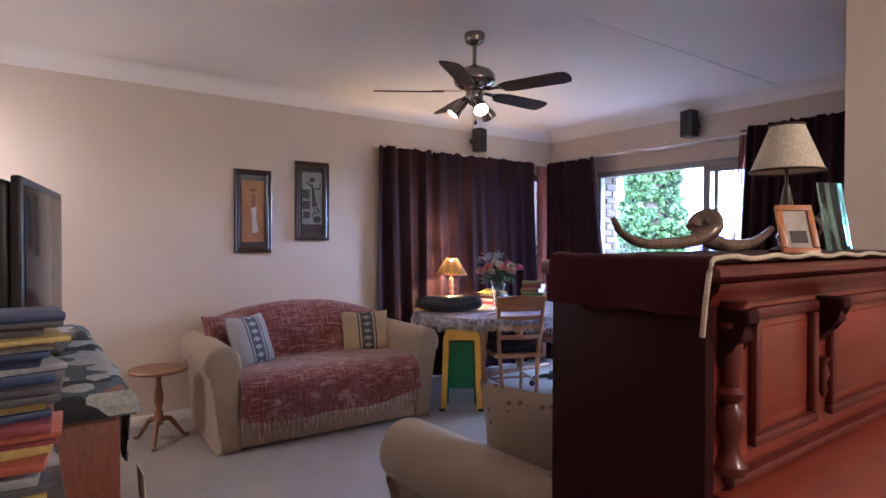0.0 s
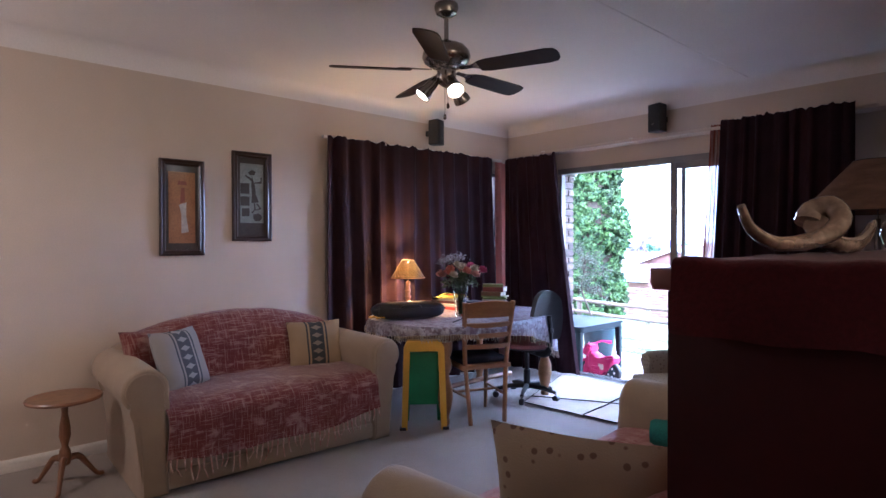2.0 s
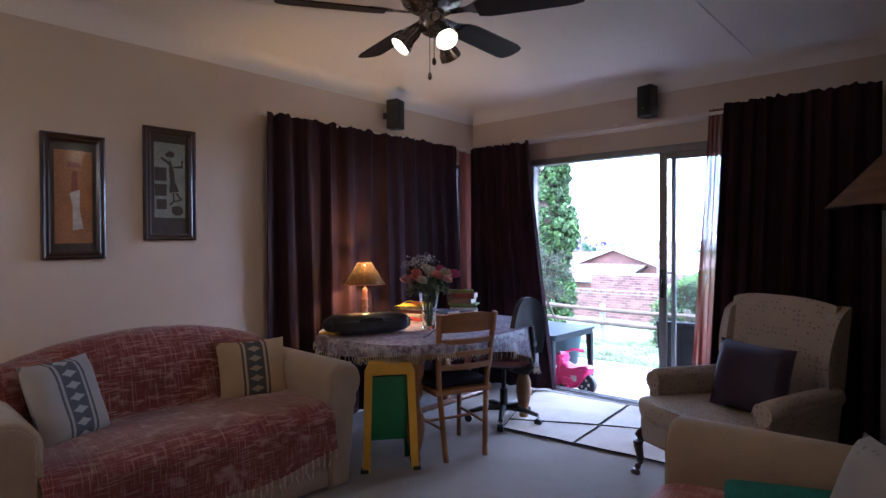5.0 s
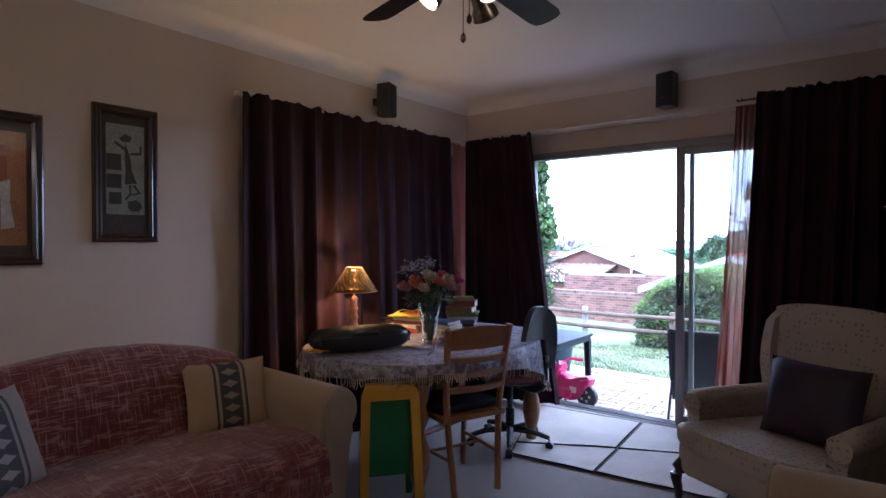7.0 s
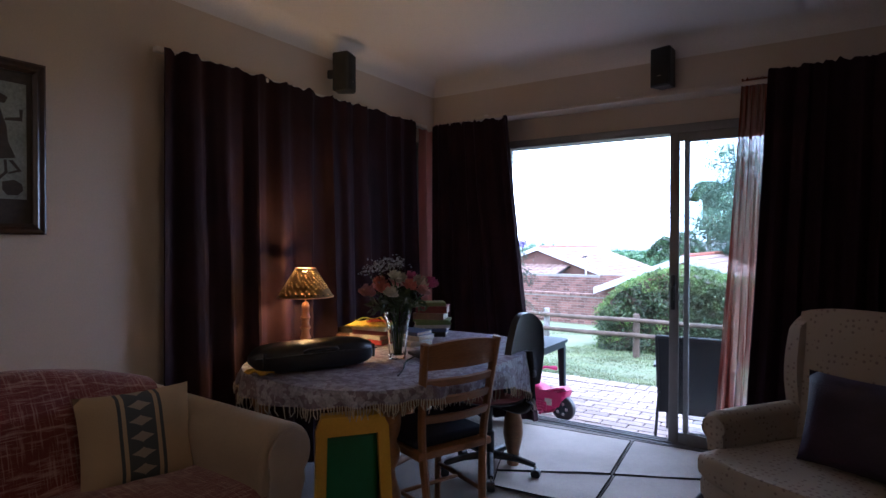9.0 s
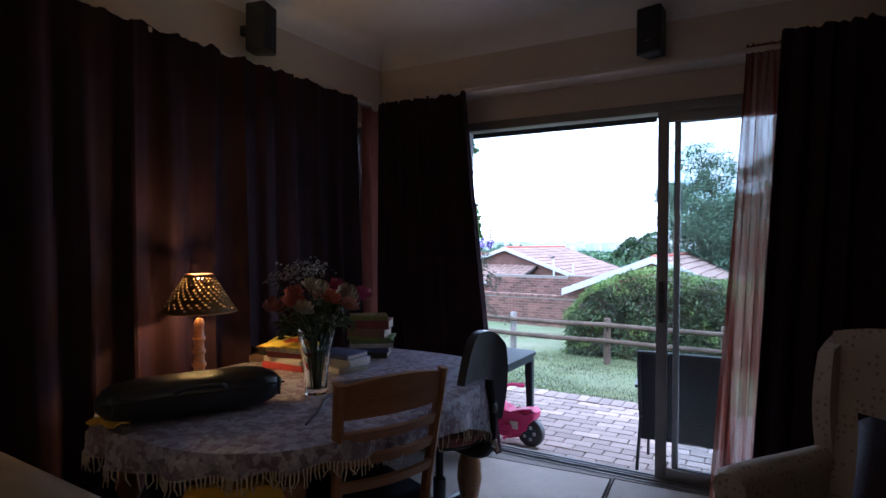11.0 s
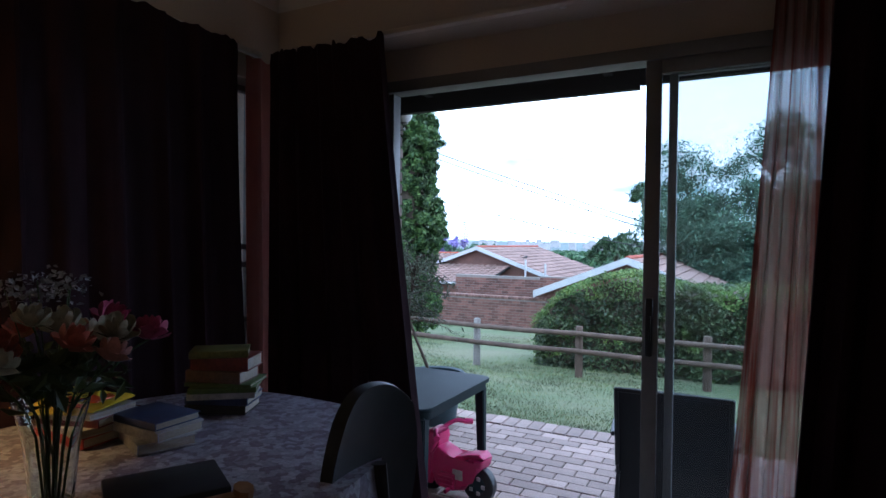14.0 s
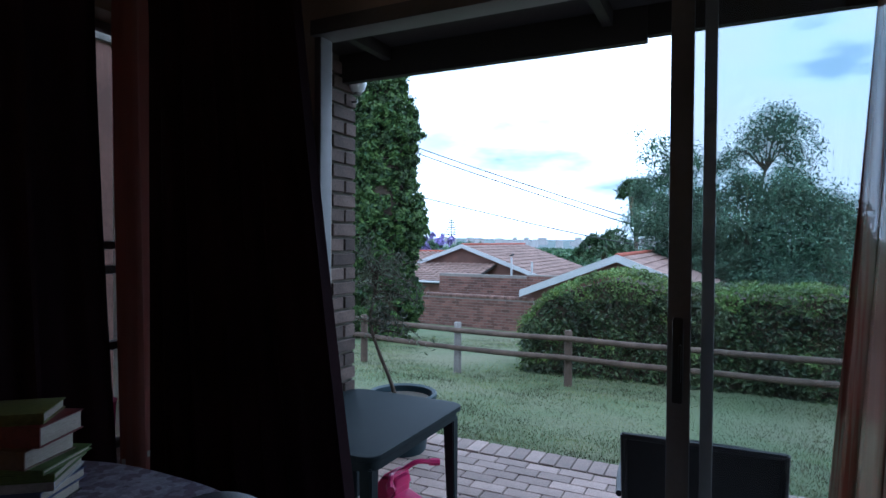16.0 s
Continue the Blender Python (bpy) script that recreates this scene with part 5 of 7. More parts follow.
# vase with roses
VX, VY = -3.98, 3.33
va = thing("vase", (VX, VY, TZ), "flared clear glass vase half full of stems", "vase")
prof = [(.004, .004), (.040, .004), (.043, .02), (.048, .10), (.058, .18), (.074, .245), (.076, .25), (.073, .25), (.055, .18), (.044, .10), (.037, .025), (.004, .02)]
bm = bmesh.new()
rings = [[bm.verts.new((r * math.cos(2 * math.pi * i / 32), r * math.sin(2 * math.pi * i / 32), z)) for i in range(32)] for r, z in prof]
for a, b in zip(rings, rings[1:]):
    for i in range(32):
        bm.faces.new((a[i], a[(i + 1) % 32], b[(i + 1) % 32], b[i]))
bm.faces.new(rings[0]), bm.faces.new(rings[-1])
gv = part("glass", bm, glass_mat("vase_glass", (.90, .96, .95), .02), va)
bq = thing("bouquet", (VX, VY, TZ + .022), "bunch of pink, peach and white roses with small white sprays", "flowers")
M_STEM = mat("stem", (.05, .10, .03), None, 9, .6, .1, 60)
ROSE = [mat("petal_%s" % n, c, tuple(v * .85 for v in c), 20, .6, .1, 90) for n, c in (("peach", (.52, .15, .10)), ("white", (.46, .41, .28)), ("pink", (.46, .06, .17)), ("blush", (.50, .24, .20)))]


def rose(at, r, m, seed):
    """Cupped petals in three whorls."""
    bm, rr = bmesh.new(), random.Random(seed)
    for ring, (n, rad, up) in enumerate(((7, 1.0, .55), (6, .78, .8), (5, .5, .95), (3, .26, 1.0))):
        for k in range(n):
            a = 2 * math.pi * (k + .5 * ring) / n + rr.uniform(-.2, .2)
            rows = []
            for j in range(5):
                t = j / 4
                q = rad * r * (.25 + .85 * math.sin(t * 1.75))
                z = r * (-.55 + up * 1.35 * t - .25 * (t ** 4) * (ring == 0))
                rows.append([bm.verts.new((q * math.cos(a + w * .55 * math.sin(.5 + t * 2)), q * math.sin(a + w * .55 * math.sin(.5 + t * 2)), z - .12 * r * w * w * t)) for w in (-1, -.5, 0, .5, 1)])
            for p, q in zip(rows, rows[1:]):
                for i in range(4):
                    bm.faces.new((p[i], p[i + 1], q[i + 1], q[i]))
    tilt = Matrix.Rotation(rr.uniform(-.5, .5), 3, "X") @ Matrix.Rotation(rr.uniform(-.5, .5), 3, "Y")
    bmesh.ops.rotate(bm, verts=bm.verts, cent=(0, 0, 0), matrix=tilt)
    bmesh.ops.translate(bm, verts=bm.verts, vec=at)
    return part("rose", bm, m, bq)


for k, (dx, dy, dz, r, c) in enumerate(((-.10, -.12, .33, .042, 3), (-.02, -.10, .35, .044, 0), (.06, -.13, .33, .038, 1), (.08, .0, .36, .042, 0), (0, .02, .39, .043, 1), (-.06, .07, .37, .042, 3), (.07, .10, .37, .045, 1), (-.01, .14, .385, .048, 2), (.09, .17, .36, .042, 2), (-.12, .0, .37, .04, 0), (-.10, .13, .35, .036, 1), (.12, .06, .33, .038, 3), (.02, -.05, .41, .036, 1))):
    rose((dx, dy, dz), r, ROSE[c], k)
    part("stem", tube(spline([(dx * .1, dy * .1, .0), (dx * .25, dy * .25, .18), (dx * .7, dy * .7, dz - .06), (dx, dy, dz - .02)], 8), .0028, 5), M_STEM, bq)
rng = np.random.default_rng(4)
cen, nor = [], []
for k in range(150):
    a, r = rng.uniform(0, 6.28), rng.uniform(.03, .15)
    cen.append((r * math.cos(a), r * math.sin(a), .26 + rng.uniform(-.03, .07) - .3 * max(0, r - .1)))
    nor.append((math.cos(a), math.sin(a), .6))
tagged(leaf_cloud("leaves", cen, nor, .028, M_HEDGE, bq, .45, 3), kind="stuff")
cen = []
for (sx, sy, sz) in ((-.12, -.10, .43), (-.09, -.05, .46), (-.13, .02, .44), (-.06, .0, .48), (-.02, .05, .47), (-.10, .09, .45), (-.04, -.12, .44), (.02, -.02, .46)):
    cen += [(sx + rng.normal(0, .022), sy + rng.normal(0, .022), sz + rng.normal(0, .016)) for _ in range(34)]
tagged(leaf_cloud("white_spray", cen, [(0, 0, 1)] * len(cen), .0075, mat("tiny_white_petal", (.34, .36, .38), None, 20, .7, 0, 60), bq, .8, 5), kind="stuff")
bm = bmesh.new()
for (sx, sy, sz) in ((-.12, -.10, .43), (-.09, -.05, .46), (-.13, .02, .44), (-.06, .0, .48), (-.02, .05, .47), (-.10, .09, .45)):
    tube(spline([(0, 0, .1), (sx * .5, sy * .5, .3), (sx, sy, sz)], 6), .0015, 4, bm)
part("spray_stems", bm, M_STEM, bq)


# dining chair, its back towards the room
ch = thing("dining_chair", (-3.71, 3.235, 0), "honey-coloured wooden ladder-back chair with a navy cushion", "chair", -21)
# faces -x; back posts on the +x side
for s in (-1, 1):
    part("back_post", tube(spline([(.215, s * .14, 0), (.185, s * .168, .42), (.20, s * .183, .62), (.245, s * .20, .915)], 14), [.017] * 15, 8, squash=1.25), M_PINE, ch)
    part("front_leg", tube([(-.19, s * .175, 0), (-.185, s * .18, .43)], [.015, .019], 8), M_PINE, ch)
    part("side_stretcher", tube([(-.185, s * .178, .20), (.200, s * .155, .20)], .010, 8), M_PINE, ch)
part("cross_stretcher", tube([(0, -.18, .20), (0, .18, .20)], .010, 8), M_PINE, ch)
part("seat_frame", box((-.21, -.205, .405), (.205, .205, .44), .008), M_PINE, ch)
part("seat_pad", box((-.20, -.195, .441), (.17, .195, .485), .02, 3), M_NAVY, ch, "navy seat cushion")


def slat(z, h, t, name="slat"):
    f = (z - .62) / .295
    x = .20 + .045 * max(0, f)
    part(name, sheet(lambda u, v: (x + .028 * math.sin(math.pi * u) + .012 * v, (2 * u - 1) * (.172 + .06 * (z - .56)), z + h * v + (.018 * math.sin(math.pi * u) if name == "crest_rail" else 0) * v), 14, 4, t), M_PINE, ch)


slat(.80, .105, .020, "crest_rail")
for z in (.725, .645, .565):
    slat(z, .032, .014)

# swivel chair
oc = thing("office_chair", (-3.78, 3.95, 0), "black swivel chair with a worn mauve seat", "office chair", -8)
for k in range(5):
    a = radians(20 + 72 * k)
    d = Vector((math.cos(a), math.sin(a), 0))
    part("base_arm", tube([d * .03 + Vector((0, 0, .105)), d * .16 + Vector((0, 0, .10)), d * .27 + Vector((0, 0, .075))], [.024, .02, .015], 8), M_BLACK, oc)
    cst = part("caster", lathe([(.006, -.022), (.026, -.02), (.028, 0), (.026, .02), (.006, .022)], 16, at=d * .275 + Vector((0, 0, .028)), m=Matrix.Rotation(a, 3, "Z") @ Matrix.Rotation(math.pi / 2, 3, "X")), M_BLACK, oc)
    part("caster_stem", tube([d * .272 + Vector((0, 0, .04)), d * .27 + Vector((0, 0, .08))], .007, 6), M_NICKEL, cst)
part("column", lathe([(.03, .08), (.03, .24), (.018, .25), (.018, .42)], 16), M_BLACK, oc)
part("mechanism", box((-.10, -.07, .405), (.12, .07, .44), .01), M_BLACK, oc)
part("seat", lathe([(.02, .435), (.19, .44), (.215, .46), (.215, .485), (.19, .505), (.02, .51)], 32), M_MAUVE, oc, "worn mauve seat pad")
part("seat_shell", lathe([(.02, .43), (.2, .434), (.21, .445), (.02, .446)], 28), M_BLACK, oc)
part("back_bar", tube(spline([(.05, 0, .42), (.20, 0, .41), (.27, 0, .46), (.275, 0, .60), (.26, 0, .74)], 16), .018, 8, squash=1.8), M_BLACK, oc)
part("backrest", sheet(lambda u, v: (.235 - .03 * math.cos((2 * u - 1) * 1.4) + .03 * v, (2 * u - 1) * (.205 - .06 * v * v - .05 * (1 - v) ** 2), .53 + .42 * v - .07 * abs(2 * u - 1) ** 2.5 * v), 18, 16, .035), M_BLACK, oc, "black padded backrest")
part("knob", lathe([(.012, -.02), (.022, -.015), (.022, .015), (.012, .02)], 12, at=(.29, 0, .62), m=Matrix.Rotation(math.pi / 2, 3, "Y")), M_BLACK, oc)

# folding step stool
ys = thing("step_stool", (-3.78, 2.76, 0), "yellow and green plastic folding step stool, folded", "step stool", -38)


def leaning_frame(m, name, x0, x1, w0, w1, h, bar, t):
    """An inverted U of flat bars that leans from (x0, floor) to (x1, h)."""
    bm = bmesh.new()
    outer = [(-w0, 0), (-w1 - .004, h - .05), (-w1 + .02, h), (w1 - .02, h), (w1 + .004, h - .05), (w0, 0)]
    inner = [(w0 - bar, 0), (w1 - bar, h - .075), (-w1 + bar, h - .075), (-w0 + bar, 0)]
    pts = outer + inner
    va, vb = [bm.verts.new((x0 + (x1 - x0) * z / h + t, y, z)) for y, z in pts], [bm.verts.new((x0 + (x1 - x0) * z / h, y, z)) for y, z in pts]
    for v in (va, vb):
        oo, ii = v[:6], v[6:]
        bm.faces.new((oo[0], oo[1], ii[2], ii[3])), bm.faces.new((oo[1], oo[2], oo[3], oo[4], ii[1], ii[2])), bm.faces.new((oo[4], oo[5], ii[0], ii[1]))
    k = len(pts)
    for a in range(k):
        b = (a + 1) % k
        bm.faces.new((va[a], va[b], vb[b], vb[a]))
    bmesh.ops.recalc_face_normals(bm, faces=bm.faces)
    return part(name, bm, m, ys, smooth=False)


leaning_frame(M_YELLOW, "front_frame", .06, .0, .165, .145, .635, .042, .03)
leaning_frame(M_GREENP, "rear_frame", -.16, -.05, .145, .12, .56, .036, .026)
part("step_panel", extrude([(-.118, .16), (-.108, .545), (.108, .545), (.118, .16)], -.022, .0, 0, .006), M_GREENP, ys, "green step board folded flat")
part("tread", box((-.05, -.125, .612), (.026, .125, .637), .008), M_YELLOW, ys)
part("hinge_bar", tube([(-.03, -.13, .55), (-.03, .13, .55)], .008, 8), M_GREENP, ys)
for y in (-.155, .155):
    part("rubber_foot", box((.05, y - .024, 0), (.10, y + .024, .022), .006), M_BLACK, ys)

# pink and orange toys on the sill behind the drape
for c, nm, z0, z1 in ((M_PINK, "pink", .5505, .76),):
    tub = finish(lathe([(.05, 0), (.055, .01), (.065, z1 - z0 - .01), (.068, z1 - z0), (.05, z1 - z0)], 20), "plastic_tub", c, None, True)
    tub.location = (-4.83, 4.60, z0)
    tagged(tub, "bright pink plastic tub on the window sill", "tub")


# ---- outside: ground, patio, house edge ----
STEPS = [(-60, -.27), (7.38, -.27), (7.6, -.27), (11, -.61), (20, -1.4), (30, -3.0), (60, -5.5), (150, -9), (600, -14), (3500, -16)]


def ground_z(y):
    for (a, za), (b, zb) in zip(STEPS, STEPS[1:]):
        if y <= b:
            return za + (zb - za) * (y - a) / (b - a)
    return STEPS[-1][1]


ys_ = [-60, -20, 0, 5, 7.38, 7.6] + [7.6 + .4 * k for k in range(1, 32)] + [22, 25, 30, 40, 60, 90, 150, 300, 600, 1500, 3500]
xs_ = [-2500, -800, -200, -60, -30] + [-20 + k for k in range(31)] + [30, 60, 200, 800, 2500]
gv = [(x, y, ground_z(y) + (.03 * noise.noise((x * .5, y * .5, 0)) if y > 8 else 0)) for y in ys_ for x in xs_]
nx = len(xs_)
gf = [(j * nx + i, j * nx + i + 1, (j + 1) * nx + i + 1, (j + 1) * nx + i) for j in range(len(ys_) - 1) for i in range(nx - 1)]
structure(mesh_from("ground", gv, gf, M_LAWN, None, True), "mown lawn that slopes away from the patio", "ground")

rng = np.random.default_rng(11)
k = 150000
gx, gy = rng.uniform(-9.5, 1.0, k), 7.44 + 9.5 * rng.uniform(0, 1, k) ** 1.6
patch = np.array([noise.noise((a * .8, b * .8, 3)) for a, b in zip(gx, gy)])
keep = rng.uniform(-.9, .55, k) < patch + .35
gx, gy = gx[keep], gy[keep]
k = len(gx)
gz = np.array([ground_z(b) for b in gy]) + .004
h = rng.uniform(.008, .026, k)
an = rng.uniform(0, 6.28, k)
wd, lx, ly = .0045, rng.normal(0, .012, k), rng.normal(0, .012, k)
pts = np.stack([np.stack([gx - wd * np.cos(an), gy - wd * np.sin(an), gz - .01], 1), np.stack([gx + wd * np.cos(an), gy + wd * np.sin(an), gz - .01], 1), np.stack([gx + lx, gy + ly, gz + h], 1)], 1).reshape(-1, 3)
tagged(mesh_from("grass", pts.tolist(), np.arange(3 * k).reshape(-1, 3).tolist(), M_GRASS), "short dry-patched lawn grass", "grass", kind="stuff")

slab("door_sill", (DX0 - .05, OUT + .005, -.3), (DX1 + .05, 5.28, -.05), M_MORTAR, "cement sill outside the sliding door", "sill", .006)
ext = structure(new("wall_outside"), "clay face-brick outer wall beside the door", "wall")
part("wall_core", box((-5.18, OUT + .005, -.3), (-4.905, 6.245, 2.62)), M_JOINT, ext, "dark raked mortar joints", False)
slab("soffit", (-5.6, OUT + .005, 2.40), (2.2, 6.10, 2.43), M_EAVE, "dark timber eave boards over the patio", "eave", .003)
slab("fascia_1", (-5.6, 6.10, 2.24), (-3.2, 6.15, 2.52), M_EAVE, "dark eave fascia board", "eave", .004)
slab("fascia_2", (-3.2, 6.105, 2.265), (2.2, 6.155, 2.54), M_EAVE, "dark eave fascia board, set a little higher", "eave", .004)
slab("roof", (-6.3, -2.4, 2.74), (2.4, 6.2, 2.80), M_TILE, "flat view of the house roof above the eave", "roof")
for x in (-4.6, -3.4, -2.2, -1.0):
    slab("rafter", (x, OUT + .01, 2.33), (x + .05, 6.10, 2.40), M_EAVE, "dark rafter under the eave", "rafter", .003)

gl = thing("outdoor_lamp", (-4.90, 6.20, 2.20), "clear glass globe lamp on a brick wall", "outdoor lamp")
part("bracket", tube([(0, 0, -.05), (.055, 0, -.05), (.055, 0, .0)], .009, 8), M_ALU, gl)
part("globe", lathe([(.02, .0), (.04, .015), (.055, .05), (.05, .085), (.03, .108), (.004, .115)], 20, at=(.055, 0, 0)), mat("opal_globe", (.75, .76, .74), None, 5, .15, 0, 20), gl, "pale glass globe")
part("cap", lathe([(.022, -.012), (.025, .0), (.02, .008)], 14, at=(.055, 0, 0)), M_ALU, gl)

# ---- patio furniture ----
pt = thing("garden_table", (-4.52, 5.78, -.21), "dark green plastic garden table", "garden table")
hx, hy = .37, .46
rc = .07
outline = arc(hx - rc, hy - rc, rc, 0, 90, 5) + arc(-hx + rc, hy - rc, rc, 90, 180, 5) + arc(-hx + rc, -hy + rc, rc, 180, 270, 5) + arc(hx - rc, -hy + rc, rc, 270, 360, 5)
part("tabletop", extrude(outline, .615, .64, 2, .006), M_GREENTAB, pt)
part("skirt", extrude([(p * .955, q * .955) for p, q in outline], .57, .616, 2), M_GREENTAB, pt)
for sx in (-1, 1):
    for sy in (-1, 1):
        bm = bmesh.new()
        cx, cy = sx * .31, sy * .40
        a = [bm.verts.new((cx + dx * .032, cy + dy * .032, .58)) for dx, dy in ((-1, -1), (1, -1), (1, 1), (-1, 1))]
        b = [bm.verts.new((cx + sx * .012 + dx * .022, cy + sy * .012 + dy * .022, 0)) for dx, dy in ((-1, -1), (1, -1), (1, 1), (-1, 1))]
        for i in range(4):
            bm.faces.new((a[i], a[(i + 1) % 4], b[(i + 1) % 4], b[i]))
        bm.faces.new(a), bm.faces.new(b)
        bmesh.ops.bevel(bm, geom=bm.edges[:], offset=.006, segments=2, affect="EDGES")
        part("leg", bm, M_GREENTAB, pt)

po = thing("plant_pot", (-4.98, 6.98, -.21), "large dark plastic plant pot on the paving", "plant pot")
part("pot_body", lathe([(.02, 0), (.16, 0), (.175, .02), (.225, .38), (.25, .39), (.255, .42), (.245, .43), (.22, .42), (.215, .37), (.02, .37)], 32), M_POT, po)
part("soil", lathe([(.01, .371), (.2, .371), (.205, .38), (.01, .385)], 20), M_JOINT, po, "dark potting soil")
ol = thing("olive_tree", (-5.02, 6.96, .165), "young potted olive tree with thin grey leaves", "tree")
part("trunk", tube(spline([(0, 0, 0), (-.06, 0, .15), (-.16, .0, .35), (-.24, .02, .55), (-.22, .06, .8), (-.2, .1, 1.05)], 20), [.016 - .0004 * k for k in range(21)], 8), M_BARK, ol)
rng = np.random.default_rng(21)
bm, cen, nor = bmesh.new(), [], []
for k in range(46):
    st0 = Vector((-.22 + rng.normal(0, .02), .05, rng.uniform(.45, 1.05)))
    dr = Vector((rng.normal(.25, .6), rng.normal(.1, .6), rng.normal(.2, .35))).normalized()
    L = rng.uniform(.22, .5)
    pts = [st0 + dr * L * t + Vector((0, 0, -.10 * t * t)) for t in (0, .35, .7, 1)]
    tube(pts, [.006, .004, .003, .0015], 4, bm)
    for q in range(26):
        t = rng.uniform(.2, 1)
        p = st0 + dr * L * t + Vector((0, 0, -.10 * t * t)) + Vector(rng.normal(0, .022, 3))
        cen.append(p), nor.append(dr)
tagged(part("branchwork", bm, M_BARK, ol), kind="stuff")
tagged(leaf_cloud("crown", cen, nor, .024, M_OLIVE, ol, .28, 6), kind="stuff")

bk = thing("toy_motorbike", (-4.20, 5.78, -.21), "bright pink plastic toy motorbike with black wheels", "toy", -6)
for x, r in ((.175, .108), (-.17, .10)):
    T = Matrix.Rotation(math.pi / 2, 3, "X")
    wl_ = part("wheel", lathe([(.05, -.03), (r - .02, -.034), (r - .004, -.024), (r, -.01), (r, .01), (r - .004, .024), (r - .02, .034), (.05, .03)], 28, at=(x, 0, r), m=T), M_BLACK, bk, "black plastic wheel")
    part("rim", lathe([(.012, -.037), (.05, -.036), (.055, -.03), (.055, .03), (.05, .036), (.012, .037)], 16, at=(x, 0, r), m=T), M_POT if x > 0 else M_PINK, wl_)
part("body_shell", extrude([(-.10, .06), (.02, .045), (.10, .07), (.15, .15), (.22, .22), (.23, .27), (.17, .275), (.10, .235), (.03, .23), (-.02, .275), (-.09, .30), (-.13, .25), (-.12, .14)], -.075, .075, 1, .026), M_PINK, bk)
part("seat", extrude([(.02, .236), (.10, .242), (.17, .282), (.23, .276), (.20, .30), (.13, .285), (.03, .255)], -.055, .055, 1, .010), M_PINK, bk)
fork = part("front_fork", extrude([(-.21, .05), (-.14, .05), (-.085, .30), (-.075, .375), (-.12, .385), (-.145, .31)], -.06, .06, 1, .014), M_PINK, bk)
part("mudguard", extrude([(-.29, .12), (-.25, .19), (-.17, .225), (-.09, .20), (-.06, .15), (-.10, .18), (-.17, .20), (-.24, .17)], -.045, .045, 1, .006), M_PINK, fork)
part("headlight_fairing", extrude([(-.20, .27), (-.13, .25), (-.08, .33), (-.10, .385), (-.15, .39), (-.19, .34)], -.085, .085, 1, .022), M_PINK, bk)
hb = part("handlebar", tube(spline([(-.02, -.18, .40), (-.07, -.11, .415), (-.115, -.04, .385), (-.115, .04, .385), (-.07, .11, .415), (-.02, .18, .40)], 20), .013, 8), M_PINK, bk)
for s in (-1, 1):
    part("grip", tube([(-.035, s * .165, .404), (.0, s * .205, .398)], .019, 8), M_PINK, hb)
    part("decal", box((.03, s * .076 - .002, .13), (.10, s * .076 + .002, .19), .001), M_PAPERW, bk, "pale sticker")
    eng = part("engine_block", box((-.06, s * .082 - .016, .07), (.05, s * .082 + .016, .16), .010), M_PINK, bk)
    for k in range(3):
        part("cooling_fin", box((-.055, s * .1 - .006, .085 + .024 * k), (.045, s * .1 + .006, .097 + .024 * k), .002), M_PINK, eng)
    part("foot_peg", tube([(.02, s * .08, .075), (.02, s * .14, .07)], .012, 8), M_PINK, bk)
for k in range(5):
    a = 2 * math.pi * k / 5
    part("wheel_spoke", box((.175 + .045 * math.cos(a) - .012, -.044, .108 + .045 * math.sin(a) - .012), (.175 + .045 * math.cos(a) + .012, -.036, .108 + .045 * math.sin(a) + .012), .003), M_FASCIA, bk, "grey spoke cap")

gc = thing("garden_chair", (-2.94, 5.62, -.21), "black sling garden chair with its back to the door", "garden chair", 3)
for s in (-1, 1):
    part("side_frame", tube(spline([(s * .25, -.16, .86), (s * .25, -.10, .60), (s * .25, -.02, .40), (s * .25, .36, .43), (s * .25, .42, .38)], 18), .012, 8), M_BLACK, gc)
    part("back_leg", tube([(s * .25, -.03, .42), (s * .26, -.16, .0)], .011, 8), M_BLACK, gc)
    part("front_leg", tube([(s * .25, .38, .42), (s * .26, .43, .0)], .011, 8), M_BLACK, gc)
    part("armrest", tube(spline([(s * .27, -.10, .62), (s * .285, .1, .63), (s * .28, .34, .61), (s * .26, .40, .42)], 14), .012, 8), M_BLACK, gc)
part("top_bar", tube([(-.25, -.16, .855), (.25, -.16, .855)], .012, 8), M_BLACK, gc)
part("back_sling", sheet(lambda u, v: ((2 * u - 1) * .255, -.165 + .17 * (1 - v) + .02 * math.sin(math.pi * u), .25 + .615 * v + .006 * noise.noise((u * 5, 2, 1))), 14, 14, .006), M_SLING, gc, "black woven sling")
part("seat_sling", sheet(lambda u, v: ((2 * u - 1) * .25, -.0 + .38 * v, .41 - .03 * math.sin(math.pi * v)), 10, 10, .006), M_SLING, gc)
part("cross_bar", tube([(-.25, .36, .40), (.25, .36, .40)], .010, 8), M_BLACK, gc)

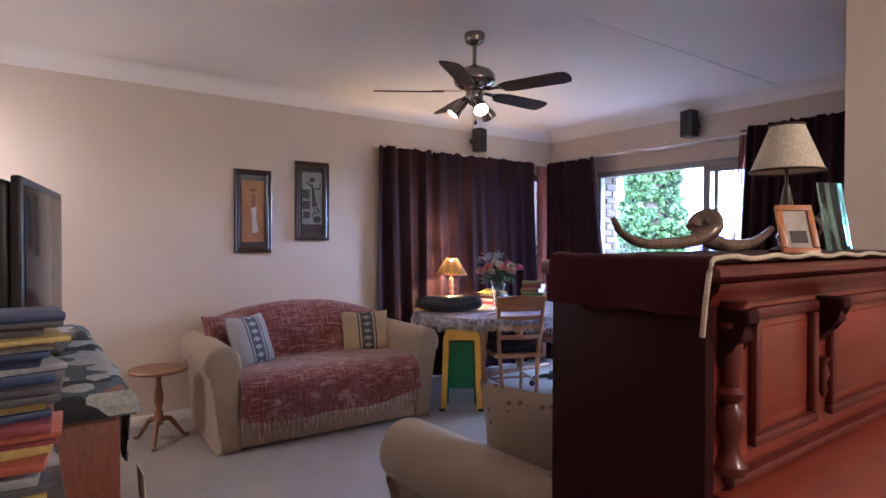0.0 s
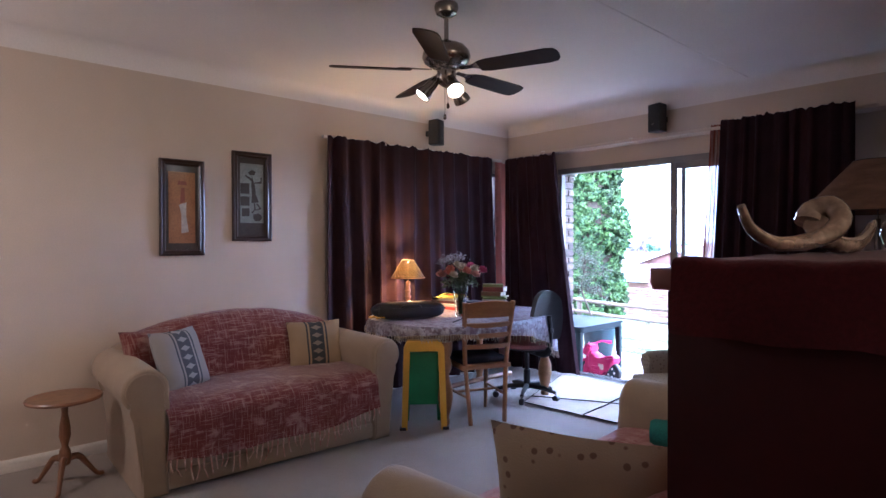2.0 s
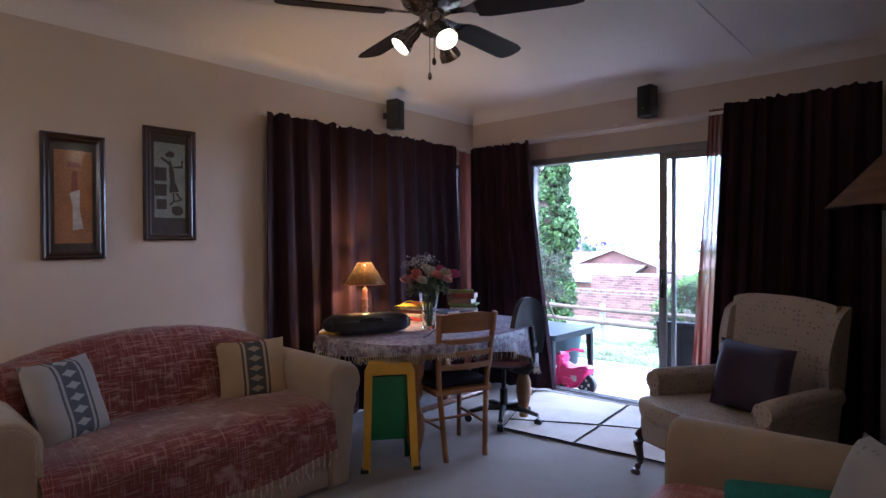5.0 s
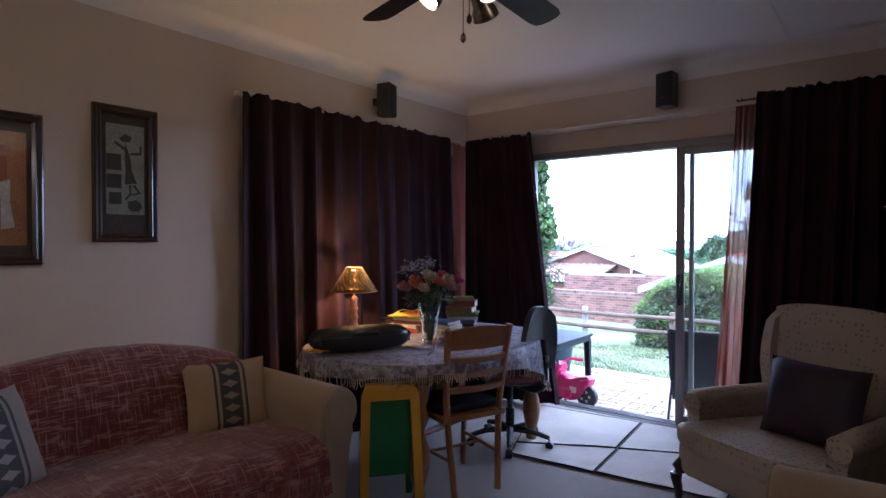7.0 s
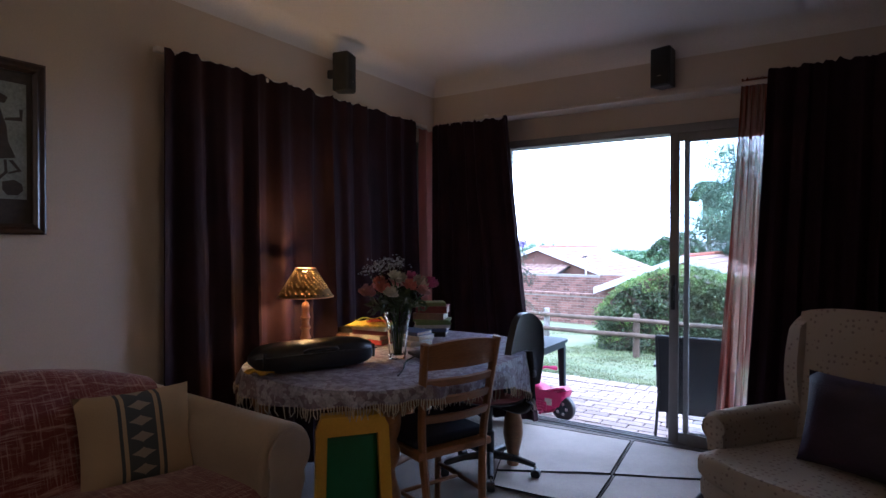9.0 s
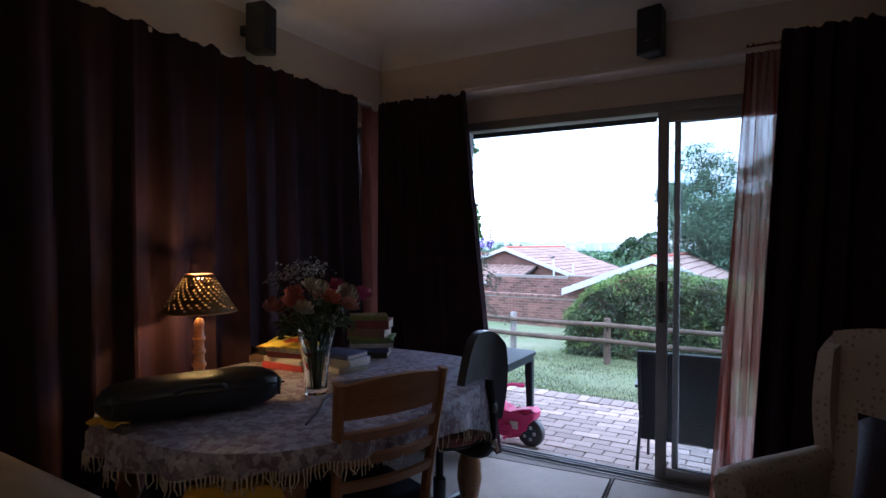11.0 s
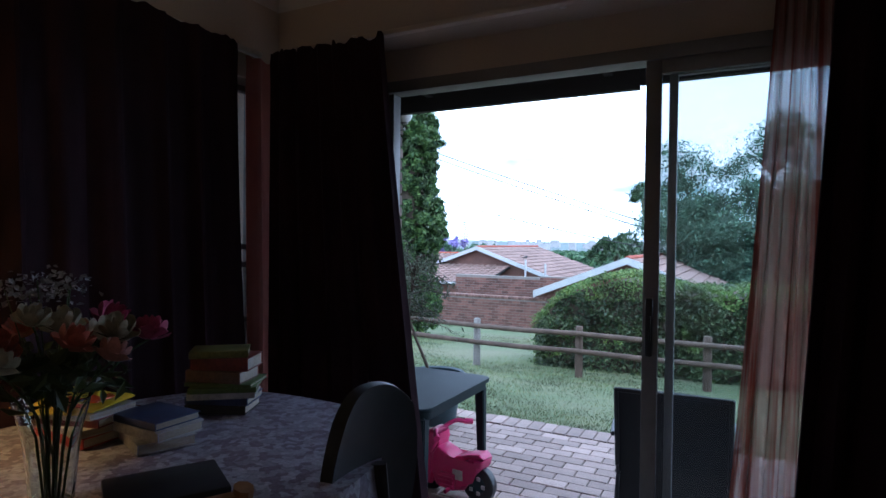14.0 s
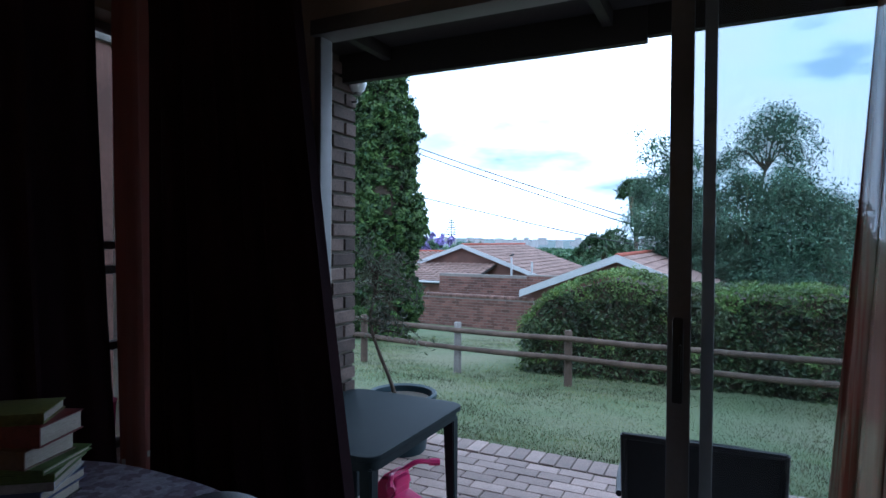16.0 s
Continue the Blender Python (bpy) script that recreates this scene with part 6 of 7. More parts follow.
# ---- fence and hedge ----
fe = thing("pole_fence", (0, 11, 0), "low fence of weathered round poles across the lawn", "fence")
PX = [-9.7, -8.03, -6.39, -4.76, -3.05, -1.40, .30]
for i, x in enumerate(PX):
    part("post", lathe([(.058, ground_z(11) - .15), (.056, -.3), (.054, .115), (.045, .128), (.01, .132)], 12, at=(x, .005 * (i % 2), 0)), M_POLE_G if i == 2 else M_POLE, fe, "grey weathered post" if i == 2 else "")
for i, (a, b) in enumerate(zip(PX, PX[1:])):
    for z in (.02, -.235):
        za, zb = z + .05 * (a < -7), z + .05 * (b < -7)
        part("rail", tube([(a - .08, -.085, za + .012 * (i % 2)), ((a + b) / 2, -.085, (za + zb) / 2 - .006), (b + .08, -.085, zb + .012 * ((i + 1) % 2))], [.036, .040, .035], 10), M_POLE, fe)


def hedge_top(x):
    return .68 + .07 * noise.noise((x * .9, 3, 1)) - .42 * math.exp(-((x + 5.78) / .32) ** 2) + .17 * math.exp(-((x + 4.35) / .55) ** 2) - .30 * max(0, (-5.35 - x)) - .08 * math.exp(-((x + 5.4) / .3) ** 2) + .05 * noise.noise((x * 1.7, 0, 2))


he = thing("hedge", (0, 0, 0), "clipped dark green garden hedge with paler young tops", "hedge")
rng = np.random.default_rng(31)
cen, nor, cen2, nor2 = [], [], [], []
for k in range(34000):
    x = rng.uniform(-5.70, 2.5)
    top, bot = hedge_top(x), ground_z(12) - .02
    f = rng.uniform(0, 1)
    bump = .10 * noise.noise((x * 2.2, k % 3, 1)) + rng.normal(0, .035)
    if f < .62:
        z = bot + (top - bot) * rng.uniform(0, 1)
        p, q = (x, 11.95 - .17 * noise.noise((x * 1.8, z * 2.2, 4)) - .08 * noise.noise((x * 5, z * 5, 9)) + rng.normal(0, .06) + .12 * max(0, z - top + .2), z), (0, -1, .3)
    elif f < .9:
        p, q = (x, rng.uniform(11.95, 13.3), top + bump * .6), (0, -.3, 1)
    else:
        p, q = (-5.70 + rng.normal(0, .06) + .12 * noise.noise((0, k * .01, 3)), rng.uniform(11.95, 13.3), bot + (hedge_top(-5.8) - bot) * rng.uniform(0, 1)), (-1, -.2, .2)
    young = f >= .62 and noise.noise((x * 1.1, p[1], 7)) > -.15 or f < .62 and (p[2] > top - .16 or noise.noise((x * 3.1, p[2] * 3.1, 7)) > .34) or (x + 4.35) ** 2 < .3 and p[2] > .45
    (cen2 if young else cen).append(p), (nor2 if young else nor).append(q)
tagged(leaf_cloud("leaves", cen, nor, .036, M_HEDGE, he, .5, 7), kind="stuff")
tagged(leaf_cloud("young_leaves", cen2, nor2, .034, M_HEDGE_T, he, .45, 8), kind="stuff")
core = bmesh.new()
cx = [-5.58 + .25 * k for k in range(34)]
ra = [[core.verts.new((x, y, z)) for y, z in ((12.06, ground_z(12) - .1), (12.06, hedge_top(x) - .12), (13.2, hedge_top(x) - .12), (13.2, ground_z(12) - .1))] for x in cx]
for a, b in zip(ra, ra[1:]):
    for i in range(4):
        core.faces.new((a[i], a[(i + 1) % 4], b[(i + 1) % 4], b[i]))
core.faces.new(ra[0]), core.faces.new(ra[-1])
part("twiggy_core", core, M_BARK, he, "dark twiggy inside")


# ---- trees ----
def tree(name, label, at, trunk, blobs, count, size, m, seed, slim=.55, limbs=True, inner=.35, boughs=()):
    """A tapered trunk with limbs to each clump of the crown; blobs: x, y, z, radius, share of height."""
    th = thing(name, at, label, "tree")
    rr = np.random.default_rng(seed)
    r0, h0 = trunk
    bm = tube([(0, 0, -.3), (.03, 0, h0 * .5), (0, .03, h0)], [r0, r0 * .75, r0 * .5], 10)
    part("trunk", bm, M_BARK, th)
    if limbs:
        bm = bmesh.new()
        for pts, rb in boughs:
            tube(spline(pts, 12), [rb * (1 - .8 * i / 12) for i in range(13)], 6, bm)
        for x, y, z, r, fl in (blobs[:40] if boughs else blobs):
            tube(spline([(0, 0, h0 * .75), (x * .7, y * .6, h0 + (z - h0) * .35), (x + .1 * rr.normal(), y, z)], 6), [r0 * .4, r0 * .33, r0 * .27, r0 * .2, r0 * .15, r0 * .1, r0 * .05], 6, bm)
        part("limbs", bm, M_BARK, th)
    vol = np.array([b[3] ** 2 for b in blobs])
    cen, nor = [], []
    for (x, y, z, r, fl), k in zip(blobs, (count * vol / vol.sum()).astype(int)):
        sub = rr.normal(0, 1, (max(4, int(k / 90)), 3))
        sub /= np.linalg.norm(sub, axis=1)[:, None]
        sub *= r * rr.uniform(inner, 1, (len(sub), 1)) * np.array([1, 1, fl])
        idx = rr.integers(0, len(sub), k)
        off = rr.normal(0, max(r * .30, .16) if boughs else r * .17, (k, 3))
        cen.append(sub[idx] + off + np.array([x, y, z]))
        nor.append(sub[idx] / r + off / r + np.array([0, 0, .35]))
    tagged(leaf_cloud("crown", np.concatenate(cen), np.concatenate(nor), size, m, th, slim, seed), kind="stuff")
    return th


rr = random.Random(2)
bl = []
for k in range(760):
    z = rr.uniform(.1, 7.0)
    R_ = 1.12 * (1 - max(0, (z - 3.2) / 4.2) ** 1.5) * (.85 + .15 * math.sin(z * 3)) * (.7 + .3 * min(1, z / 1.2))
    a = rr.uniform(0, 6.283)
    bl.append((R_ * .78 * math.cos(a), R_ * .78 * math.sin(a), z, rr.uniform(.16, .27), 1.5))
tree("thuja_tree", "tall dark columnar thuja behind the fence", (-9.92, 14.5, ground_z(14.5)), (.13, 3.0), bl, 125000, .052, M_THUJA, 5, .5, False, .5)

tc_ = scene.objects["thuja_tree"]
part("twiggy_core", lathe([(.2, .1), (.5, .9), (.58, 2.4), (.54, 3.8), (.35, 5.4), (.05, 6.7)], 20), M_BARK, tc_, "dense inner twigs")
rr = random.Random(8)
bl = []
for k in range(110):
    a, rad = rr.uniform(0, 6.283), rr.uniform(.2, 1) ** .6
    x, y = 3.1 * rad * math.cos(a) - .0, 2.4 * rad * math.sin(a)
    z = rr.uniform(1.5, 6.0) - 1.6 * (abs(x) / 3.2) ** 2
    bl.append((x, y, z, rr.uniform(.55, .95), .75))
for x, z, r in ((.6, 8.3, .32), (.9, 8.5, .30), (1.3, 8.2, .34), (1.7, 8.0, .30), (.2, 8.1, .24), (.4, 7.4, .3), (1.0, 7.4, .32), (-.4, 7.0, .4), (-.9, 7.2, .24), (-3.0, 7.8, .28), (-2.8, 7.2, .36), (-2.6, 6.6, .42), (-3.1, 6.3, .4), (-2.2, 7.4, .3), (-2.0, 6.8, .4), (-3.2, 5.6, .5), (-2.8, 4.8, .6), (2.6, 4.8, .4), (3.0, 4.4, .3), (1.6, 6.6, .4)):
    for _ in range(11 if z > 6.5 else 6):
        bl.append((x + rr.gauss(0, .40), rr.uniform(-.8, .8), z + rr.gauss(-.25, .30), (.45 if z > 6.5 else .8) * r * rr.uniform(.7, 1.5), .7))
boughs = [([(0, 0, 3), (.25, 0, 5.0), (.55, .1, 6.4), (.75, .1, 7.3), (.9, .1, 8.4)], .10)]
boughs += [([(.55, .1, 6.4), (.5 + dx * .45, .1, 7.1), (.5 + dx, .2, zt)], .05) for dx, zt in ((-1.3, 7.2), (-.8, 7.5), (-.3, 8.2), (.2, 8.5), (.8, 8.2), (1.2, 8.0), (1.0, 6.7))]
boughs += [([(0, 0, 3), (-1.4, 0, 4.6), (-2.5, 0, 6.0), (-2.9, .1, 7.9)], .09)] + [([(-2.3, 0, 5.7), (-2.3 + dx * .5, 0, 6.5), (-2.3 + dx, .1, zt)], .04) for dx, zt in ((.3, 6.9), (.1, 7.5), (-.8, 6.4), (-.6, 7.2))]
tree("leafy_tree", "broad dark green tree with open upper branches", (-2.25, 27, ground_z(27)), (.22, 3.2), bl, 170000, .060, M_TREE, 9, .42, boughs=boughs)

for n, (x, y, top, r, m, cnt) in enumerate(((-20.0, 40, 1.2, 1.3, M_TREE, 2600), (-18.2, 42, 1.0, 1.1, M_FARLEAF, 2000), (-13.6, 40, .35, 1.2, M_FARLEAF, 2600), (-12.0, 43, .1, 1.5, M_TREE, 2600), (-10.4, 47, .6, 1.4, M_FARLEAF, 2400), (-6.4, 40, .9, 1.5, M_FARLEAF, 2600), (-4.6, 44, 1.1, 1.8, M_TREE, 2600), (-32.2, 60, 2.1, 2.0, M_JACA, 3200), (-29.5, 58, 1.3, 1.6, M_TREE, 2400), (-16.0, 60, .3, 2.2, M_FARLEAF, 2400), (-9.0, 66, .2, 2.4, M_TREE, 2400), (2.5, 34, 2.2, 2.4, M_TREE, 3600), (6, 40, 3.0, 3.0, M_FARLEAF, 3600), (-40, 70, .5, 3.5, M_TREE, 3000))):
    rr = random.Random(n + 40)
    g = ground_z(y)
    hh = top - g
    bl = [(rr.uniform(-1, 1) * r, rr.uniform(-1, 1) * r * .7, hh - r * rr.uniform(.3, 1.1), r * rr.uniform(.35, .55), .75) for _ in range(9)]
    nm = "flowering_tree" if m is M_JACA else "garden_tree"
    tree(nm, "distant jacaranda in mauve bloom" if m is M_JACA else "rounded green tree in a garden beyond the fence", (x, y, g), (.16, hh * .6), bl, cnt, .11 if y < 50 else .16, m, n + 60)


def palm(name, label, at, h, fronds, length, lift, skirt):
    th = thing(name, at, label, "palm tree")
    part("trunk", tube([(0, 0, -.2), (.06, 0, h * .5), (0, 0, h)], [.2, .16, .15], 10), M_BARK, th)
    rr = random.Random(int(h * 10))
    cen, nor, bm = [], [], bmesh.new()
    for k in range(fronds):
        a, up = 2 * math.pi * k / fronds + rr.uniform(-.2, .2), lift * rr.uniform(.1, 1.1)
        pts = spline([(0, 0, h), (length * .45 * math.cos(a), length * .45 * math.sin(a), h + up), (length * math.cos(a), length * math.sin(a), h + up * .5 - .25 * length)], 12)
        tube(pts, .02, 4, bm)
        for p in pts[3:]:
            for s in range(7):
                cen.append((p.x + rr.gauss(0, .09), p.y + rr.gauss(0, .09), p.z - rr.uniform(0, .16))), nor.append((-math.sin(a), math.cos(a), .2))
    part("ribs", bm, M_PALM, th)
    tagged(leaf_cloud("fronds", cen, nor, .26, M_PALM, th, .14, 5, .5), kind="stuff")
    if skirt:
        cen = [(.42 * math.cos(a) * (1 - .5 * t), .42 * math.sin(a) * (1 - .5 * t), h - .1 - skirt * t) for a, t in ((rr.uniform(0, 6.28), rr.random()) for _ in range(1500))]
        tagged(leaf_cloud("dry_skirt", cen, [(c[0], c[1], 0) for c in cen], .20, M_THATCH, th, .2, 6, .5), kind="stuff")


palm("fan_palm", "tall fan palm with a skirt of dry fronds", (-8.75, 46, ground_z(46)), 4.75 - ground_z(46), 34, 1.15, .85, 1.9)
palm("feather_palm", "low palm with arching feather fronds", (-8.8, 35, ground_z(35)), .75 - ground_z(35), 18, 1.5, 1.15, 0)
ar = thing("araucaria_tree", (-34.6, 70, ground_z(70)), "narrow tiered pine on the skyline", "tree")
part("trunk", tube([(0, 0, 0), (0, 0, 4.2 - ground_z(70))], [.2, .03], 8), M_BARK, ar)
bm = bmesh.new()
for k in range(7):
    z = 2.0 - ground_z(70) + k * .3
    for q in range(8):
        a = q * .785 + k
        L = 1.0 - .11 * k
        tube([(0, 0, z), (L * .6 * math.cos(a), L * .6 * math.sin(a), z - .02), (L * math.cos(a), L * math.sin(a), z + .10)], [.05, .07, .03], 5, bm)
part("whorls", bm, M_TREE, ar)


# ---- neighbouring houses ----
def tiled_slope(name, a, b, c, d, rows, m, parent):
    """Courses of overlapping tiles from the eave a-b up to the ridge d-c, with ribs."""
    a, b, c, d = Vector(a), Vector(b), Vector(c), Vector(d)
    up = ((d - a).normalized().cross((b - a).normalized())).normalized()
    up = up if up.z > 0 else -up
    verts, faces = [], []
    for r in range(rows):
        t0, t1 = r / rows, (r + 1.12) / rows
        cols = max(2, int((b - a).length / .33))
        for k in range(cols):
            s0, s1 = k / cols, (k + .93) / cols
            base = len(verts)
            for t, lift in ((t0, .055), (t1, .012)):
                for s, e in ((s0, 0), ((s0 + s1) / 2, .03), (s1, 0)):
                    verts.append(tuple(a.lerp(b, s).lerp(d.lerp(c, s), min(t, 1)) + up * (lift + e)))
            for s in (s0, s1):
                verts.append(tuple(a.lerp(b, s).lerp(d.lerp(c, s), t0) + up * .0))
            faces += [(base, base + 1, base + 4, base + 3), (base + 1, base + 2, base + 5, base + 4), (base + 6, base + 7, base + 2, base + 1, base)]
    ob = mesh_from(name, verts, faces, m, parent)
    return tagged(ob, kind="stuff")


def brick_field(name, x0, x1, y, z0, z1, parent, m=M_BRICK_I, axis=0):
    """Courses of small bricks, joined, standing proud of the wall face that looks to -y."""
    verts, faces = [], []
    nz = int((z1 - z0) / .085)
    for r in range(nz):
        z = z0 + r * .085
        x = x0 - (.115 if r % 2 else 0)
        while x < x1:
            a, b = max(x, x0), min(x + .222, x1)
            if b - a > .03:
                i = len(verts)
                for yy in (y, y - .012):
                    verts += [(a, yy, z), (b, yy, z), (b, yy, z + .073), (a, yy, z + .073)]
                faces += [(i + 4, i + 5, i + 6, i + 7), (i, i + 1, i + 5, i + 4), (i + 3, i + 7, i + 6, i + 2), (i, i + 4, i + 7, i + 3), (i + 1, i + 2, i + 6, i + 5)]
            x += .234
    return tagged(mesh_from(name, verts, faces, m, parent), kind="stuff")


gw = thing("garden_wall", (0, 0, 0), "low clay-brick boundary wall with a brick coping", "wall")
part("wall_core", box((-16, 19.5, -2.2), (-7.9, 19.72, -.44)), M_MORTAR, gw, smooth=False)
brick_field("brickwork", -16, -7.9, 19.5, -1.75, -.46, gw)
for k in range(72):
    c = part("coping_brick", box((-16 + k * .1125, 19.47, -.44), (-16 + k * .1125 + .10, 19.74, -.355), .004), M_BRICK, gw) if k == 0 else None
    if c:
        first = c
    else:
        o = first.copy()
        scene.collection.objects.link(o)
        o.parent = gw
        o.location = (k * .1125, 0, .004 * ((k * 7) % 3))
ww2 = thing("side_wall", (0, 0, 0), "tall clay-brick garden wall beside the house", "wall")
part("wall_core", box((-6.9, -3, -.5), (-6.68, 8.0, 2.66)), M_BRICK_I, ww2, smooth=False)
part("coping", box((-6.93, -3.02, 2.66), (-6.65, 8.02, 2.72), .006), M_MORTAR, ww2)
ya = thing("yard_wall", (0, 0, 0), "stepped clay-brick yard wall of the next house", "wall")
part("wall_core", box((-11.7, 21, -2.6), (-8.6, 21.2, .18)), M_MORTAR, ya, smooth=False)
brick_field("brickwork", -11.7, -8.6, 21, -1.0, .19, ya)
part("wall_core", box((-8.6, 21.02, -2.6), (-7.5, 21.2, .22)), M_MORTAR, ya, smooth=False)
brick_field("brickwork", -8.6, -7.5, 21.02, -1.0, .23, ya)
for x, z in ((-9.25, .75), (-8.55, .62)):
    p = finish(tube([(x, 21.4, -1), (x, 21.4, z)], .035, 8), "vent_pipe", M_FASCIA, None, True)
    tagged(p, "thin grey vent pipe behind the yard wall", "pipe", "vent pipes")


def gable_house(label, apex, half, eave, y0, y1, rows, red):
    x, z = apex
    th = thing("house", (0, 0, 0), label, "house", group="neighbouring houses")
    g = ground_z(y0)
    part("gable_wall", extrude([(x - half + .25, g - .6), (x - half + .25, eave - .02), (x, z - .16), (x + half - .25, eave - .02), (x + half - .25, g - .6)], y0 + .3, y0 + .5, 1), M_BRICK_I, th, smooth=False)
    part("side_wall", box((x + half - .5, y0 + .5, g - .6), (x + half - .27, y1, eave - .05)), M_BRICK_I, th, smooth=False)
    roof = part("roof_board", extrude([(x - half, eave - .06), (x, z - .06), (x + half, eave - .06), (x + half, eave - .12), (x, z - .12), (x - half, eave - .12)], y0 + .05, y1, 1), M_EAVE, th, smooth=False)
    tiled_slope("tiles", (x + half, y0, eave - .05), (x + half, y1, eave - .05), (x, y1, z - .05), (x, y0, z - .05), rows, M_TILE, roof)
    tiled_slope("tiles", (x - half, y1, eave - .05), (x - half, y0, eave - .05), (x, y0, z - .05), (x, y1, z - .05), rows, M_TILE, roof)
    part("ridge", tube([(x, y0, z), (x, y1, z)], .07, 8), M_TILE_R, roof, "red ridge tiles")
    for s in (-1, 1):
        part("bargeboard", extrude([(x, z + .03), (x + s * half, eave + .03 - .02), (x + s * half, eave - .19), (x, z - .17)], y0 - .05, y0 - .01, 1), M_FASCIA, th, "grey painted bargeboard", False)
    part("gutter", tube([(x + half + .04, y0, eave - .08), (x + half + .04, y1, eave - .08)], .05, 8), M_FASCIA, th)
    return th


gable_house("brick house with a low tiled gable behind the hedge", (-5.53, .93), 2.72, -.12, 19.3, 28, 9, True)
gable_house("brick house with a tiled gable beyond the yard wall", (-14.95, 1.08), 4.6, -.55, 30, 40, 12, True)
lw = thing("house", (0, 0, 0), "low wing of a brick house with a tiled roof", "house", group="neighbouring houses")
part("wing_wall", box((-24, 27.2, -3.5), (-13.4, 27.5, -.62)), M_BRICK_I, lw, smooth=False)
part("eave_board", box((-24, 26.7, -.68), (-13.2, 26.76, -.52), .004), M_EAVE, lw)
part("roof_board", extrude([(26.7, -.62), (33, .60), (33, .52), (26.7, -.70)], -24, -13.2, 0), M_EAVE, lw, smooth=False)
tiled_slope("tiles", (-24, 26.7, -.60), (-13.2, 26.7, -.60), (-13.2, 33, .62), (-24, 33, .62), 18, M_TILE, lw)
part("ridge", tube([(-24, 33, .66), (-15.5, 33, .66)], .07, 8), M_TILE_R, lw, "red ridge tiles")
part("gutter", tube([(-24, 26.66, -.6), (-13.2, 26.66, -.6)], .05, 8), M_FASCIA, lw)

# overhead cables
for z0, zz in ((0, ((-22, 30, 7.9), (-17.2, 30, 6.02), (-12.2, 30, 4.21), (-5.4, 30, 1.9), (0, 30, .3))), (-.28, ((-22, 30, 7.9), (-17.2, 30, 6.0), (-12.2, 30, 4.2), (-5.4, 30, 1.9), (0, 30, .3))), (0, ((-22, 30, 4.8), (-16.5, 30, 3.35), (-8.4, 30, 1.5), (-2, 30, .5)))):
    cbl = finish(tube(spline([(x, y, z + z0) for x, y, z in zz], 24), .026, 5), "power_cable", M_BLACK, None, True)
    tagged(cbl, "thin black overhead power cable", "cable", "overhead cables")

# far hills and town on the skyline
hv, hf = [], []
for j, (y, zz) in enumerate(((500, -14), (900, -6), (1400, 3), (1900, -16))):
    for i in range(81):
        x = -2400 + 50 * i
        hv.append((x, y, zz + (6 * noise.noise((x * .004, y, 0)) + 3 * noise.noise((x * .02, y, 5)) if 0 < j < 3 else 0)))
for j in range(3):
    for i in range(80):
        hf.append((j * 81 + i, j * 81 + i + 1, (j + 1) * 81 + i + 1, (j + 1) * 81 + i))
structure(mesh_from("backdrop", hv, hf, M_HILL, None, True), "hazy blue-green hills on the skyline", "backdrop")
rng = np.random.default_rng(77)
k = 26000
cx_, cy_ = rng.uniform(-520, 260, k), rng.uniform(90, 700, k)
cz_ = np.array([ground_z(v) for v in cy_]) + rng.uniform(1, 6, k)
tagged(leaf_cloud("far_woods", np.stack([cx_, cy_, cz_], 1), np.tile((0, -.4, .6), (k, 1)), 1.7, M_FARLEAF, None, .8, 78), "distant belt of trees below the skyline", "trees", kind="stuff")
bm = bmesh.new()
for k in range(90):
    x, y = float(rng.uniform(-560, 60)), float(rng.uniform(700, 1200))
    w, hgt_ = float(rng.uniform(5, 16)), float(rng.uniform(3, 9))
    box((x, y, -14), (x + w, y + 8, -5 + hgt_ + 4 * (y - 700) / 500), 0, 2, bm)
tagged(finish(bm, "far_town", mat("pale_render", (.45, .43, .42), None, .1, .8, 0, 10), None), "scatter of pale buildings on the far slope", "buildings", kind="stuff")

# ---- paving and wall bricks ----
paving = structure(new("patio"), "brick-paved patio in running bond with an end course", "pavement")
part("bedding", box((-8.5, 5.285, -.34), (3.0, 7.42, -.219)), M_JOINT, paving, "sandy joints", False)
PW, PB = .222, .111
mesh_cache = {}


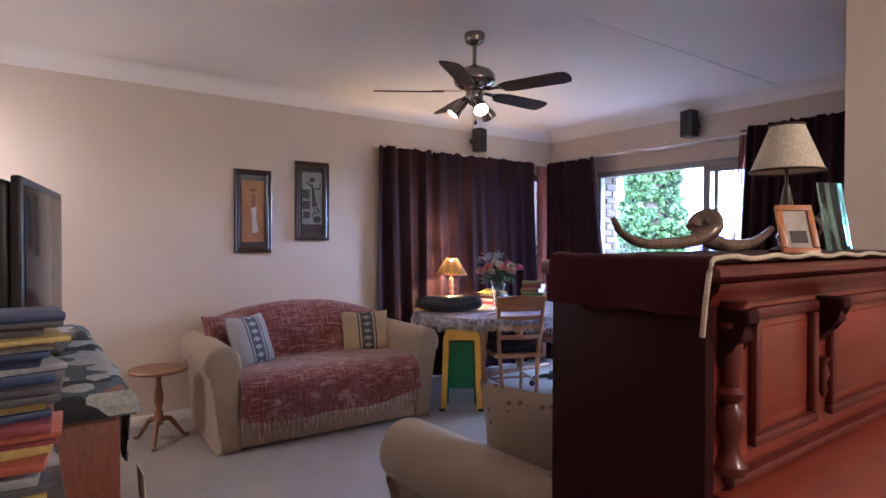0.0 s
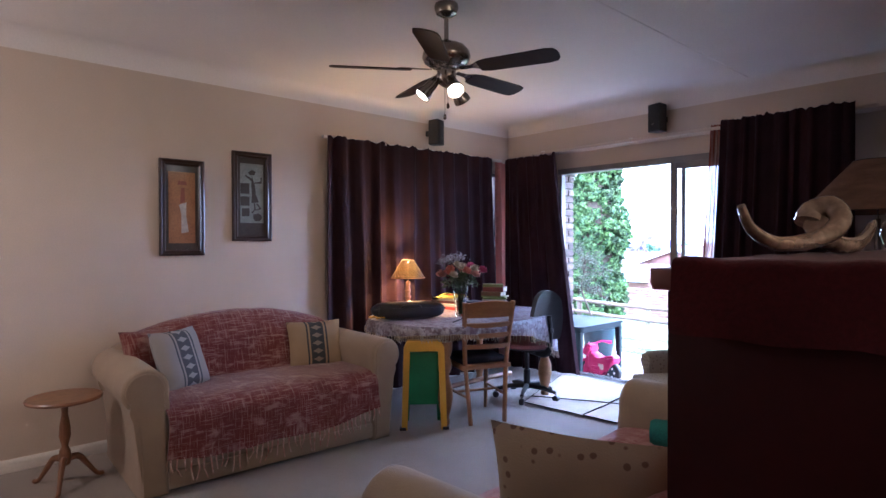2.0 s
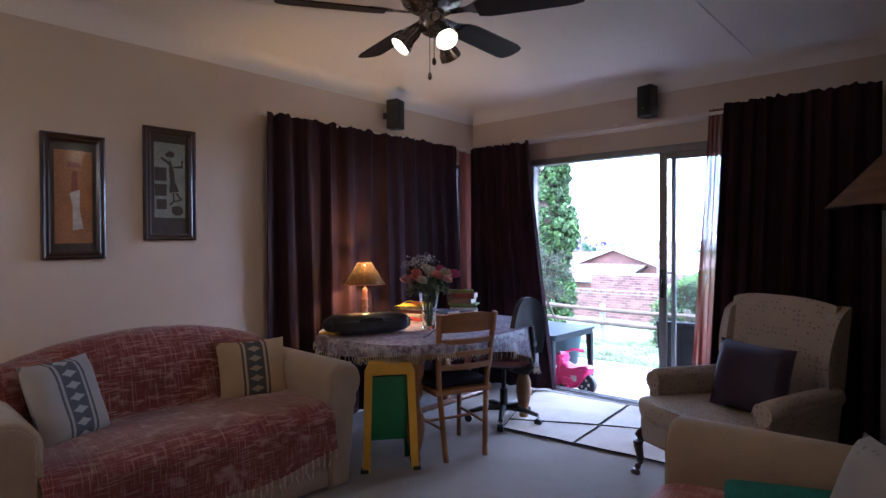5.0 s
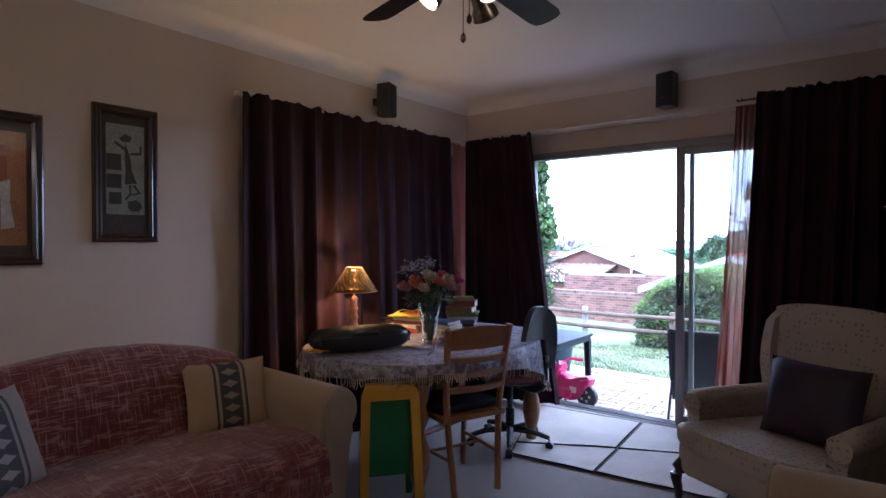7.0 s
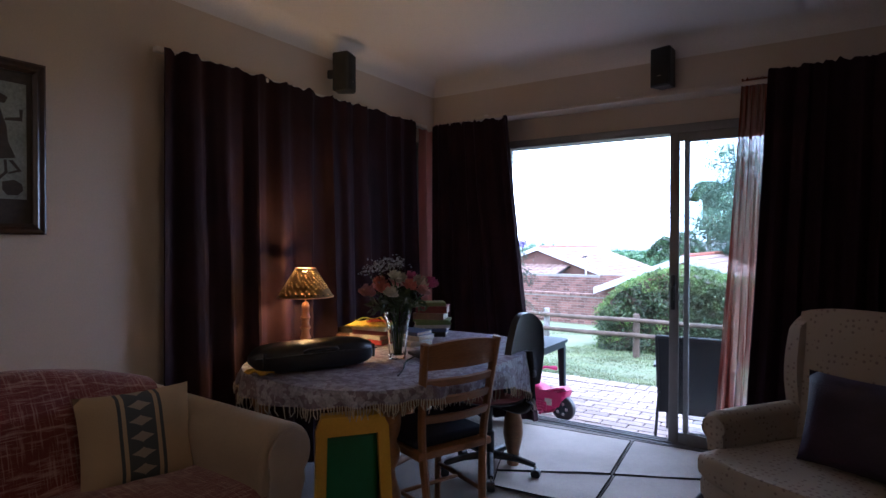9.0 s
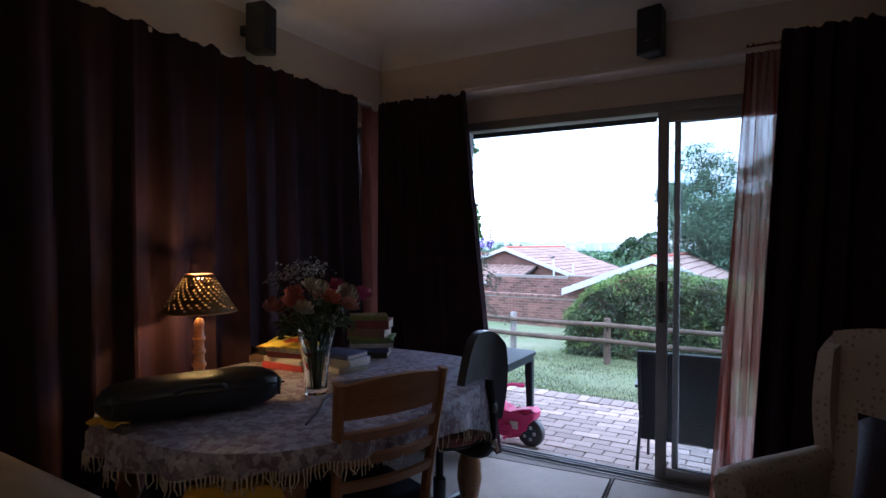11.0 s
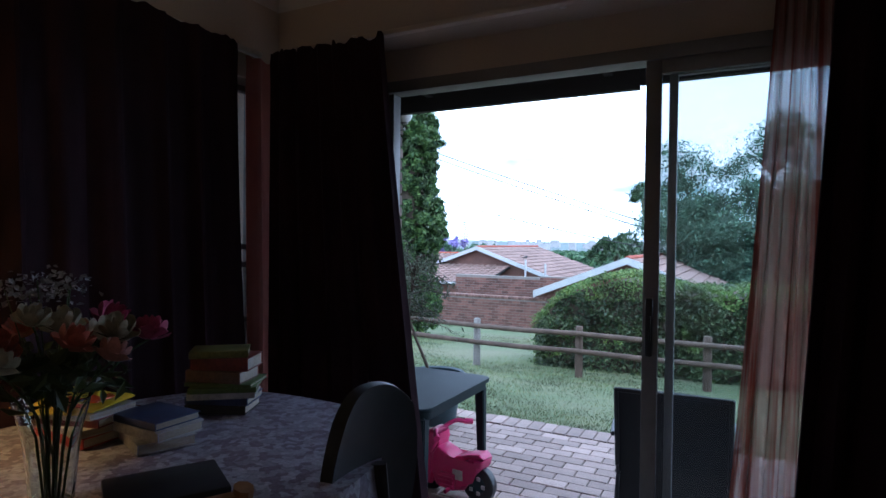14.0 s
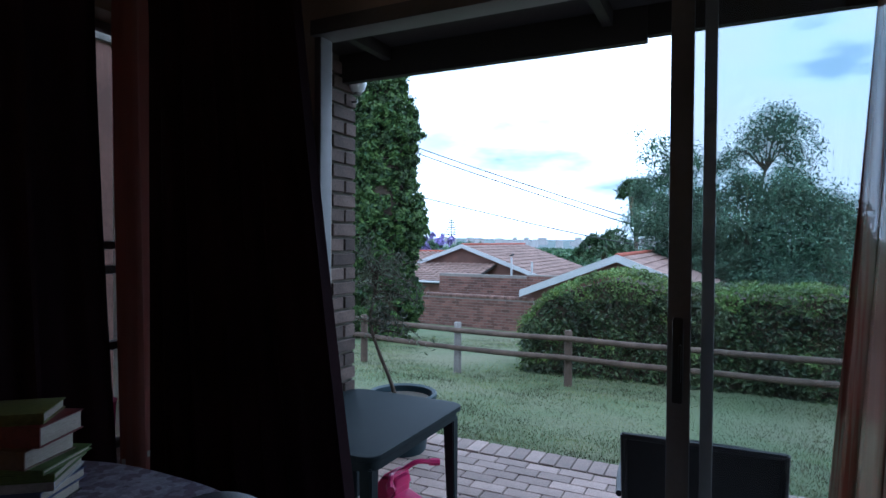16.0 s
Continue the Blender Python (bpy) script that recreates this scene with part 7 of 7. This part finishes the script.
def piece(name, size, m, parent, at, tilt=(0, 0, 0)):
    """One brick of an already known size, sharing its mesh."""
    key = (*size, m.name)
    if key not in mesh_cache:
        bm = box((-size[0] / 2, -size[1] / 2, -size[2] / 2), tuple(v / 2 for v in size), .004, 1)
        me = bpy.data.meshes.new(name)
        bm.to_mesh(me)
        bm.free()
        me.materials.append(m)
        mesh_cache[key] = me
    ob = new(name, mesh_cache[key])
    ob.parent = parent
    ob.matrix_basis = pose(*at, *tilt)
    return ob


rr = random.Random(17)
fv, ff = [], []


def joined(cx, cy, cz, sx, sy):
    i = len(fv)
    for z in (-.01, .01):
        fv.extend([(cx - sx, cy - sy, cz + z), (cx + sx, cy - sy, cz + z), (cx + sx, cy + sy, cz + z), (cx - sx, cy + sy, cz + z)])
    ff.extend([(i + 4, i + 5, i + 6, i + 7), (i, i + 1, i + 5, i + 4), (i + 1, i + 2, i + 6, i + 5), (i + 2, i + 3, i + 7, i + 6), (i + 3, i, i + 4, i + 7)])


y, row = 5.285 + PB / 2, 0
while y < 7.19:
    x = -8.4 + (PW / 2 if row % 2 else 0)
    while x < 3:
        z = -.217 + rr.uniform(-.0025, .0025)
        if -5.1 < x < -2.5:
            piece("brick", (PW - .008, PB - .008, .03), M_PAVER, paving, (x, y, z - .004), (rr.uniform(-.6, .6), rr.uniform(-.4, .4), rr.uniform(-.7, .7)))
        else:
            joined(x, y, z + .001, PW / 2 - .004, PB / 2 - .004)
        x += PW
    y, row = y + PB, row + 1
x = -8.4
while x < 3:
    z = -.214 + rr.uniform(-.003, .003)
    if -5.3 < x < -2.6:
        piece("brick", (PB - .008, PW - .008, .03), M_PAVER, paving, (x, 7.30, z - .004), (rr.uniform(-.5, .5), rr.uniform(-.6, .6), rr.uniform(-.8, .8)))
    else:
        joined(x, 7.30, z, PB / 2 - .004, PW / 2 - .004)
    x += PB
tagged(mesh_from("outer_bricks", fv, ff, M_PAVER_I, paving), kind="stuff")
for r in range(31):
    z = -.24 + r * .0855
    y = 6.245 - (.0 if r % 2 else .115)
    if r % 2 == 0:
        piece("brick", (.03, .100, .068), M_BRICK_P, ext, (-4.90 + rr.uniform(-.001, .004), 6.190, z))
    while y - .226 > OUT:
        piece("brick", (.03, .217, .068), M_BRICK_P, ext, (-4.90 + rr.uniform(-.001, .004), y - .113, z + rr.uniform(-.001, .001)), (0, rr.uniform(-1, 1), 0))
        y -= .233
